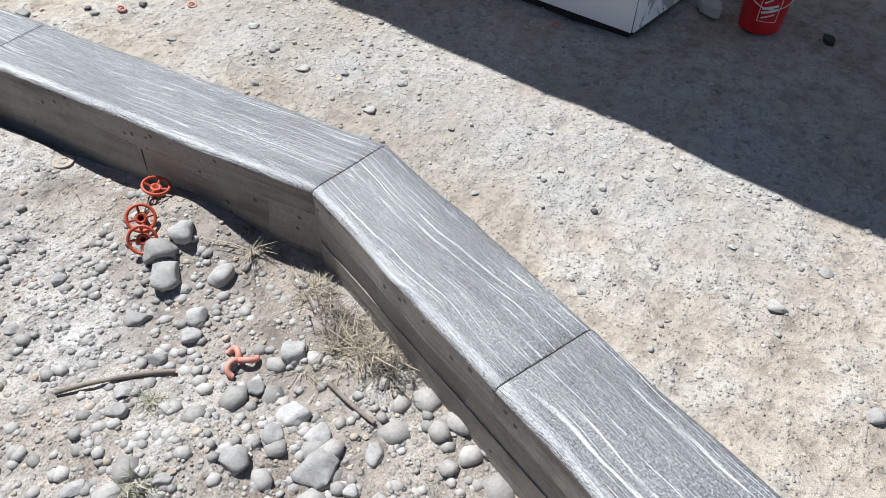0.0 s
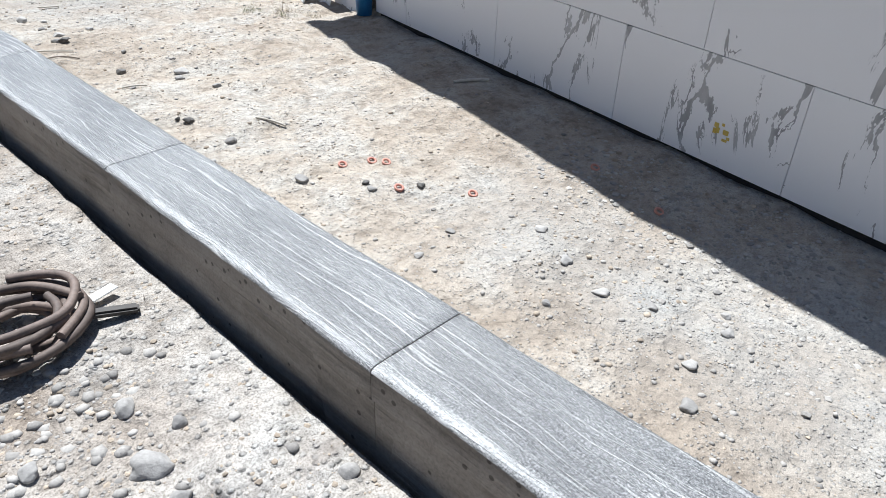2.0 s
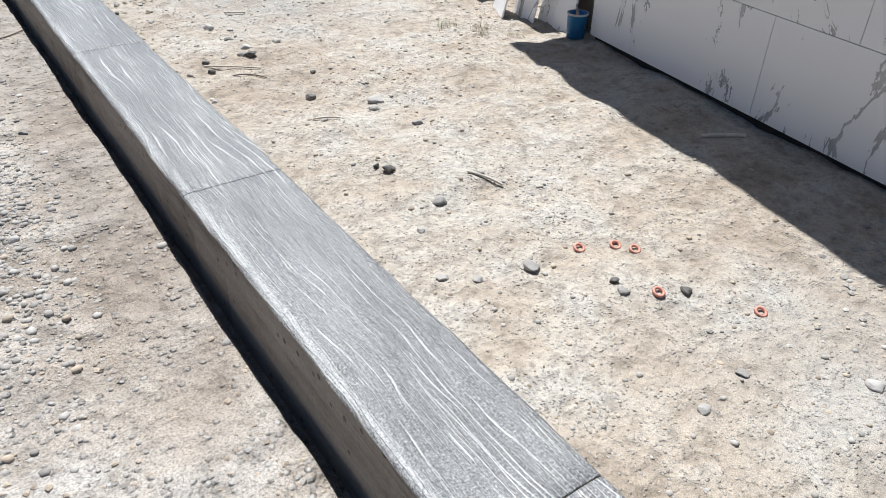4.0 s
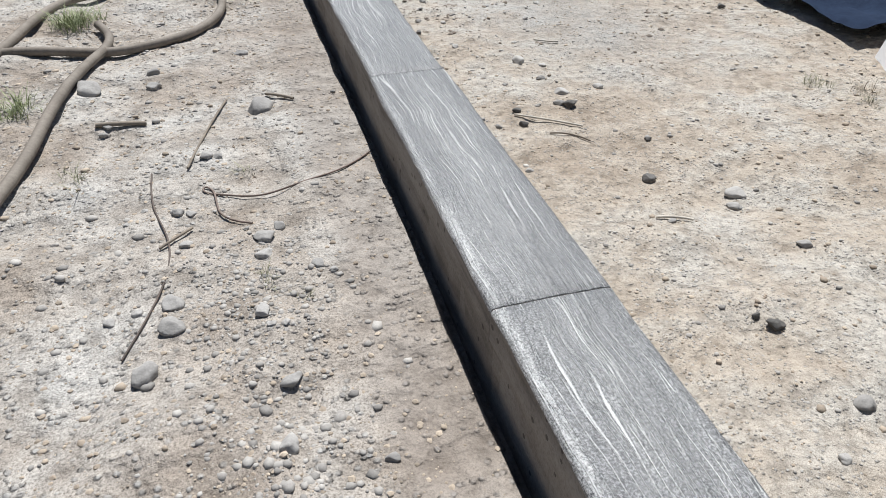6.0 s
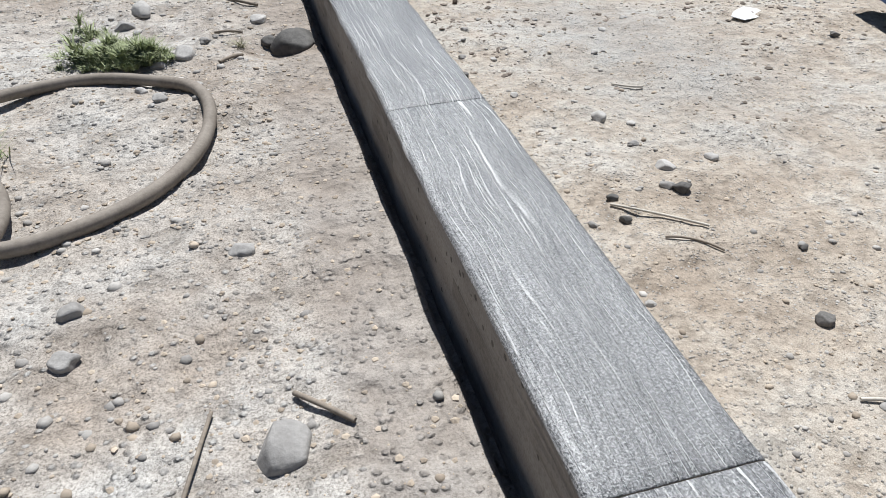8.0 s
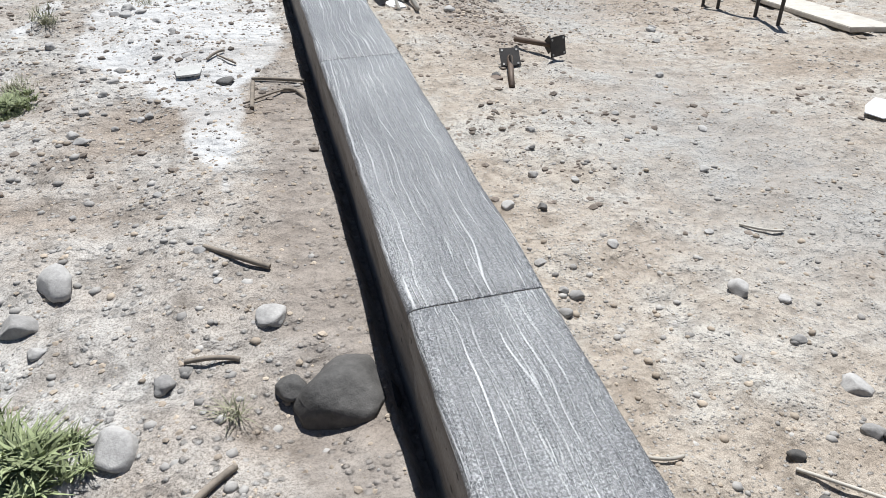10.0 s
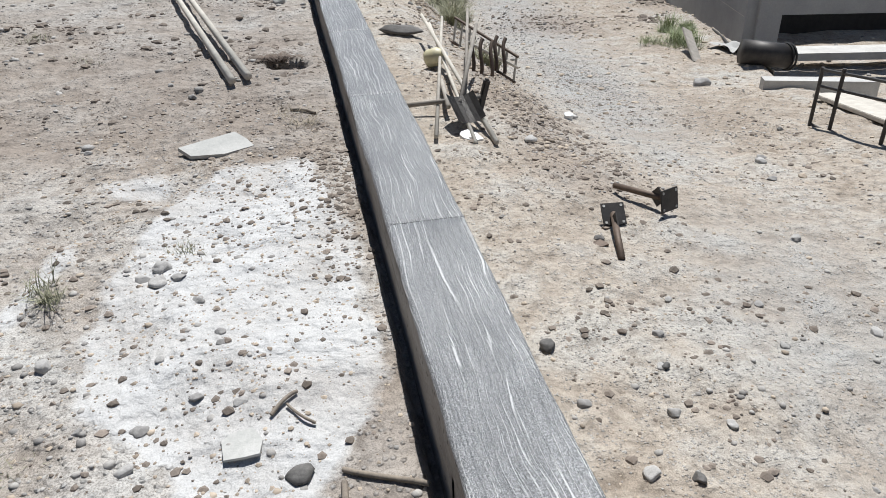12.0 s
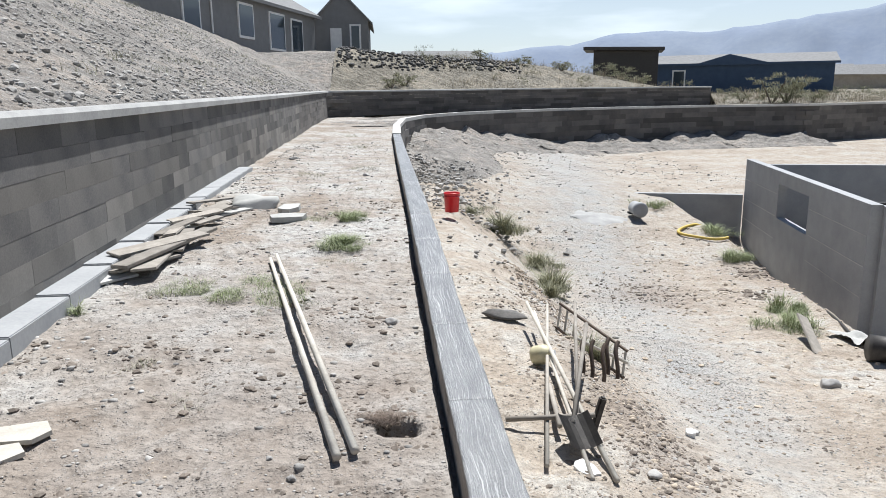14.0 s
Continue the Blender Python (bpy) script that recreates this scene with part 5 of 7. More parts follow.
for x, y, dz, tilt, turn in ((0.752, 1.146, 0.0, 0.25, 0.4), (0.683, 1.115, 0.004, 0.75, -0.6), (0.655, 1.078, 0.004, 0.95, -0.9)):
    rebar_cap(x, y, float(terrace_z(x, y)) + dz, tilt, turn)
tagged(tube_object("wire", [(0.785, 1.19, 0.10), (0.775, 1.18, 0.05), (0.755, 1.15, 0.04), (0.72, 1.13, 0.035), (0.68, 1.11, 0.03)], 0.0015, CABLE), "thin rusty wire hanging down the wall", "cord")
scrap = tagged(new("plastic_scrap"), "twisted faded orange plastic scrap among pebbles", "plastic scrap")
for i in range(3):
    a = 2.1 * i + 0.5
    zs = float(terrace_z(0.53, 0.755))
    piece = tube_object("lobe", [(0.53, 0.755, zs + 0.012), (0.53 + 0.018 * math.cos(a), 0.755 + 0.018 * math.sin(a), zs + 0.028), (0.53 + 0.034 * math.cos(a + 0.4), 0.755 + 0.034 * math.sin(a + 0.4), zs + 0.012), (0.53 + 0.03 * math.cos(a + 0.9), 0.755 + 0.03 * math.sin(a + 0.9), zs + 0.006)], 0.0055, FADED)
    piece.parent = scrap
washer = lathe_bm([(0.012, 0.0), (0.022, 0.0), (0.022, 0.004), (0.012, 0.004), (0.012, 0.0)], 28)
w_ob = from_bm("plastic_ring", washer, CLODS)
w_ob.matrix_world = Matrix.Translation((0.752, 1.422, float(terrace_z(0.752, 1.422)) - 0.002))
tagged(w_ob, "small pale plastic ring lying in dust", "ring")
for k, (x, y) in enumerate(((2.78, 3.98), (2.82, 3.9), (2.9, 3.3), (3.45, 2.5), (3.6, 3.0), (3.75, 1.35), (2.62, 4.05), (2.66, 3.62))):
    zz = float(yard_z(x, y))
    bit = from_bm("plastic_scrap", lathe_bm([(0.02, 0.0), (0.027, 0.0), (0.028, 0.01), (0.02, 0.012), (0.014, 0.004), (0.02, 0.0)], 16), FADED, True)
    bit.matrix_world = Matrix.Translation((x, y, zz + 0.002)) @ Matrix.Rotation(0.35, 4, "X") @ Matrix.Rotation(k * 1.1, 4, "Z")
    tagged(bit, "scrap of orange plastic lying on the yard", "plastic scrap", "orange scraps")

# ---- coiled leads, hoses and wires on the terrace ----
coil = tagged(new("cable_coil"), "dusty brown electric leads thrown down in a coil", "cable coil")
r = random.Random(8)
for k in range(9):
    cx, cy, rad = 0.5 + r.uniform(-0.02, 0.02), 2.27 + r.uniform(-0.025, 0.025), r.uniform(0.075, 0.125)
    z0 = float(terrace_z(0.5, 2.27)) + 0.012 + 0.006 * k
    pts = [(cx + rad * math.cos(a + k) * r.uniform(0.9, 1.1), cy + rad * 0.85 * math.sin(a + k) * r.uniform(0.9, 1.1), z0 + r.uniform(-0.004, 0.012)) for a in np.linspace(0, 5.9, 11)]
    loop = tube_object("loop", pts, 0.0085, CABLE)
    loop.parent = coil
plug_z = float(terrace_z(0.66, 2.24)) + 0.02
bm = box_bm(0.13, 0.022, 0.014, Matrix.Translation((0.635, 2.225, plug_z)) @ Matrix.Rotation(-0.35, 4, "Z") @ Matrix.Rotation(0.12, 4, "Y"), 0.004)
part("handle", bm, BLACK_STEEL, coil, "dark tool handle under the leads")
part("tag", box_bm(0.07, 0.024, 0.003, Matrix.Translation((0.66, 2.29, plug_z - 0.006)) @ Matrix.Rotation(0.25, 4, "Z"), 0.001), SLATE, coil, "pale card tag")


def lay(points, lift):
    return [(x, y, float(terrace_z(x, y)) + lift) for x, y in points]


tagged(tube_object("hose", lay([(-0.75, 5.9), (-0.45, 5.99), (-0.18, 6.02), (0.08, 5.94), (0.24, 5.98), (0.38, 6.1), (0.47, 6.3), (0.475, 6.45), (0.43, 6.57), (0.34, 6.67), (0.2, 6.73), (0.02, 6.71), (-0.1, 6.6), (-0.17, 6.4), (-0.19, 6.15), (-0.22, 5.95), (-0.34, 5.7)], 0.014), 0.0155, RUBBER), "dusty brown rubber hose in a wide loop", "hose")
tagged(tube_object("hose", lay([(-0.06, 4.95), (-0.01, 5.16), (-0.005, 5.36), (0.015, 5.62), (0.065, 5.86), (0.1, 6.0), (0.1, 6.12), (0.05, 6.2)], 0.024), 0.0145, RUBBER), "dusty brown rubber hose crossing the loop", "hose")
tagged(tube_object("wire", lay([(0.77, 5.03), (0.7, 4.95), (0.61, 4.93), (0.51, 4.9), (0.43, 4.94), (0.38, 4.95), (0.385, 4.985), (0.41, 4.955), (0.41, 4.89), (0.42, 4.83), (0.48, 4.79)], 0.004), 0.0022, CABLE), "thin rusty wire snaking over the soil", "wire")
tagged(tube_object("wire", lay([(0.25, 4.45), (0.31, 4.6), (0.33, 4.72), (0.3, 4.85), (0.27, 4.95), (0.27, 5.08)], 0.004), 0.002, CABLE), "thin rusty wire lying in an arc", "wire")


def twig(points, radius, lift=0.006, material=TWIG, surface_z=terrace_z, label="dry dark twig lying on the soil"):
    ob = tube_object("twig", [(x, y, float(surface_z(x, y)) + lift * (1 + k % 2)) for k, (x, y) in enumerate(points)], radius, material)
    return tagged(ob, label, "twig", "twigs")


for pts, rad in ((((0.64, 8.13), (0.69, 8.09), (0.75, 8.08), (0.78, 8.06)), 0.005), (((0.71, 8.02), (0.76, 8.02), (0.79, 8.0)), 0.005), (((0.75, 8.01), (0.77, 7.96), (0.79, 7.92)), 0.005), (((0.64, 8.1), (0.635, 8.0), (0.63, 7.92)), 0.006),
                 (((0.52, 8.28), (0.55, 8.32), (0.57, 8.33)), 0.004), (((0.55, 8.3), (0.57, 8.26), (0.6, 8.25)), 0.003), (((0.5, 6.72), (0.53, 6.75), (0.56, 6.78)), 0.005), (((0.49, 7.0), (0.54, 7.0), (0.57, 6.99)), 0.004),
                 (((0.52, 7.28), (0.58, 7.23), (0.63, 7.2)), 0.005), (((0.61, 7.95), (0.69, 8.0), (0.72, 8.02)), 0.003), (((0.35, 5.08), (0.4, 5.28), (0.45, 5.5)), 0.003), (((0.12, 5.38), (0.18, 5.39), (0.24, 5.4)), 0.006),
                 (((0.56, 5.5), (0.6, 5.45), (0.63, 5.42)), 0.004), (((0.3, 4.75), (0.34, 4.78), (0.36, 4.82)), 0.003), (((0.33, 0.96), (0.4, 0.9), (0.46, 0.83)), 0.004), (((0.54, 0.49), (0.55, 0.55), (0.57, 0.6)), 0.004), (((0.6, 10.0), (0.65, 9.97), (0.69, 9.92)), 0.006)):
    twig(pts, rad)
for pts, rad in ((((2.22, 5.93), (2.3, 5.9), (2.37, 5.86)), 0.006), (((2.58, 4.85), (2.65, 4.75), (2.68, 4.68)), 0.007), (((3.98, 4.47), (4.1, 4.4), (4.2, 4.33)), 0.012), (((2.0, 7.2), (2.15, 7.05), (2.3, 6.9)), 0.006), (((1.55, 7.4), (1.62, 7.3), (1.7, 7.32)), 0.006),
                 (((2.1, 6.9), (2.2, 6.85), (2.28, 6.75)), 0.005), (((2.6, 8.4), (2.68, 8.3), (2.75, 8.3)), 0.006), (((1.5, 5.0), (1.55, 4.9), (1.62, 4.86)), 0.004)):
    twig(pts, rad, 0.01, PALE_WOOD if rad > 0.0055 else TWIG, yard_z, "dry stick lying on the sandy yard")

# ---- slabs, poles and planks on the terrace ----
def slab(name, x, y, z, size, turn, tilt, material, label, category, seed=0):
    """A broken flat piece with an uneven outline."""
    bm = bmesh.new()
    r = random.Random(seed)
    n_ = 7
    ring = []
    for i in range(n_):
        a = 2 * math.pi * i / n_ + r.uniform(-0.2, 0.2)
        q = max(abs(math.cos(a)), abs(math.sin(a)))
        k = r.uniform(0.85, 1.05) / q
        ring.append((size[0] / 2 * k * math.cos(a), size[1] / 2 * k * math.sin(a)))
    lo = [bm.verts.new((p[0], p[1], 0)) for p in ring]
    hi = [bm.verts.new((p[0] * 0.985, p[1] * 0.985, size[2] + r.uniform(-0.1, 0.1) * size[2])) for p in ring]
    bm.faces.new(lo), bm.faces.new(hi)
    for i in range(n_):
        bm.faces.new((lo[i], lo[(i + 1) % n_], hi[(i + 1) % n_], hi[i]))
    ob = from_bm(name, bm, material)
    ob.matrix_world = Matrix.Translation((x, y, z)) @ Matrix.Rotation(turn, 4, "Z") @ Matrix.Rotation(tilt, 4, "X")
    return tagged(ob, label, category)


slab("flagstone", 0.34, 9.67, float(terrace_z(0.34, 9.67)) + 0.01, (0.23, 0.15, 0.012), 0.45, 0.1, SLATE, "pale broken flagstone propped on the limed soil", "flagstone", 3)
slab("flagstone", 0.468, 8.222, float(terrace_z(0.468, 8.222)) + 0.001, (0.075, 0.07, 0.005), 0.15, 0.04, SLATE, "small pale stone flake on limed soil", "flagstone", 5)
stone(0.565, 8.134, float(terrace_z(0.565, 8.134)), 0.055, 611, DARK_ROCK, "clod", "dark crust of soil on the white powder", 0.4, 2, 0.35, True)
for k, (x, y, sx_, sy_, a) in enumerate(((-0.36, 14.75, 0.36, 0.2, 0.4), (-0.42, 15.3, 0.2, 0.3, -0.3), (-0.92, 10.62, 0.3, 0.16, 0.1), (-0.95, 10.45, 0.3, 0.14, 0.2))):
    slab("flagstone", x, y, float(terrace_z(x, y)) + 0.01, (sx_, sy_, 0.05 if k < 2 else 0.018), a, 0.05, PALE_WOOD if k > 1 else SLATE, "pale flat piece lying on the terrace", "flagstone", 11 + k)
for k in range(16):
    y = 12.9 + 0.19 * k + rng.uniform(-0.1, 0.1)
    x = -1.28 + 0.008 * k + rng.uniform(-0.1, 0.14)
    wide, long_ = 0.09 + 0.1 * rng.random(), 0.3 + 0.55 * rng.random()
    ob = from_bm("board", box_bm(wide, long_, 0.018, None, 0.002), GREY_WOOD if k % 4 else SLATE)
    ob.matrix_world = Matrix.Translation((x, y, float(terrace_z(x, y)) + 0.022 + 0.02 * (k % 4))) @ Matrix.Rotation(rng.uniform(-0.8, 0.3), 4, "Z") @ Matrix.Rotation(rng.uniform(-0.04, 0.1), 4, "X") @ Matrix.Rotation(rng.uniform(-0.15, 0.15), 4, "Y")
    tagged(ob, "weathered broken board on the heap beside the wall", "board", "heaped boards")
ob = from_bm("board", box_bm(0.13, 1.25, 0.025, None, 0.003), GREY_WOOD)
ob.matrix_world = Matrix.Translation((-1.1, 13.45, float(terrace_z(-1.1, 13.4)) + 0.085)) @ Matrix.Rotation(-0.28, 4, "Z") @ Matrix.Rotation(0.03, 4, "X")
tagged(ob, "long weathered board leaning on the heap", "board")
for k, (a, b, r1) in enumerate((((0.365, 10.36), (-0.32, 13.3), 0.018), ((0.43, 10.4), (-0.28, 13.35), 0.018))):
    za, zb = float(terrace_z(*a)) + 0.028, float(terrace_z(*b)) + 0.03 + 0.02 * k
    pole = from_bm("wooden_pole", rod_bm((*a, za), (*b, zb), r1, r1 * 0.72, 12), PALE_WOOD, True)
    tagged(pole, "long bleached wooden pole lying on the terrace", "pole", "bleached poles")

# ---- growth ----
plants = []


def weeds(name, x, y, z, r_, h, count, lean, material, label, seed, broad=False, extra=()):
    r = random.Random(seed + 7)
    clumps = []
    for _ in range(22 if broad else 8):
        a, d = r.uniform(0, 6.283), r_ * 1.2 * r.random()
        tall = h * r.uniform(0.4, 1.1) * (1 - 0.4 * d / r_)
        if broad:
            clumps.append((x + d * math.cos(a), y + d * math.sin(a), z + tall * r.random() * 0.55, r_ * r.uniform(0.1, 0.3), tall * 0.5, count * r.uniform(0.08, 0.26), lean * r.uniform(0.9, 1.8)))
        else:
            clumps.append((x + d * math.cos(a), y + d * math.sin(a), z, r_ * r.uniform(0.2, 0.6), tall, count * r.uniform(0.05, 0.16), lean * r.uniform(0.8, 1.5)))
    ob = blades(name, clumps + list(extra), material, seed, broad)
    tagged(ob, label, "weed", kind="stuff")


def tz(x, y):
    return float(terrace_z(x, y)) - 0.004


def yz(x, y):
    return float(yard_z(x, y)) - 0.01


for k, (x, y, r_, h, c) in enumerate(((0.69, 0.665, 0.05, 0.05, 260), (0.66, 0.6, 0.05, 0.05, 240), (0.72, 0.74, 0.03, 0.05, 120), (0.635, 0.53, 0.05, 0.045, 200), (0.745, 0.9, 0.02, 0.06, 60), (0.6, 0.62, 0.05, 0.035, 90), (0.7, 2.2, 0.03, 0.03, 40), (0.7, 1.35, 0.03, 0.03, 40))):
    weeds("dry_grass", x, y, tz(x, y), r_, h, c, 1.6, STRAW if k % 3 else TWIG, "tuft of dry brown grass at the foot of the wall", 100 + k)
for k, (x, y, r_, h, c) in enumerate(((0.384, 0.814, 0.03, 0.035, 90), (0.27, 0.72, 0.04, 0.05, 90), (0.555, 6.883, 0.018, 0.045, 70), (-0.005, 8.803, 0.03, 0.07, 140), (0.566, 4.523, 0.03, 0.02, 90), (-0.011, 8.263, 0.06, 0.05, 240), (-0.02, 8.85, 0.03, 0.09, 60), (0.3, 8.98, 0.05, 0.04, 110), (0.02, 8.3, 0.08, 0.05, 160), (-0.02, 8.05, 0.08, 0.05, 160), (0.5, 4.6, 0.04, 0.03, 60), (0.49, 5.05, 0.03, 0.03, 40), (0.1, 5.1, 0.05, 0.05, 60))):
    weeds("weed_tuft", x, y, tz(x, y), r_, h, c, 1.1, SAGE, "small grey-green weed on the dusty terrace", 130 + k)
for k, (x, y, r_, h, c) in enumerate(((-0.05, 6.28, 0.1, 0.1, 420), (-0.12, 5.55, 0.09, 0.09, 320), (0.21, 6.86, 0.07, 0.08, 160), (0.13, 6.9, 0.07, 0.1, 160), (0.12, 7.15, 0.05, 0.09, 90), (0.301, 6.841, 0.06, 0.09, 420), (0.232, 6.861, 0.07, 0.1, 420), (0.022, 8.147, 0.07, 0.06, 300), (0.023, 8.098, 0.06, 0.06, 240))):
    weeds("green_weed", x, y, tz(x, y), r_, h, c, 1.0, LEAF, "bushy green weed growing beside the hose", 160 + k, broad=k > 1)
for k, (x, y, r_, h, c) in enumerate(((-0.42, 12.6, 0.34, 0.1, 4200), (-0.1, 12.3, 0.16, 0.06, 400), (0.22, 13.9, 0.28, 0.1, 3200), (0.12, 14.7, 0.34, 0.1, 2600), (0.32, 13.3, 0.2, 0.07, 220), (-0.7, 11.4, 0.2, 0.05, 260), (-0.38, 10.95, 0.2, 0.05, 240), (-0.95, 12.6, 0.2, 0.06, 200), (-1.3, 12.2, 0.06, 0.1, 160), (-0.6, 18.5, 0.3, 0.12, 260),
                                    (0.3, 19.5, 0.3, 0.1, 260), (0.1, 24.0, 0.4, 0.12, 280), (-0.3, 28.0, 0.5, 0.12, 260), (0.2, 17.0, 0.3, 0.08, 220))):
    weeds("weed_tuft", x, y, tz(x, y), r_, h, c, 1.2, LEAF if k in (0, 2, 3, 8) else SAGE, "patch of low green weeds on the far terrace", 190 + k, broad=False)
weeds("dry_grass", 0.53, 10.69, tz(0.5, 10.74), 0.07, 0.05, 1500, 2.0, STEEL, "dark dry roots round a hole in the soil", 215)
weeds("dry_grass", 0.64, 9.9, tz(0.64, 9.9), 0.12, 0.06, 260, 1.4, STRAW, "pale dry stems beside the low wall", 216)
for k, (x, y, r_, h, c) in enumerate(((3.3, 19.6, 0.32, 0.5, 1600), (2.95, 18.2, 0.2, 0.3, 600), (3.6, 21.9, 0.4, 0.45, 1300), (3.0, 23.1, 0.45, 0.5, 1700), (2.6, 23.6, 0.4, 0.4, 1000), (2.64, 14.75, 0.16, 0.34, 1100))):
    weeds("tall_weed", x, y, yz(x, y), r_, h, c, 0.9, SAGE, "tall grey-green weeds along the track edge", 230 + k)
for k, (x, y, r_, h, c) in enumerate(((6.35, 17.5, 0.35, 0.34, 2400), (6.8, 18.6, 0.3, 0.34, 1700), (8.0, 22.4, 0.28, 0.34, 1300), (8.45, 24.5, 0.4, 0.34, 1500), (7.7, 26.8, 0.4, 0.4, 900))):
    weeds("green_weed", x, y, yz(x, y), r_, h, c, 0.9, LEAF, "bright green weeds on the edge of the dip", 250 + k)
for k, (x, y) in enumerate(((4.1, 6.75), (4.35, 6.62), (4.0, 7.1), (4.25, 6.9))):
    weeds("dry_grass", x, y, yz(x, y), 0.12, 0.1, 140, 1.0, STRAW if k % 2 else SAGE, "thin yellow grass beside leaning panels", 270 + k)
r = random.Random(5)
bank_tufts = []
for _ in range(110):
    o, y = r.uniform(0.6, 10), r.uniform(14, 42)
    x = float(np.interp(y, [p[1] for p in UPPER[:6]], [p[0] for p in UPPER[:6]])) - o
    bank_tufts.append((x, y, float(bank_z(o, y)), 0.3, 0.16, 34, 0.8))
tagged(blades("bank_grass", bank_tufts, SAGE, 300), "sparse green grass on the gravel bank", "grass", kind="stuff")
field = []
for _ in range(900):
    x = r.uniform(2, 48)
    o = r.uniform(1.0, 26) if x < 20 else r.uniform(0.5, 22)
    field.append((x, float(back_line(x)) + o, float(back_z(np.array(x), np.array(o))), 0.6, r.uniform(0.25, 0.6), 30, 0.7))
tagged(blades("dry_field_grass", field[:600], STRAW, 301), "yellow dry grass behind the far walls", "grass", kind="stuff")
brush = []
for a, b, c, *_ in field[600:720]:
    big = r.uniform(0.35, 0.9)
    brush += [(a + r.gauss(0, 0.3) * big, b + r.gauss(0, 0.3) * big, c + r.uniform(0, 0.7) * big, 0.16 * big, 0.3 * big, 22, 0.9) for _ in range(13)]
tagged(blades("sagebrush", brush, SAGE, 302), "grey-green sagebrush scattered over the dry ground", "shrubs", kind="stuff")

# ---- buckets, can and panels by the clad building ----
def bucket(x, y, z, turn, label, sign):
    b = tagged(new("bucket"), label, "bucket", "red buckets")
    prof = [(0.0, 0.004), (0.128, 0.0), (0.131, 0.006), (0.148, 0.29), (0.156, 0.292), (0.156, 0.303), (0.150, 0.306), (0.150, 0.34), (0.157, 0.342), (0.157, 0.36), (0.152, 0.366), (0.145, 0.362), (0.127, 0.02), (0.0, 0.016)]
    part("pail", lathe_bm(prof, 40), RED, b, smooth=True)
    arc = [(0.16 * math.cos(a), 0.16 * math.sin(a), 0.3 - 0.12 * math.sin(a - math.pi) if math.sin(a) < 0 else 0.3) for a in np.linspace(math.pi, 2 * math.pi, 13)]
    h = tube_object("handle", arc, 0.003, WHITE_PAINT)
    h.parent = b
    if sign:
        # printed square with a slanted block of lettering, drawn as plain bars
        for i in range(4):
            c0, c1 = [(-0.42, 0.09), (0.42, 0.09), (0.42, 0.25), (-0.42, 0.25)][i], [(0.42, 0.09), (0.42, 0.25), (-0.42, 0.25), (-0.42, 0.09)][i]
            pts = []
            for k in np.linspace(0, 1, 7):
                a, hz = c0[0] + (c1[0] - c0[0]) * k - math.pi / 2, c0[1] + (c1[1] - c0[1]) * k
                rr = 0.1325 + 0.0575 * hz
                pts.append((rr * math.cos(a), rr * math.sin(a), hz))
            line = tube_object("print_line", pts, 0.0022, WHITE_PAINT, flat=True)
            line.parent = b
        for i, (u0, u1, hz) in enumerate(((-0.3, -0.02, 0.222), (-0.33, 0.3, 0.185), (-0.33, 0.33, 0.158), (-0.28, 0.24, 0.125))):
            pts = []
            for k in np.linspace(0, 1, 7):
                a, hh = u0 + (u1 - u0) * k - math.pi / 2, hz + 0.028 * k - 0.012
                rr = 0.1315 + 0.0575 * hh
                pts.append((rr * math.cos(a), rr * math.sin(a), hh))
            bar = tube_object("print_bar", pts, 0.008 if i in (1, 2) else 0.005, WHITE_PAINT, flat=True)
            bar.parent = b
    b.matrix_world = Matrix.Translation((x, y, z)) @ Matrix.Rotation(turn, 4, "Z") @ Matrix.Scale(0.88 if sign else 1.0, 4)
    return b


bucket(4.3, 0.33, float(yard_z(4.3, 0.33)) + 0.004, -1.25, "red plastic bucket with a white printed panel standing in shade", True)
bucket(1.8, 21.5, float(yard_z(1.8, 21.5)) + 0.004, 2.4, "red plastic bucket standing open on the track", False)
zz = float(yard_z(4.5, 0.4))
slab("cardboard_sheet", 4.66, 0.38, zz + 0.3, (0.24, 0.22, 0.012), -1.4, 1.35, WHITE_PAINT, "white card leaning behind the red bucket", "card", 71)
slab("timber_block", 4.72, 0.5, zz + 0.02, (0.2, 0.16, 0.3), 0.3, 0.1, GREY_WOOD, "weathered timber block beside the clad wall", "timber", 72)
slab("timber_block", 4.85, 0.42, zz + 0.3, (0.16, 0.14, 0.08), 0.5, 0.15, PALE_WOOD, "offcut of pale timber on the block", "timber", 73)
slab("rag", 4.32, 0.62, zz + 0.008, (0.2, 0.12, 0.05), 0.6, 0.1, SLATE, "crumpled pale plastic bag on the ground", "rag", 74)
slab("rag", 4.3, -0.05, zz + 0.006, (0.1, 0.06, 0.02), 0.2, 0.0, BLACK, "dark scrap of rubber on the yard", "rag", 75)
tagged(from_bm("broom_handle", rod_bm((4.4, 0.12, zz + 0.33), (5.4, -0.2, zz + 0.55), 0.014), PALE_WOOD), "pale wooden handle leaning over the bucket", "handle")
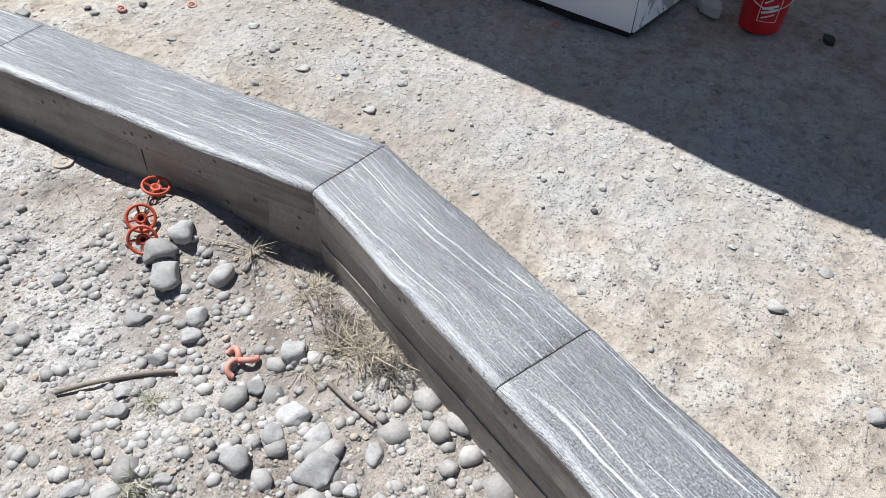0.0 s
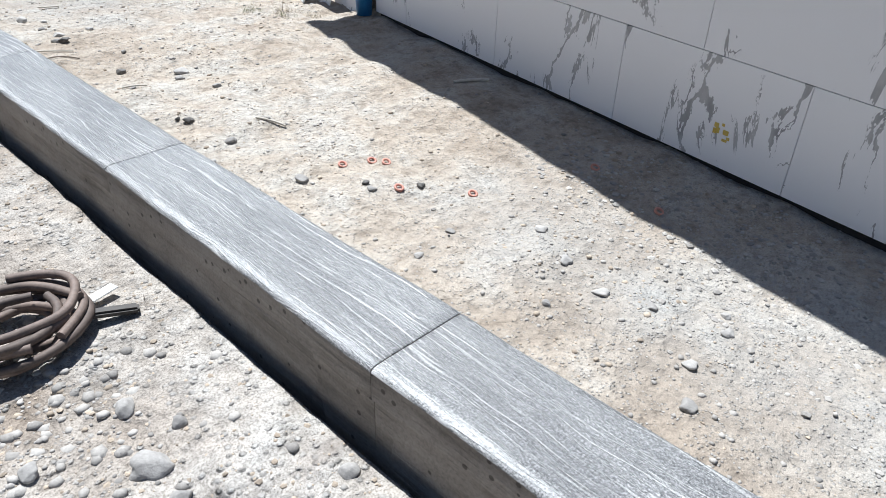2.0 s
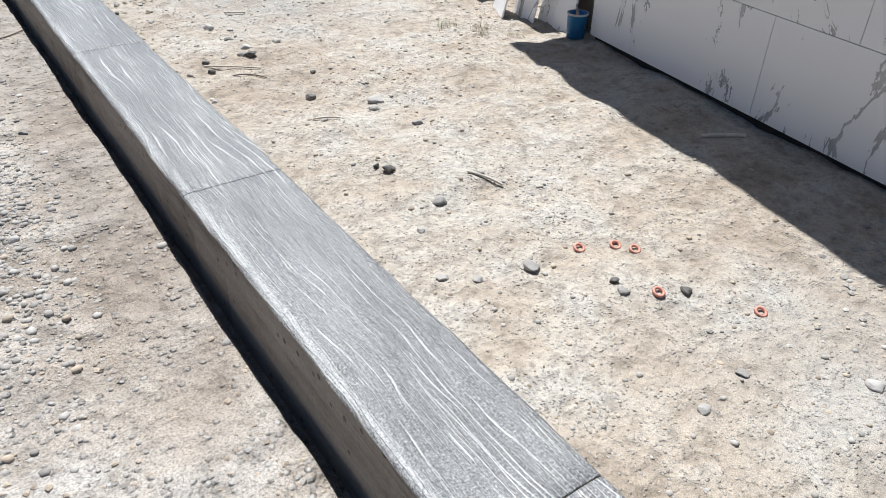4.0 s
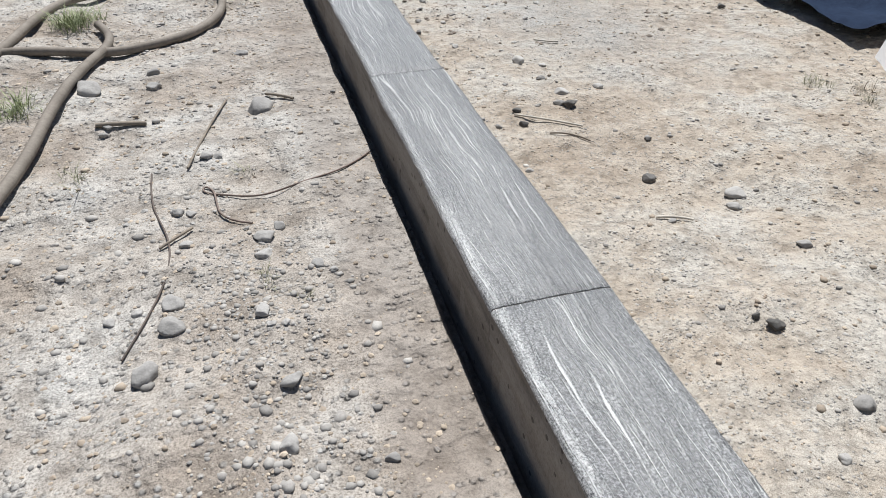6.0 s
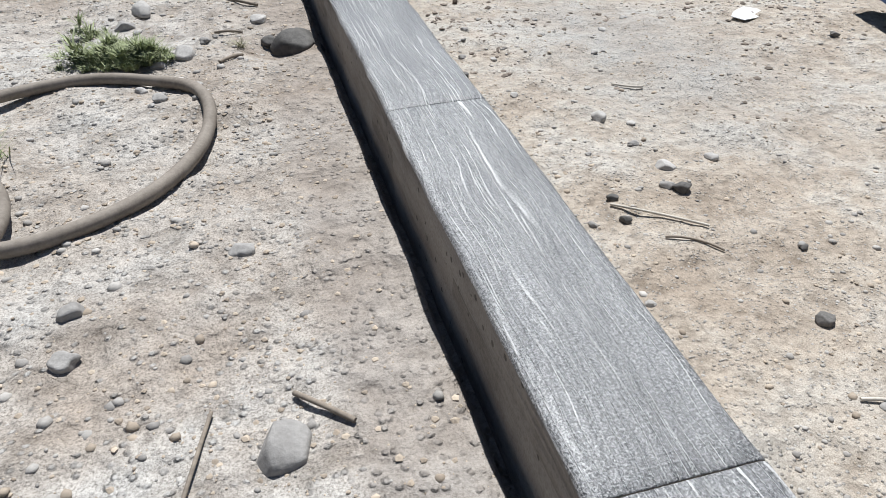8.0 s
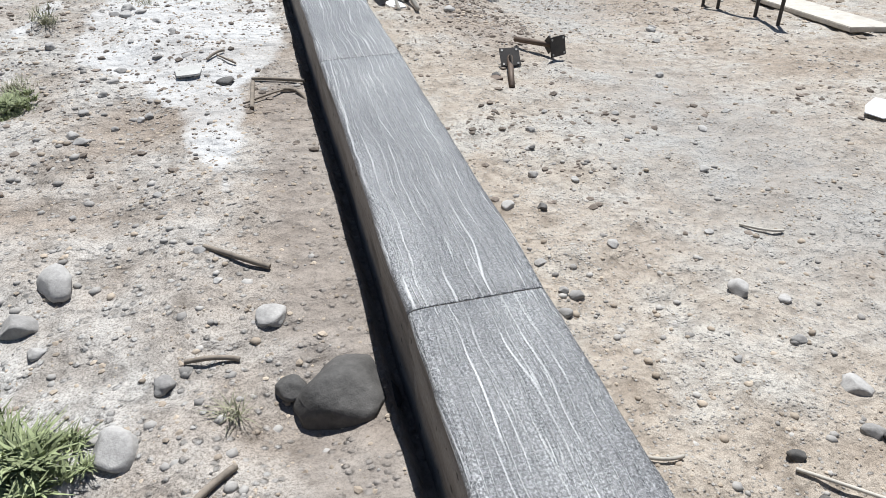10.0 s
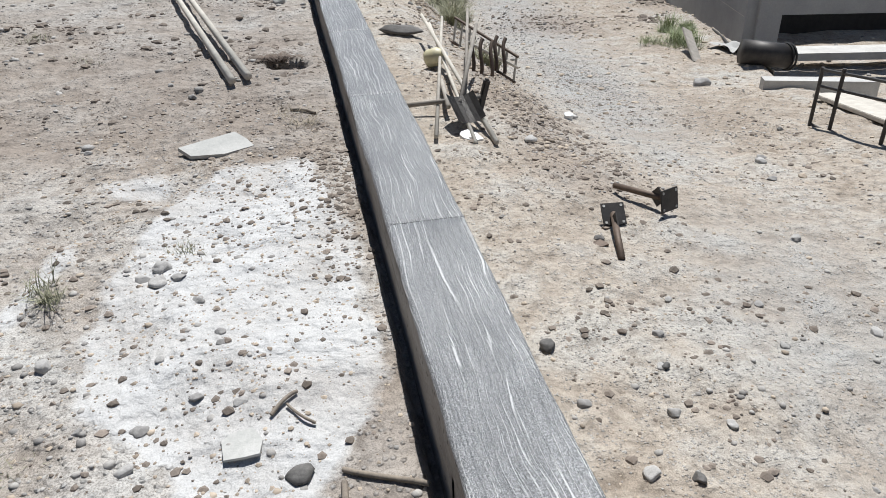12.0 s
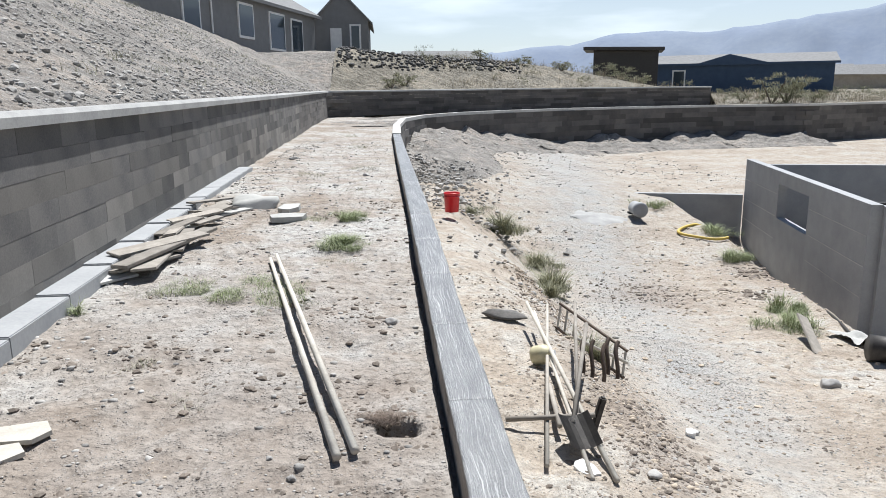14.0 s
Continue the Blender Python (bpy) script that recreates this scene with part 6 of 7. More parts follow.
# yellow spray mark and a dark vent on the cladding
nrm = Vector((-house_dir.y, house_dir.x))
for k in range(9):
    p = cA + house_dir * (1.62 + rng.uniform(-0.05, 0.05)) + nrm * 0.0145
    ob = from_bm("spray_mark", box_bm(0.002, 0.035 * rng.uniform(0.4, 1), 0.03 * rng.uniform(0.4, 1), Matrix.Translation((*p, -0.72 + rng.uniform(-0.05, 0.05))) @ Matrix.Rotation(math.atan2(-house_dir.x, house_dir.y), 4, "Z")), YELLOW)
    ob.parent = clad
p = cA + house_dir * 0.17 + nrm * 0.016
vent = from_bm("vent", lathe_bm([(0.0, 0.012), (0.02, 0.012), (0.027, 0.004), (0.028, 0.0), (0.0, 0.0)], 9), BLACK)
vent.matrix_world = Matrix.Translation((*p, -0.24)) @ (Vector((nrm.x, nrm.y, 0))).to_track_quat("Z", "Y").to_matrix().to_4x4()
vent.parent = clad

can = tagged(new("paint_can"), "blue plastic paint pail with torn label", "paint pail")
part("pail", lathe_bm([(0.0, 0.003), (0.1, 0.0), (0.112, 0.25), (0.117, 0.252), (0.117, 0.268), (0.108, 0.27), (0.098, 0.02), (0.0, 0.015)], 32), BLUE, can, smooth=True)
part("rim", lathe_bm([(0.112, 0.25), (0.12, 0.252), (0.12, 0.272), (0.112, 0.274), (0.108, 0.26)], 32), SLATE, can, "pale plastic rim", True)
part("stick", box_bm(0.3, 0.035, 0.012, Matrix.Translation((-0.02, 0, 0.285)) @ Matrix.Rotation(0.3, 4, "Z") @ Matrix.Rotation(0.08, 4, "Y"), 0.003), GREY_WOOD, can, "wooden stir stick laid across")
can.matrix_world = Matrix.Translation((4.66, 6.24, float(yard_z(4.66, 6.24)) + 0.004)) @ Matrix.Rotation(0.5, 4, "Z") @ Matrix.Scale(0.7, 4)
post = tagged(from_bm("corner_post", box_bm(0.25, 0.6, 2.8, Matrix.Translation((5.05, 6.65, 0.4)), 0.01), TAN), "tan rendered wall end beside the cladding", "wall", kind="structure")
for k, (x, y, w, h, turn, lean) in enumerate(((4.72, 6.47, 0.3, 1.3, 0.28, 0.16), (4.78, 6.68, 0.32, 1.2, 0.12, 0.22), (4.72, 6.95, 0.4, 1.25, 0.3, 0.2), (4.66, 7.22, 0.35, 1.2, 0.45, 0.24))):
    ob = from_bm("leaning_panel", box_bm(0.015, w, h, Matrix.Translation((0, 0, h / 2)), 0.002), MARBLE)
    ob.matrix_world = Matrix.Translation((x, y, float(yard_z(x, y)) - 0.01)) @ Matrix.Rotation(-turn, 4, "Z") @ Matrix.Rotation(lean, 4, "Y")
    tagged(ob, "offcut of white marble-look panel leaning on the wall", "panel", "leaning panels")
tarp_x, tarp_y = np.meshgrid(np.linspace(4.75, 6.6, 30), np.linspace(7.6, 9.0, 24))
tarp_z = -0.86 + 0.12 * rough_ground(tarp_x, tarp_y, 0.5, 71)
tagged(grid_object("tarpaulin", tarp_x, tarp_y, np.maximum(tarp_z, yard_z(tarp_x, tarp_y) + 0.01), TARP), "dark blue tarpaulin heaped on the ground", "tarpaulin")
slab("paper_sheet", 4.1, 9.25, float(yard_z(4.1, 9.25)) + 0.012, (0.3, 0.2, 0.004), 0.5, 0.03, WHITE_PAINT, "white sheet lying flat on the yard", "sheet", 81)


# ---- steel post bases ----
def post_base(at, plate_turn, plate_tilt, tail, label):
    b = tagged(new("post_base"), label, "post base", "steel post bases")
    m = Matrix.Translation(at) @ Matrix.Rotation(plate_turn, 4, "Z") @ Matrix.Rotation(plate_tilt, 4, "X")
    pl = part("plate", box_bm(0.135, 0.135, 0.009, m, 0.002), BLACK_STEEL, b)
    part("pipe", rod_bm(at, tail, 0.019, None, 16), STEEL, b, "rusted steel pipe", True)
    for sx_ in (-0.05, 0.05):
        for sy_ in (-0.05, 0.05):
            bolt = part("bolt_hole", lathe_bm([(0.0, 0.0), (0.008, 0.0), (0.008, 0.002), (0.0, 0.002)], 10), SLATE, pl)
            bolt.matrix_world = m @ Matrix.Translation((sx_, sy_, 0.005))
            bolt.parent = pl
    mid = Vector(at).lerp(Vector(tail), 0.2)
    part("gusset", box_bm(0.008, 0.09, 0.09, Matrix.Translation(mid) @ Matrix.Rotation(plate_turn, 4, "Z") @ Matrix.Rotation(0.7, 4, "X")), BLACK_STEEL, b)
    return b


zb_ = float(yard_z(2.6, 10.6))
post_base((2.66, 10.66, zb_ + 0.085), 0.35, 1.35, (2.48, 11.02, zb_ + 0.035), "rusty steel post base tipped on its side")
post_base((2.3, 10.62, zb_ + 0.06), -0.1, 0.75, (2.17, 10.2, zb_ + 0.026), "rusty steel post base lying with its pipe forward")
slab("clod", 2.12, 10.38, zb_ - 0.01, (0.09, 0.06, 0.04), 0.4, 0.1, STEEL, "dark lump of rusted iron in the soil", "clod", 91)

# ---- heap of poles, shovel and ladder ----
zp = -1.0


def pole(a, b, r1, label, material=PALE_WOOD, r2=None):
    ob = from_bm("wooden_pole", rod_bm(a, b, r1 * 0.8, (r2 or r1) * 0.7, 10), material, True)
    return tagged(ob, label, "pole", "poles in the heap")


pole((1.545, 12.0, zp + 0.03), (2.22, 15.05, zp + 0.16), 0.02, "straight pale pole lying across the heap")
pole((1.93, 11.78, zp + 0.03), (1.98, 14.95, zp + 0.22), 0.024, "thick bleached pole lying on the heap")
pole((1.79, 11.82, zp + 0.025), (2.05, 14.9, zp + 0.14), 0.02, "bleached pole lying under the others")
pole((1.9, 12.6, zp + 0.08), (2.42, 14.7, zp + 0.3), 0.02, "grey pole slanting over the heap", GREY_WOOD)
pole((1.72, 12.4, zp + 0.1), (1.83, 13.2, zp + 0.06), 0.025, "short grey stake in the heap", GREY_WOOD)
shovel = tagged(new("shovel"), "old square-bladed shovel with a dark steel blade", "shovel")
part("handle", rod_bm((1.8, 12.35, zp + 0.14), (2.3, 13.85, zp + 0.34), 0.017, None, 10), GREY_WOOD, shovel, smooth=True)
bm = bmesh.new()
for i in range(7):
    u = i / 6 - 0.5
    for v, dz in ((0, 0.0), (0.28, 0.0)):
        bm.verts.new((u * 0.22, -v, 0.05 * (abs(u) * 2) ** 2 + dz))
bm.verts.ensure_lookup_table()
for i in range(6):
    bm.faces.new((bm.verts[2 * i], bm.verts[2 * i + 1], bm.verts[2 * i + 3], bm.verts[2 * i + 2]))
bmesh.ops.solidify(bm, geom=bm.faces[:], thickness=0.006)
for v in bm.verts:
    v.co = Matrix.Translation((1.8, 12.4, zp + 0.17)) @ Matrix.Rotation(0.15, 4, "Z") @ Matrix.Rotation(0.45, 4, "X") @ v.co
part("blade", bm, BLACK_STEEL, shovel, "dark rusted blade")
pick = tagged(new("pickaxe"), "long iron bar with a flat head across the heap", "pickaxe")
part("handle", rod_bm((1.38, 12.62, zp + 0.06), (2.0, 12.5, zp + 0.12), 0.019, None, 10), GREY_WOOD, pick, smooth=True)
part("head", box_bm(0.05, 0.05, 0.26, Matrix.Translation((2.02, 12.5, zp + 0.13)) @ Matrix.Rotation(0.25, 4, "Y"), 0.012), BLACK_STEEL, pick, "dark steel head")
ladder = tagged(new("ladder"), "short rusty steel ladder lying tipped in weeds", "ladder")
lc, ld = Vector((2.38, 15.3, float(yard_z(2.38, 15.3)) + 0.02)), Vector((2.86, 14.42, float(yard_z(2.86, 14.42)) + 0.03))
la, lb = lc + Vector((0.06, 0.1, 0.24)), ld + Vector((0.06, 0.1, 0.24))
part("rail", rod_bm(la, lb, 0.016, None, 8), STEEL, ladder)
part("rail", rod_bm(lc, ld, 0.016, None, 8), STEEL, ladder)
for k in (0.02, 0.13, 0.26, 0.72, 0.84, 0.98):
    part("rung", rod_bm(la.lerp(lb, k), lc.lerp(ld, k), 0.013, None, 8), PALE_WOOD, ladder)
pole((2.28, 14.1, float(yard_z(2.28, 14.1)) + 0.2), (2.9, 14.45, float(yard_z(2.9, 14.45)) + 0.2), 0.02, "pale batten lying against the ladder")
for k, (x, y) in enumerate(((2.25, 13.45), (2.32, 13.35), (2.2, 13.55), (2.4, 13.5), (2.45, 13.4))):
    tagged(tube_object("root", [(x, y, zp), (x + 0.03, y + 0.04, zp + 0.12), (x - 0.02, y + 0.1, zp + 0.2), (x + 0.05, y + 0.16, zp + 0.27)], 0.018, STEEL), "dark dead root standing in the soil ridge", "root", "dead roots")
log_ob = stone(1.79, 15.15, zp, 0.3, 521, DARK_ROCK, "log", "dark log lying on the yard", 0.4, 3, 0.25, turn=-0.5)
log_ob.scale = (1.5, 0.6, 1.0)
tagged(log_ob, category="log", group="logs")
jug = tagged(new("jug"), "yellowish plastic jug lying by the poles", "jug")
part("body", lathe_bm([(0.0, 0.0), (0.075, 0.0), (0.085, 0.02), (0.085, 0.12), (0.05, 0.17), (0.02, 0.19), (0.0, 0.19)], 20), CREAM, jug, smooth=True)
part("cap", lathe_bm([(0.0, 0.21), (0.022, 0.21), (0.022, 0.186), (0.0, 0.186)], 14), WHITE_PAINT, jug, "white cap")
jug.matrix_world = Matrix.Translation((1.83, 13.85, zp + 0.06)) @ Matrix.Rotation(1.0, 4, "Z") @ Matrix.Rotation(1.25, 4, "X")
slab("rag", 1.78, 11.95, zp + 0.006, (0.14, 0.2, 0.03), 0.3, 0.05, WHITE_PAINT, "torn white scrap under the poles", "rag", 95)
slab("rag", 2.9, 12.95, float(yard_z(2.9, 12.95)) + 0.0, (0.09, 0.07, 0.05), 0.3, 0.2, WHITE_PAINT, "crumpled white paper on the track", "rag", 96)

# ---- dip edge: board, pipe, hose, drum, trestle ----
board_m = Matrix.Translation((6.1, 16.55, float(yard_z(6.1, 16.55)) + 0.12)) @ Matrix.Rotation(-0.33, 4, "Z") @ Matrix.Rotation(0.16, 4, "X")
tagged(from_bm("board", box_bm(0.16, 1.15, 0.03, board_m @ Matrix.Rotation(0.5, 4, "Y"), 0.004), GREY_WOOD), "weathered board sticking out of the weeds", "board")
pvc = tagged(new("pipe_stub"), "grey plastic pipe stub with a dark capped mouth", "pipe")
px_, py_ = 6.9, 26.0
pz = float(yard_z(px_, py_))
part("sleeve", lathe_bm([(0.0, 0.0), (0.16, 0.0), (0.16, 0.34), (0.19, 0.36), (0.19, 0.5), (0.14, 0.52), (0.0, 0.5)], 24), FORM, pvc, smooth=True)
part("mouth", lathe_bm([(0.0, 0.06), (0.12, 0.06), (0.13, 0.0), (0.1, -0.01), (0.0, 0.0)], 24), BLACK, pvc)
pvc.children[1].matrix_world = Matrix.Translation((0, -0.15, 0.2)) @ Matrix.Rotation(radians(90), 4, "X")
pvc.matrix_world = Matrix.Translation((px_, py_, pz - 0.02))
mu, mv = np.meshgrid(np.linspace(0, 2 * math.pi, 40), np.linspace(0.02, 1, 8))
mr = mv * (0.85 + 0.12 * np.sin(mu * 3 + 1) + 0.06 * np.sin(mu * 7))
mox, moy = 5.9 + 0.85 * mr * np.cos(mu), 25.5 + 0.6 * mr * np.sin(mu)
tagged(grid_object("mortar_spill", mox, moy, yard_z(mox, moy) + 0.035 * (1 - mv ** 3) - 0.012 * mv ** 3, CAPSTONE), "pale spill of dried mortar on the track", "mortar")
yh = [(9.2, 26.0), (8.6, 25.4), (8.0, 25.0), (7.55, 24.6), (7.45, 24.25), (7.8, 23.9), (8.2, 23.75), (8.5, 23.9)]
tagged(tube_object("hose", [(x, y, float(yard_z(x, y)) + 0.05) for x, y in yh], 0.035, YELLOW), "yellow hose looped on the edge of the dip", "hose")
tagged(tube_object("hose", [(x, y, float(yard_z(x, y)) + 0.03) for x, y in ((8.9, 22.6), (8.4, 20.8), (7.9, 19.4), (7.4, 18.0), (6.9, 16.9))], 0.02, BLACK_STEEL), "thin black hose running down the dip", "hose")
dz = float(yard_z(6.55, 15.55))
roll_a, roll_b = Vector((6.35, 15.75, dz + 0.15)), Vector((6.95, 15.55, dz + 0.08))
drum = tagged(new("drum_roll"), "black plastic roll with loose wrapping in the dip", "roll")
part("roll", rod_bm(roll_a, roll_b, 0.16, None, 24), BLACK_STEEL, drum, smooth=True)
for k in (0.9, 0.96):
    c0 = roll_a.lerp(roll_b, k)
    ring_ = tube_object("strap", [(c0.x + 0.0 * a, c0.y + 0.168 * math.cos(a), c0.z + 0.168 * math.sin(a)) for a in np.linspace(0, 2 * math.pi, 20)], 0.014, BLACK)
    ring_.parent = drum
fx, fy = np.meshgrid(np.linspace(6.6, 8.6, 40), np.linspace(15.8, 17.0, 26))
tagged(grid_object("plastic_sheet", fx, fy, yard_z(fx, fy) + 0.09 + 0.22 * rough_ground(fx, fy, 0.4, 77), SLATE), "crumpled grey plastic sheet in the dip", "sheet")
tagged(from_bm("concrete_beam", plan_box((5.75, 14.35), (6.9, 13.95), 0.16, -1.8, -1.62), COPING), "pale concrete beam lying at the edge of the dip", "beam")
plank_a, plank_b = Vector((5.75, 13.25, float(yard_z(5.75, 13.25)) + 0.05)), Vector((5.3, 10.9, float(yard_z(5.3, 10.9)) + 0.05))
for k, off in enumerate((0.0, 0.24)):
    d = (plank_b - plank_a).normalized()
    mid = (plank_a + plank_b) / 2 + Vector((off, 0.1 * off, -0.03 * k))
    ob = from_bm("plank", box_bm(0.2, (plank_b - plank_a).length + 0.3, 0.04, None, 0.006), PALE_WOOD)
    ob.matrix_world = Matrix.Translation(mid) @ Matrix.Rotation(math.atan2(-d.x, d.y), 4, "Z") @ Matrix.Rotation(math.asin(d.z), 4, "X")
    tagged(ob, "long pale scaffold plank bridging the dip", "plank", "planks")
frame_ = tagged(new("trestle"), "dark steel trestle frame standing over the planks", "trestle")
t0, t1 = Vector((4.98, 12.5, 0)), Vector((4.94, 11.32, 0))
for p0 in (t0, t0.lerp(t1, 0.22), t0.lerp(t1, 0.72), t1):
    g = float(yard_z(p0.x, p0.y))
    part("leg", rod_bm((p0.x, p0.y, g - 0.03), (p0.x, p0.y, g + 0.52), 0.016, None, 8), BLACK_STEEL, frame_)
g0, g1 = float(yard_z(t0.x, t0.y)) + 0.5, float(yard_z(t1.x, t1.y)) + 0.5
for up in (0.0, -0.14):
    part("rail", rod_bm((t0.x, t0.y, g0 + up), (t1.x, t1.y, g1 + up), 0.013, None, 8), BLACK_STEEL, frame_)
part("foot_bar", rod_bm((t0.x, t0.y, g0 - 0.48), (t0.lerp(t1, 0.22).x, t0.lerp(t1, 0.22).y, g0 - 0.47), 0.012, None, 8), BLACK_STEEL, frame_)


# ---- far houses and hills ----
def window_on(parent, origin, along_, out, u, z0, w, h):
    win = part("window", plan_box((0, 0), (0, w), 0.1, z0, z0 + h), TRIM, parent, "white framed window")
    win.matrix_world = Matrix.Translation((*(origin + along_ * u + out * 0.03), 0)) @ Matrix.Rotation(math.atan2(-along_.x, along_.y), 4, "Z")
    side = -0.05 if out.dot(Vector((along_.y, -along_.x))) < 0 else 0.05
    part("pane", plan_box((side, 0.14), (side, w - 0.14), 0.03, z0 + 0.14, z0 + h - 0.14), GLASS, win, "dark window pane")
    return win


def gable(name, a, along_, length, out, depth, z0, wall_h, rise_, wall_mat, roof_mat, label, over=0.4):
    """A plain house: front runs from a, depth goes back; ridge along the front."""
    h = tagged(new(name), label, "house")
    bk = -out
    bm = bmesh.new()
    ring = [a, a + along_ * length, a + along_ * length + bk * depth, a + bk * depth]
    lo = [bm.verts.new((*p, z0)) for p in ring]
    hi = [bm.verts.new((*p, z0 + wall_h)) for p in ring]
    for i in range(4):
        bm.faces.new((lo[i], lo[(i + 1) % 4], hi[(i + 1) % 4], hi[i]))
    r0, r1 = bm.verts.new((*(a + bk * depth / 2), z0 + wall_h + rise_)), bm.verts.new((*(a + along_ * length + bk * depth / 2), z0 + wall_h + rise_))
    bm.faces.new((hi[0], hi[3], r0)), bm.faces.new((hi[1], hi[2], r1))
    part("wall", bm, wall_mat, h)
    bm = bmesh.new()
    drop = rise_ * over / (depth / 2)
    for t in (0.0, 0.16):
        e0, e1 = a - along_ * over + out * over, a + along_ * (length + over) + out * over
        e2, e3 = a + along_ * (length + over) + bk * (depth + over), a - along_ * over + bk * (depth + over)
        q0, q1 = a - along_ * over + bk * depth / 2, a + along_ * (length + over) + bk * depth / 2
        zl, zt = z0 + wall_h - drop + t, z0 + wall_h + rise_ + t
        v = [bm.verts.new((*p, zz_)) for p, zz_ in ((e0, zl), (e1, zl), (q1, zt), (q0, zt), (e2, zl), (e3, zl))]
        bm.faces.new((v[0], v[1], v[2], v[3])), bm.faces.new((v[3], v[2], v[4], v[5]))
        if t == 0.0:
            keep_v = v
        else:
            for i, j in ((0, 1), (1, 2), (2, 4), (4, 5), (5, 3), (3, 0)):
                bm.faces.new((keep_v[i], keep_v[j], v[j], v[i]))
    part("roof", bm, roof_mat, h)
    part("fascia", plan_box(a - along_ * over + out * (over + 0.03), a + along_ * (length + over) + out * (over + 0.03), 0.05, z0 + wall_h - drop - 0.06, z0 + wall_h - drop + 0.14), wall_mat, h)
    return h


hz0 = 3.4
ha, hdir = Vector((-4.75, 67.6)), Vector((-0.245, -0.97)).normalized()
hout = Vector((0.97, -0.245)).normalized()
grey_house = gable("house", ha, hdir, 27, hout, 9, hz0, 3.75, 2.6, STUCCO, ROOFING, "grey sided house with a brown roof on the rise")
for u, z, w, h in ((2.9, 0.2, 2.3, 2.9), (6.4, 0.7, 2.7, 2.5), (11.6, 1.2, 2.2, 2.1), (18.5, 1.2, 1.9, 2.1)):
    window_on(grey_house, ha, hdir, hout, u, hz0 + z, w, h)
part("downspout", rod_bm((*(ha + hdir * 17.2 + hout * 0.06), hz0), (*(ha + hdir * 17.2 + hout * 0.06), hz0 + 3.7), 0.06, None, 8), TRIM, grey_house, "white downspout")
wa = Vector((-0.6, 69.0))
wing = gable("house", wa, Vector((0.0, 1.0)), 9, Vector((1.0, 0.0)), 4.3, hz0, 3.5, 2.2, STUCCO, ROOFING, "grey gabled wing with a white door", 0.3)
part("door", plan_box((-3.65, 68.96), (-2.75, 68.96), 0.12, hz0 + 0.3, hz0 + 2.9), TRIM, wing, "white door")
window_on(wing, Vector((-2.3, 69.0)), Vector((1.0, 0.0)), Vector((0.0, -1.0)), 0.2, hz0 + 1.2, 0.9, 2.0)

bh = Vector((28.6, 82.9))
bdir = Vector((0.895, -0.445)).normalized()
bout = Vector((-0.445, -0.895)).normalized()
blue_house = gable("house", bh, bdir, 16.4, bout, 8, 0.7, 2.95, 0.9, NAVY, ROOFING, "long low navy-blue house with a brown roof")
gb = bmesh.new()
gp = [bh + bdir * 3.4 + bout * 0.45, bh + bdir * 11.4 + bout * 0.45, bh + bdir * 7.0 + bout * 0.45]
gf = [gb.verts.new((*gp[0], 3.5)), gb.verts.new((*gp[1], 3.5)), gb.verts.new((*gp[2], 4.55))]
gk = [gb.verts.new((*(p - bout * 3), z)) for p, z in zip(gp, (3.5, 3.5, 4.55))]
gb.faces.new(gf), gb.faces.new(gk)
for i in range(3):
    gb.faces.new((gf[i], gf[(i + 1) % 3], gk[(i + 1) % 3], gk[i]))
part("gable_front", gb, NAVY, blue_house)
window_on(blue_house, bh, bdir, bout, 1.6, 1.2, 1.3, 1.9)
sa, sd = Vector((17.9, 71.6)), Vector((0.95, -0.31)).normalized()
shed = tagged(new("shed"), "dark timber shed with a flat overhanging roof", "shed")
so = Vector((-0.31, -0.95))
part("wall", box_bm(5.4, 4.0, 3.4, Matrix.Translation((*(sa + sd * 3.5 - so * 2.0), 2.9)) @ Matrix.Rotation(math.atan2(sd.y, sd.x), 4, "Z")), BLACK_STEEL, shed)
part("roof", box_bm(6.7, 5.4, 0.26, Matrix.Translation((*(sa + sd * 3.3 - so * 2.0), 4.65)) @ Matrix.Rotation(math.atan2(sd.y, sd.x), 4, "Z") @ Matrix.Rotation(0.02, 4, "Y")), BLACK_STEEL, shed)
for k, (x, y, ln, z) in enumerate(((64, 118, 9, 0.5), (74, 126, 10, 0.6), (86, 130, 12, 0.6), (56, 140, 10, 0.6))):
    h_ = gable("house", Vector((x, y)), Vector((0.98, -0.2)).normalized(), ln, Vector((-0.2, -0.98)).normalized(), 7, z, 2.6, 1.5, TAN, ROOFING, "small tan house far off below the hills")
    window_on(h_, Vector((x, y)), Vector((0.98, -0.2)).normalized(), Vector((-0.2, -0.98)).normalized(), 2.0, z + 0.8, 1.6, 1.3)
far_house = gable("house", Vector((3.6, 98.0)), Vector((0.99, 0.1)).normalized(), 9, Vector((0.1, -0.99)).normalized(), 7, 2.9, 1.6, 1.5, STUCCO, ROOFING, "low grey house half hidden behind the rise")


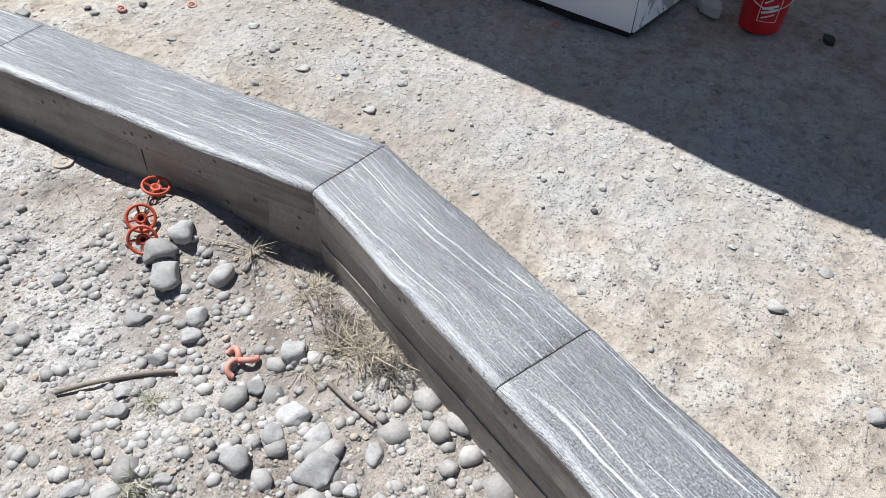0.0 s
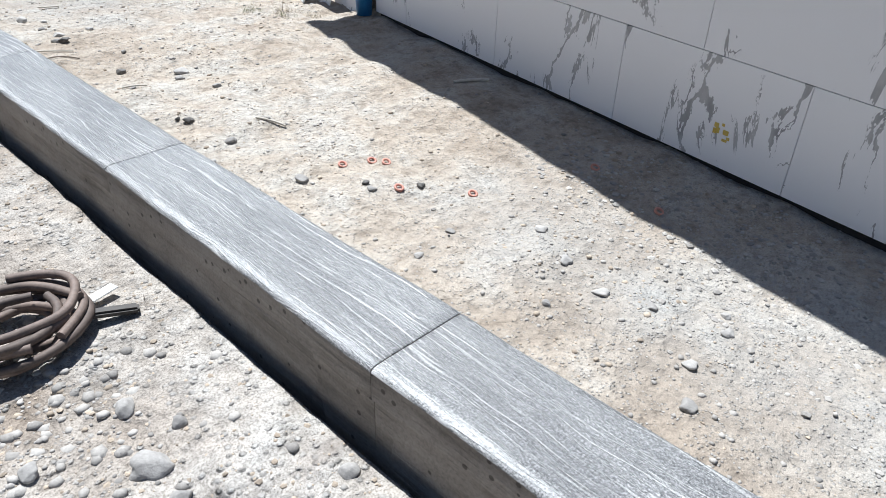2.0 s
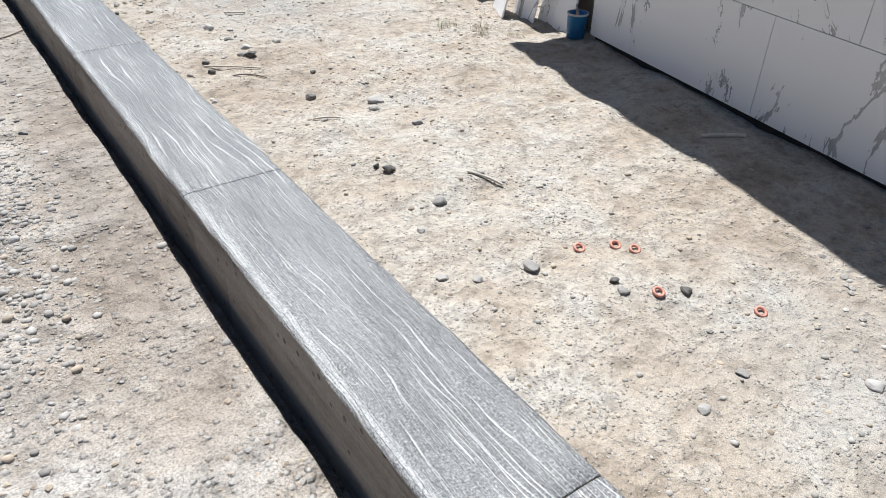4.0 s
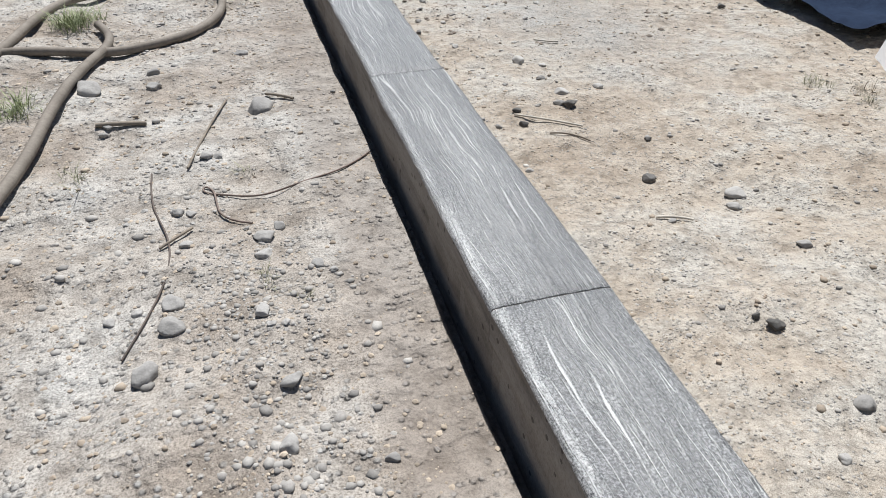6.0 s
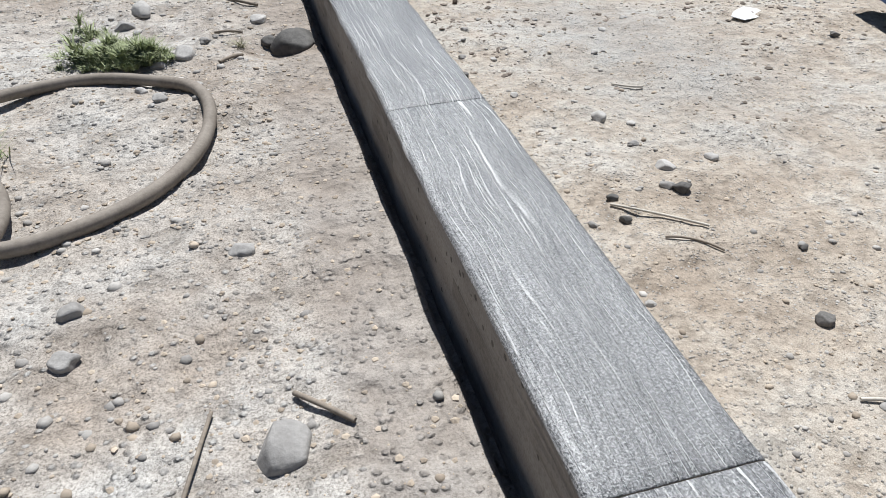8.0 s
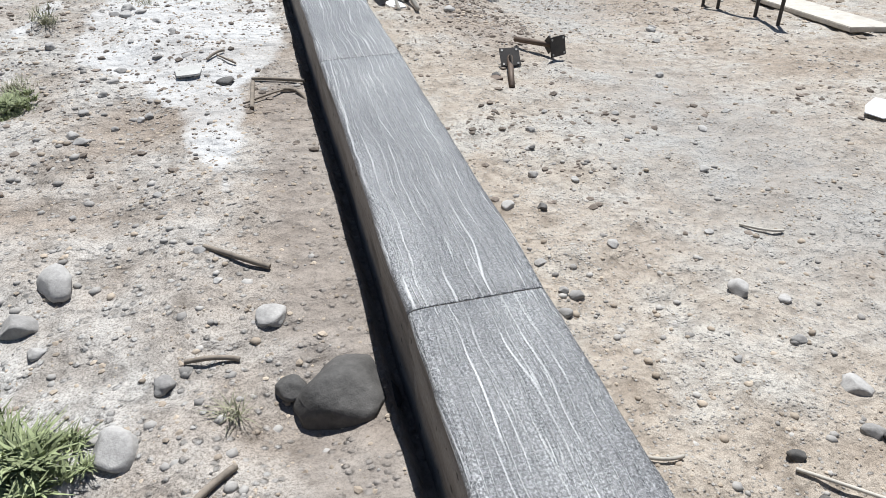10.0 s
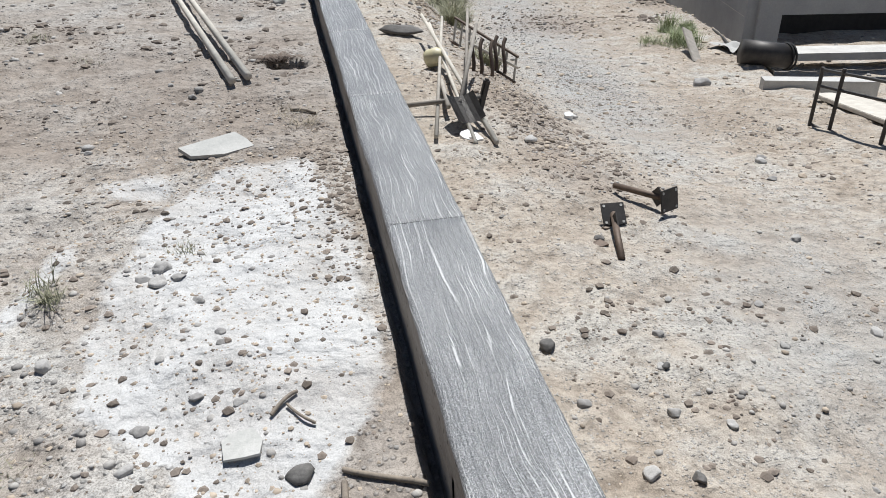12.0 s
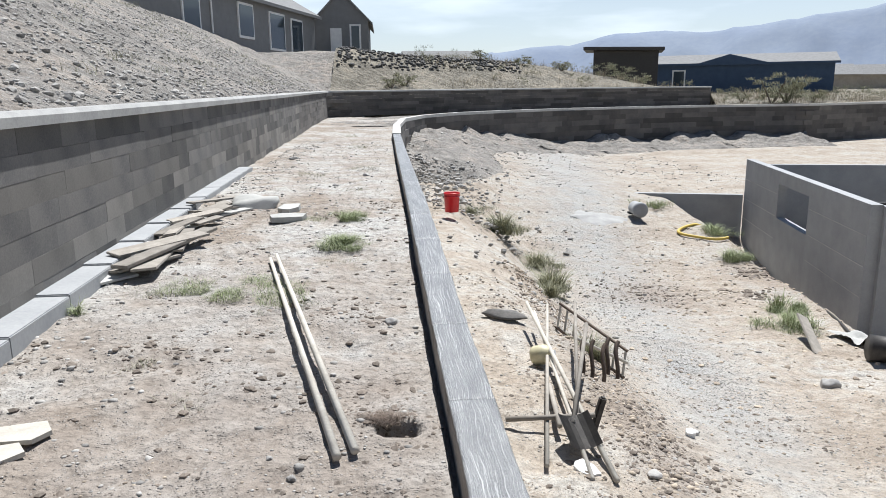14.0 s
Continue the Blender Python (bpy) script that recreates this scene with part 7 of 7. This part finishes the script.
def shrub(x, y, z, size, seed):
    s = tagged(new("shrub"), "grey-green sage shrub with dark woody stems", "shrub", "sage shrubs")
    r_ = random.Random(seed)
    bm = bmesh.new()
    tips = []
    for _ in range(9):
        a, l_ = r_.uniform(0, 6.28), size * r_.uniform(0.35, 0.75)
        tip = (x + l_ * 0.7 * math.cos(a), y + l_ * 0.7 * math.sin(a), z + l_)
        rod_bm((x, y, z - 0.1), tip, size * 0.025, size * 0.008, 5, bm)
        tips.append(tip)
    part("stem", bm, TWIG, s)
    cl = [(tx_ + r_.uniform(-0.25, 0.25) * size, ty_ + r_.uniform(-0.25, 0.25) * size, tz_ - r_.uniform(0.05, 0.4) * size, 0.13 * size, 0.11 * size, 34, 1.0) for tx_, ty_, tz_ in tips for _ in range(5)]
    leaf = blades("foliage", cl, SAGE, seed, True)
    leaf.parent = s


for k, (x, o, s) in enumerate(((25.2, 2.5, 2.2), (26.4, 2.8, 2.6), (24.0, 4.0, 1.2), (16.5, 9.0, 1.3), (13.0, 8.0, 1.2), (18.2, 10.0, 1.5), (10.0, 8.5, 1.0), (20.3, 12.0, 1.6), (7.0, 9.0, 1.1), (0.9, 3.0, 1.1), (1.7, 3.3, 0.9), (29.0, 3.0, 1.3))):
    shrub(x, float(back_line(x)) + o, float(back_z(np.array(x), np.array(o))), s, 400 + k)

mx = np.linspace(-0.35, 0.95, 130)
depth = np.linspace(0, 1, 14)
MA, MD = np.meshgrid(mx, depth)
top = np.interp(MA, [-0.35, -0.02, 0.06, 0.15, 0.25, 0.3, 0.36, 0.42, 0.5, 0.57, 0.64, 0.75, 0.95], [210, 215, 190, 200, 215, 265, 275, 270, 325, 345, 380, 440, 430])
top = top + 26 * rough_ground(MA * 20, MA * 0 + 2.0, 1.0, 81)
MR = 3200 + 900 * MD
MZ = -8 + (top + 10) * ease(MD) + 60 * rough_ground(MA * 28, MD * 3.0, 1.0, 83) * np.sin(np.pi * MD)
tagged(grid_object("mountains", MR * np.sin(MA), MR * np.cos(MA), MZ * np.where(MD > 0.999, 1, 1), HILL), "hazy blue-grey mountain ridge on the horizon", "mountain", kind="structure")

# ---- blocks of the upper wall, course by course ----
r = random.Random(12)
shapes = {}
for w in (0.42, 0.62, 0.9):
    for tone, material in enumerate((BLOCK, PALE_BLOCK)):
        proto = from_bm("block", box_bm(0.2, w - 0.0008, UP_H - 0.0008), material)
        shapes[w, tone] = proto.data
        bpy.data.objects.remove(proto)
for row in range(UP_ROWS):
    y = 7.5 - r.uniform(0, 0.4)
    while y < 29.4:
        w = r.choice((0.42, 0.62, 0.62, 0.9, 0.9))
        x0, x1 = [float(np.interp(q, [p[1] for p in UPPER[:6]], [p[0] for p in UPPER[:6]])) for q in (y, y + w)]
        ob = new("block", shapes[w, int(r.random() < (0.75, 0.6, 0.65, 0.3, 0.12, 0.08, 0.05)[row])])
        ob.matrix_world = Matrix.Translation(((x0 + x1) / 2 + r.uniform(-0.0012, 0.0012), y + w / 2, up_z(y) + (row + 0.5) * UP_H)) @ Matrix.Rotation(math.atan2(-(x1 - x0), w), 4, "Z")
        ob.parent = upper_wall
        y += w
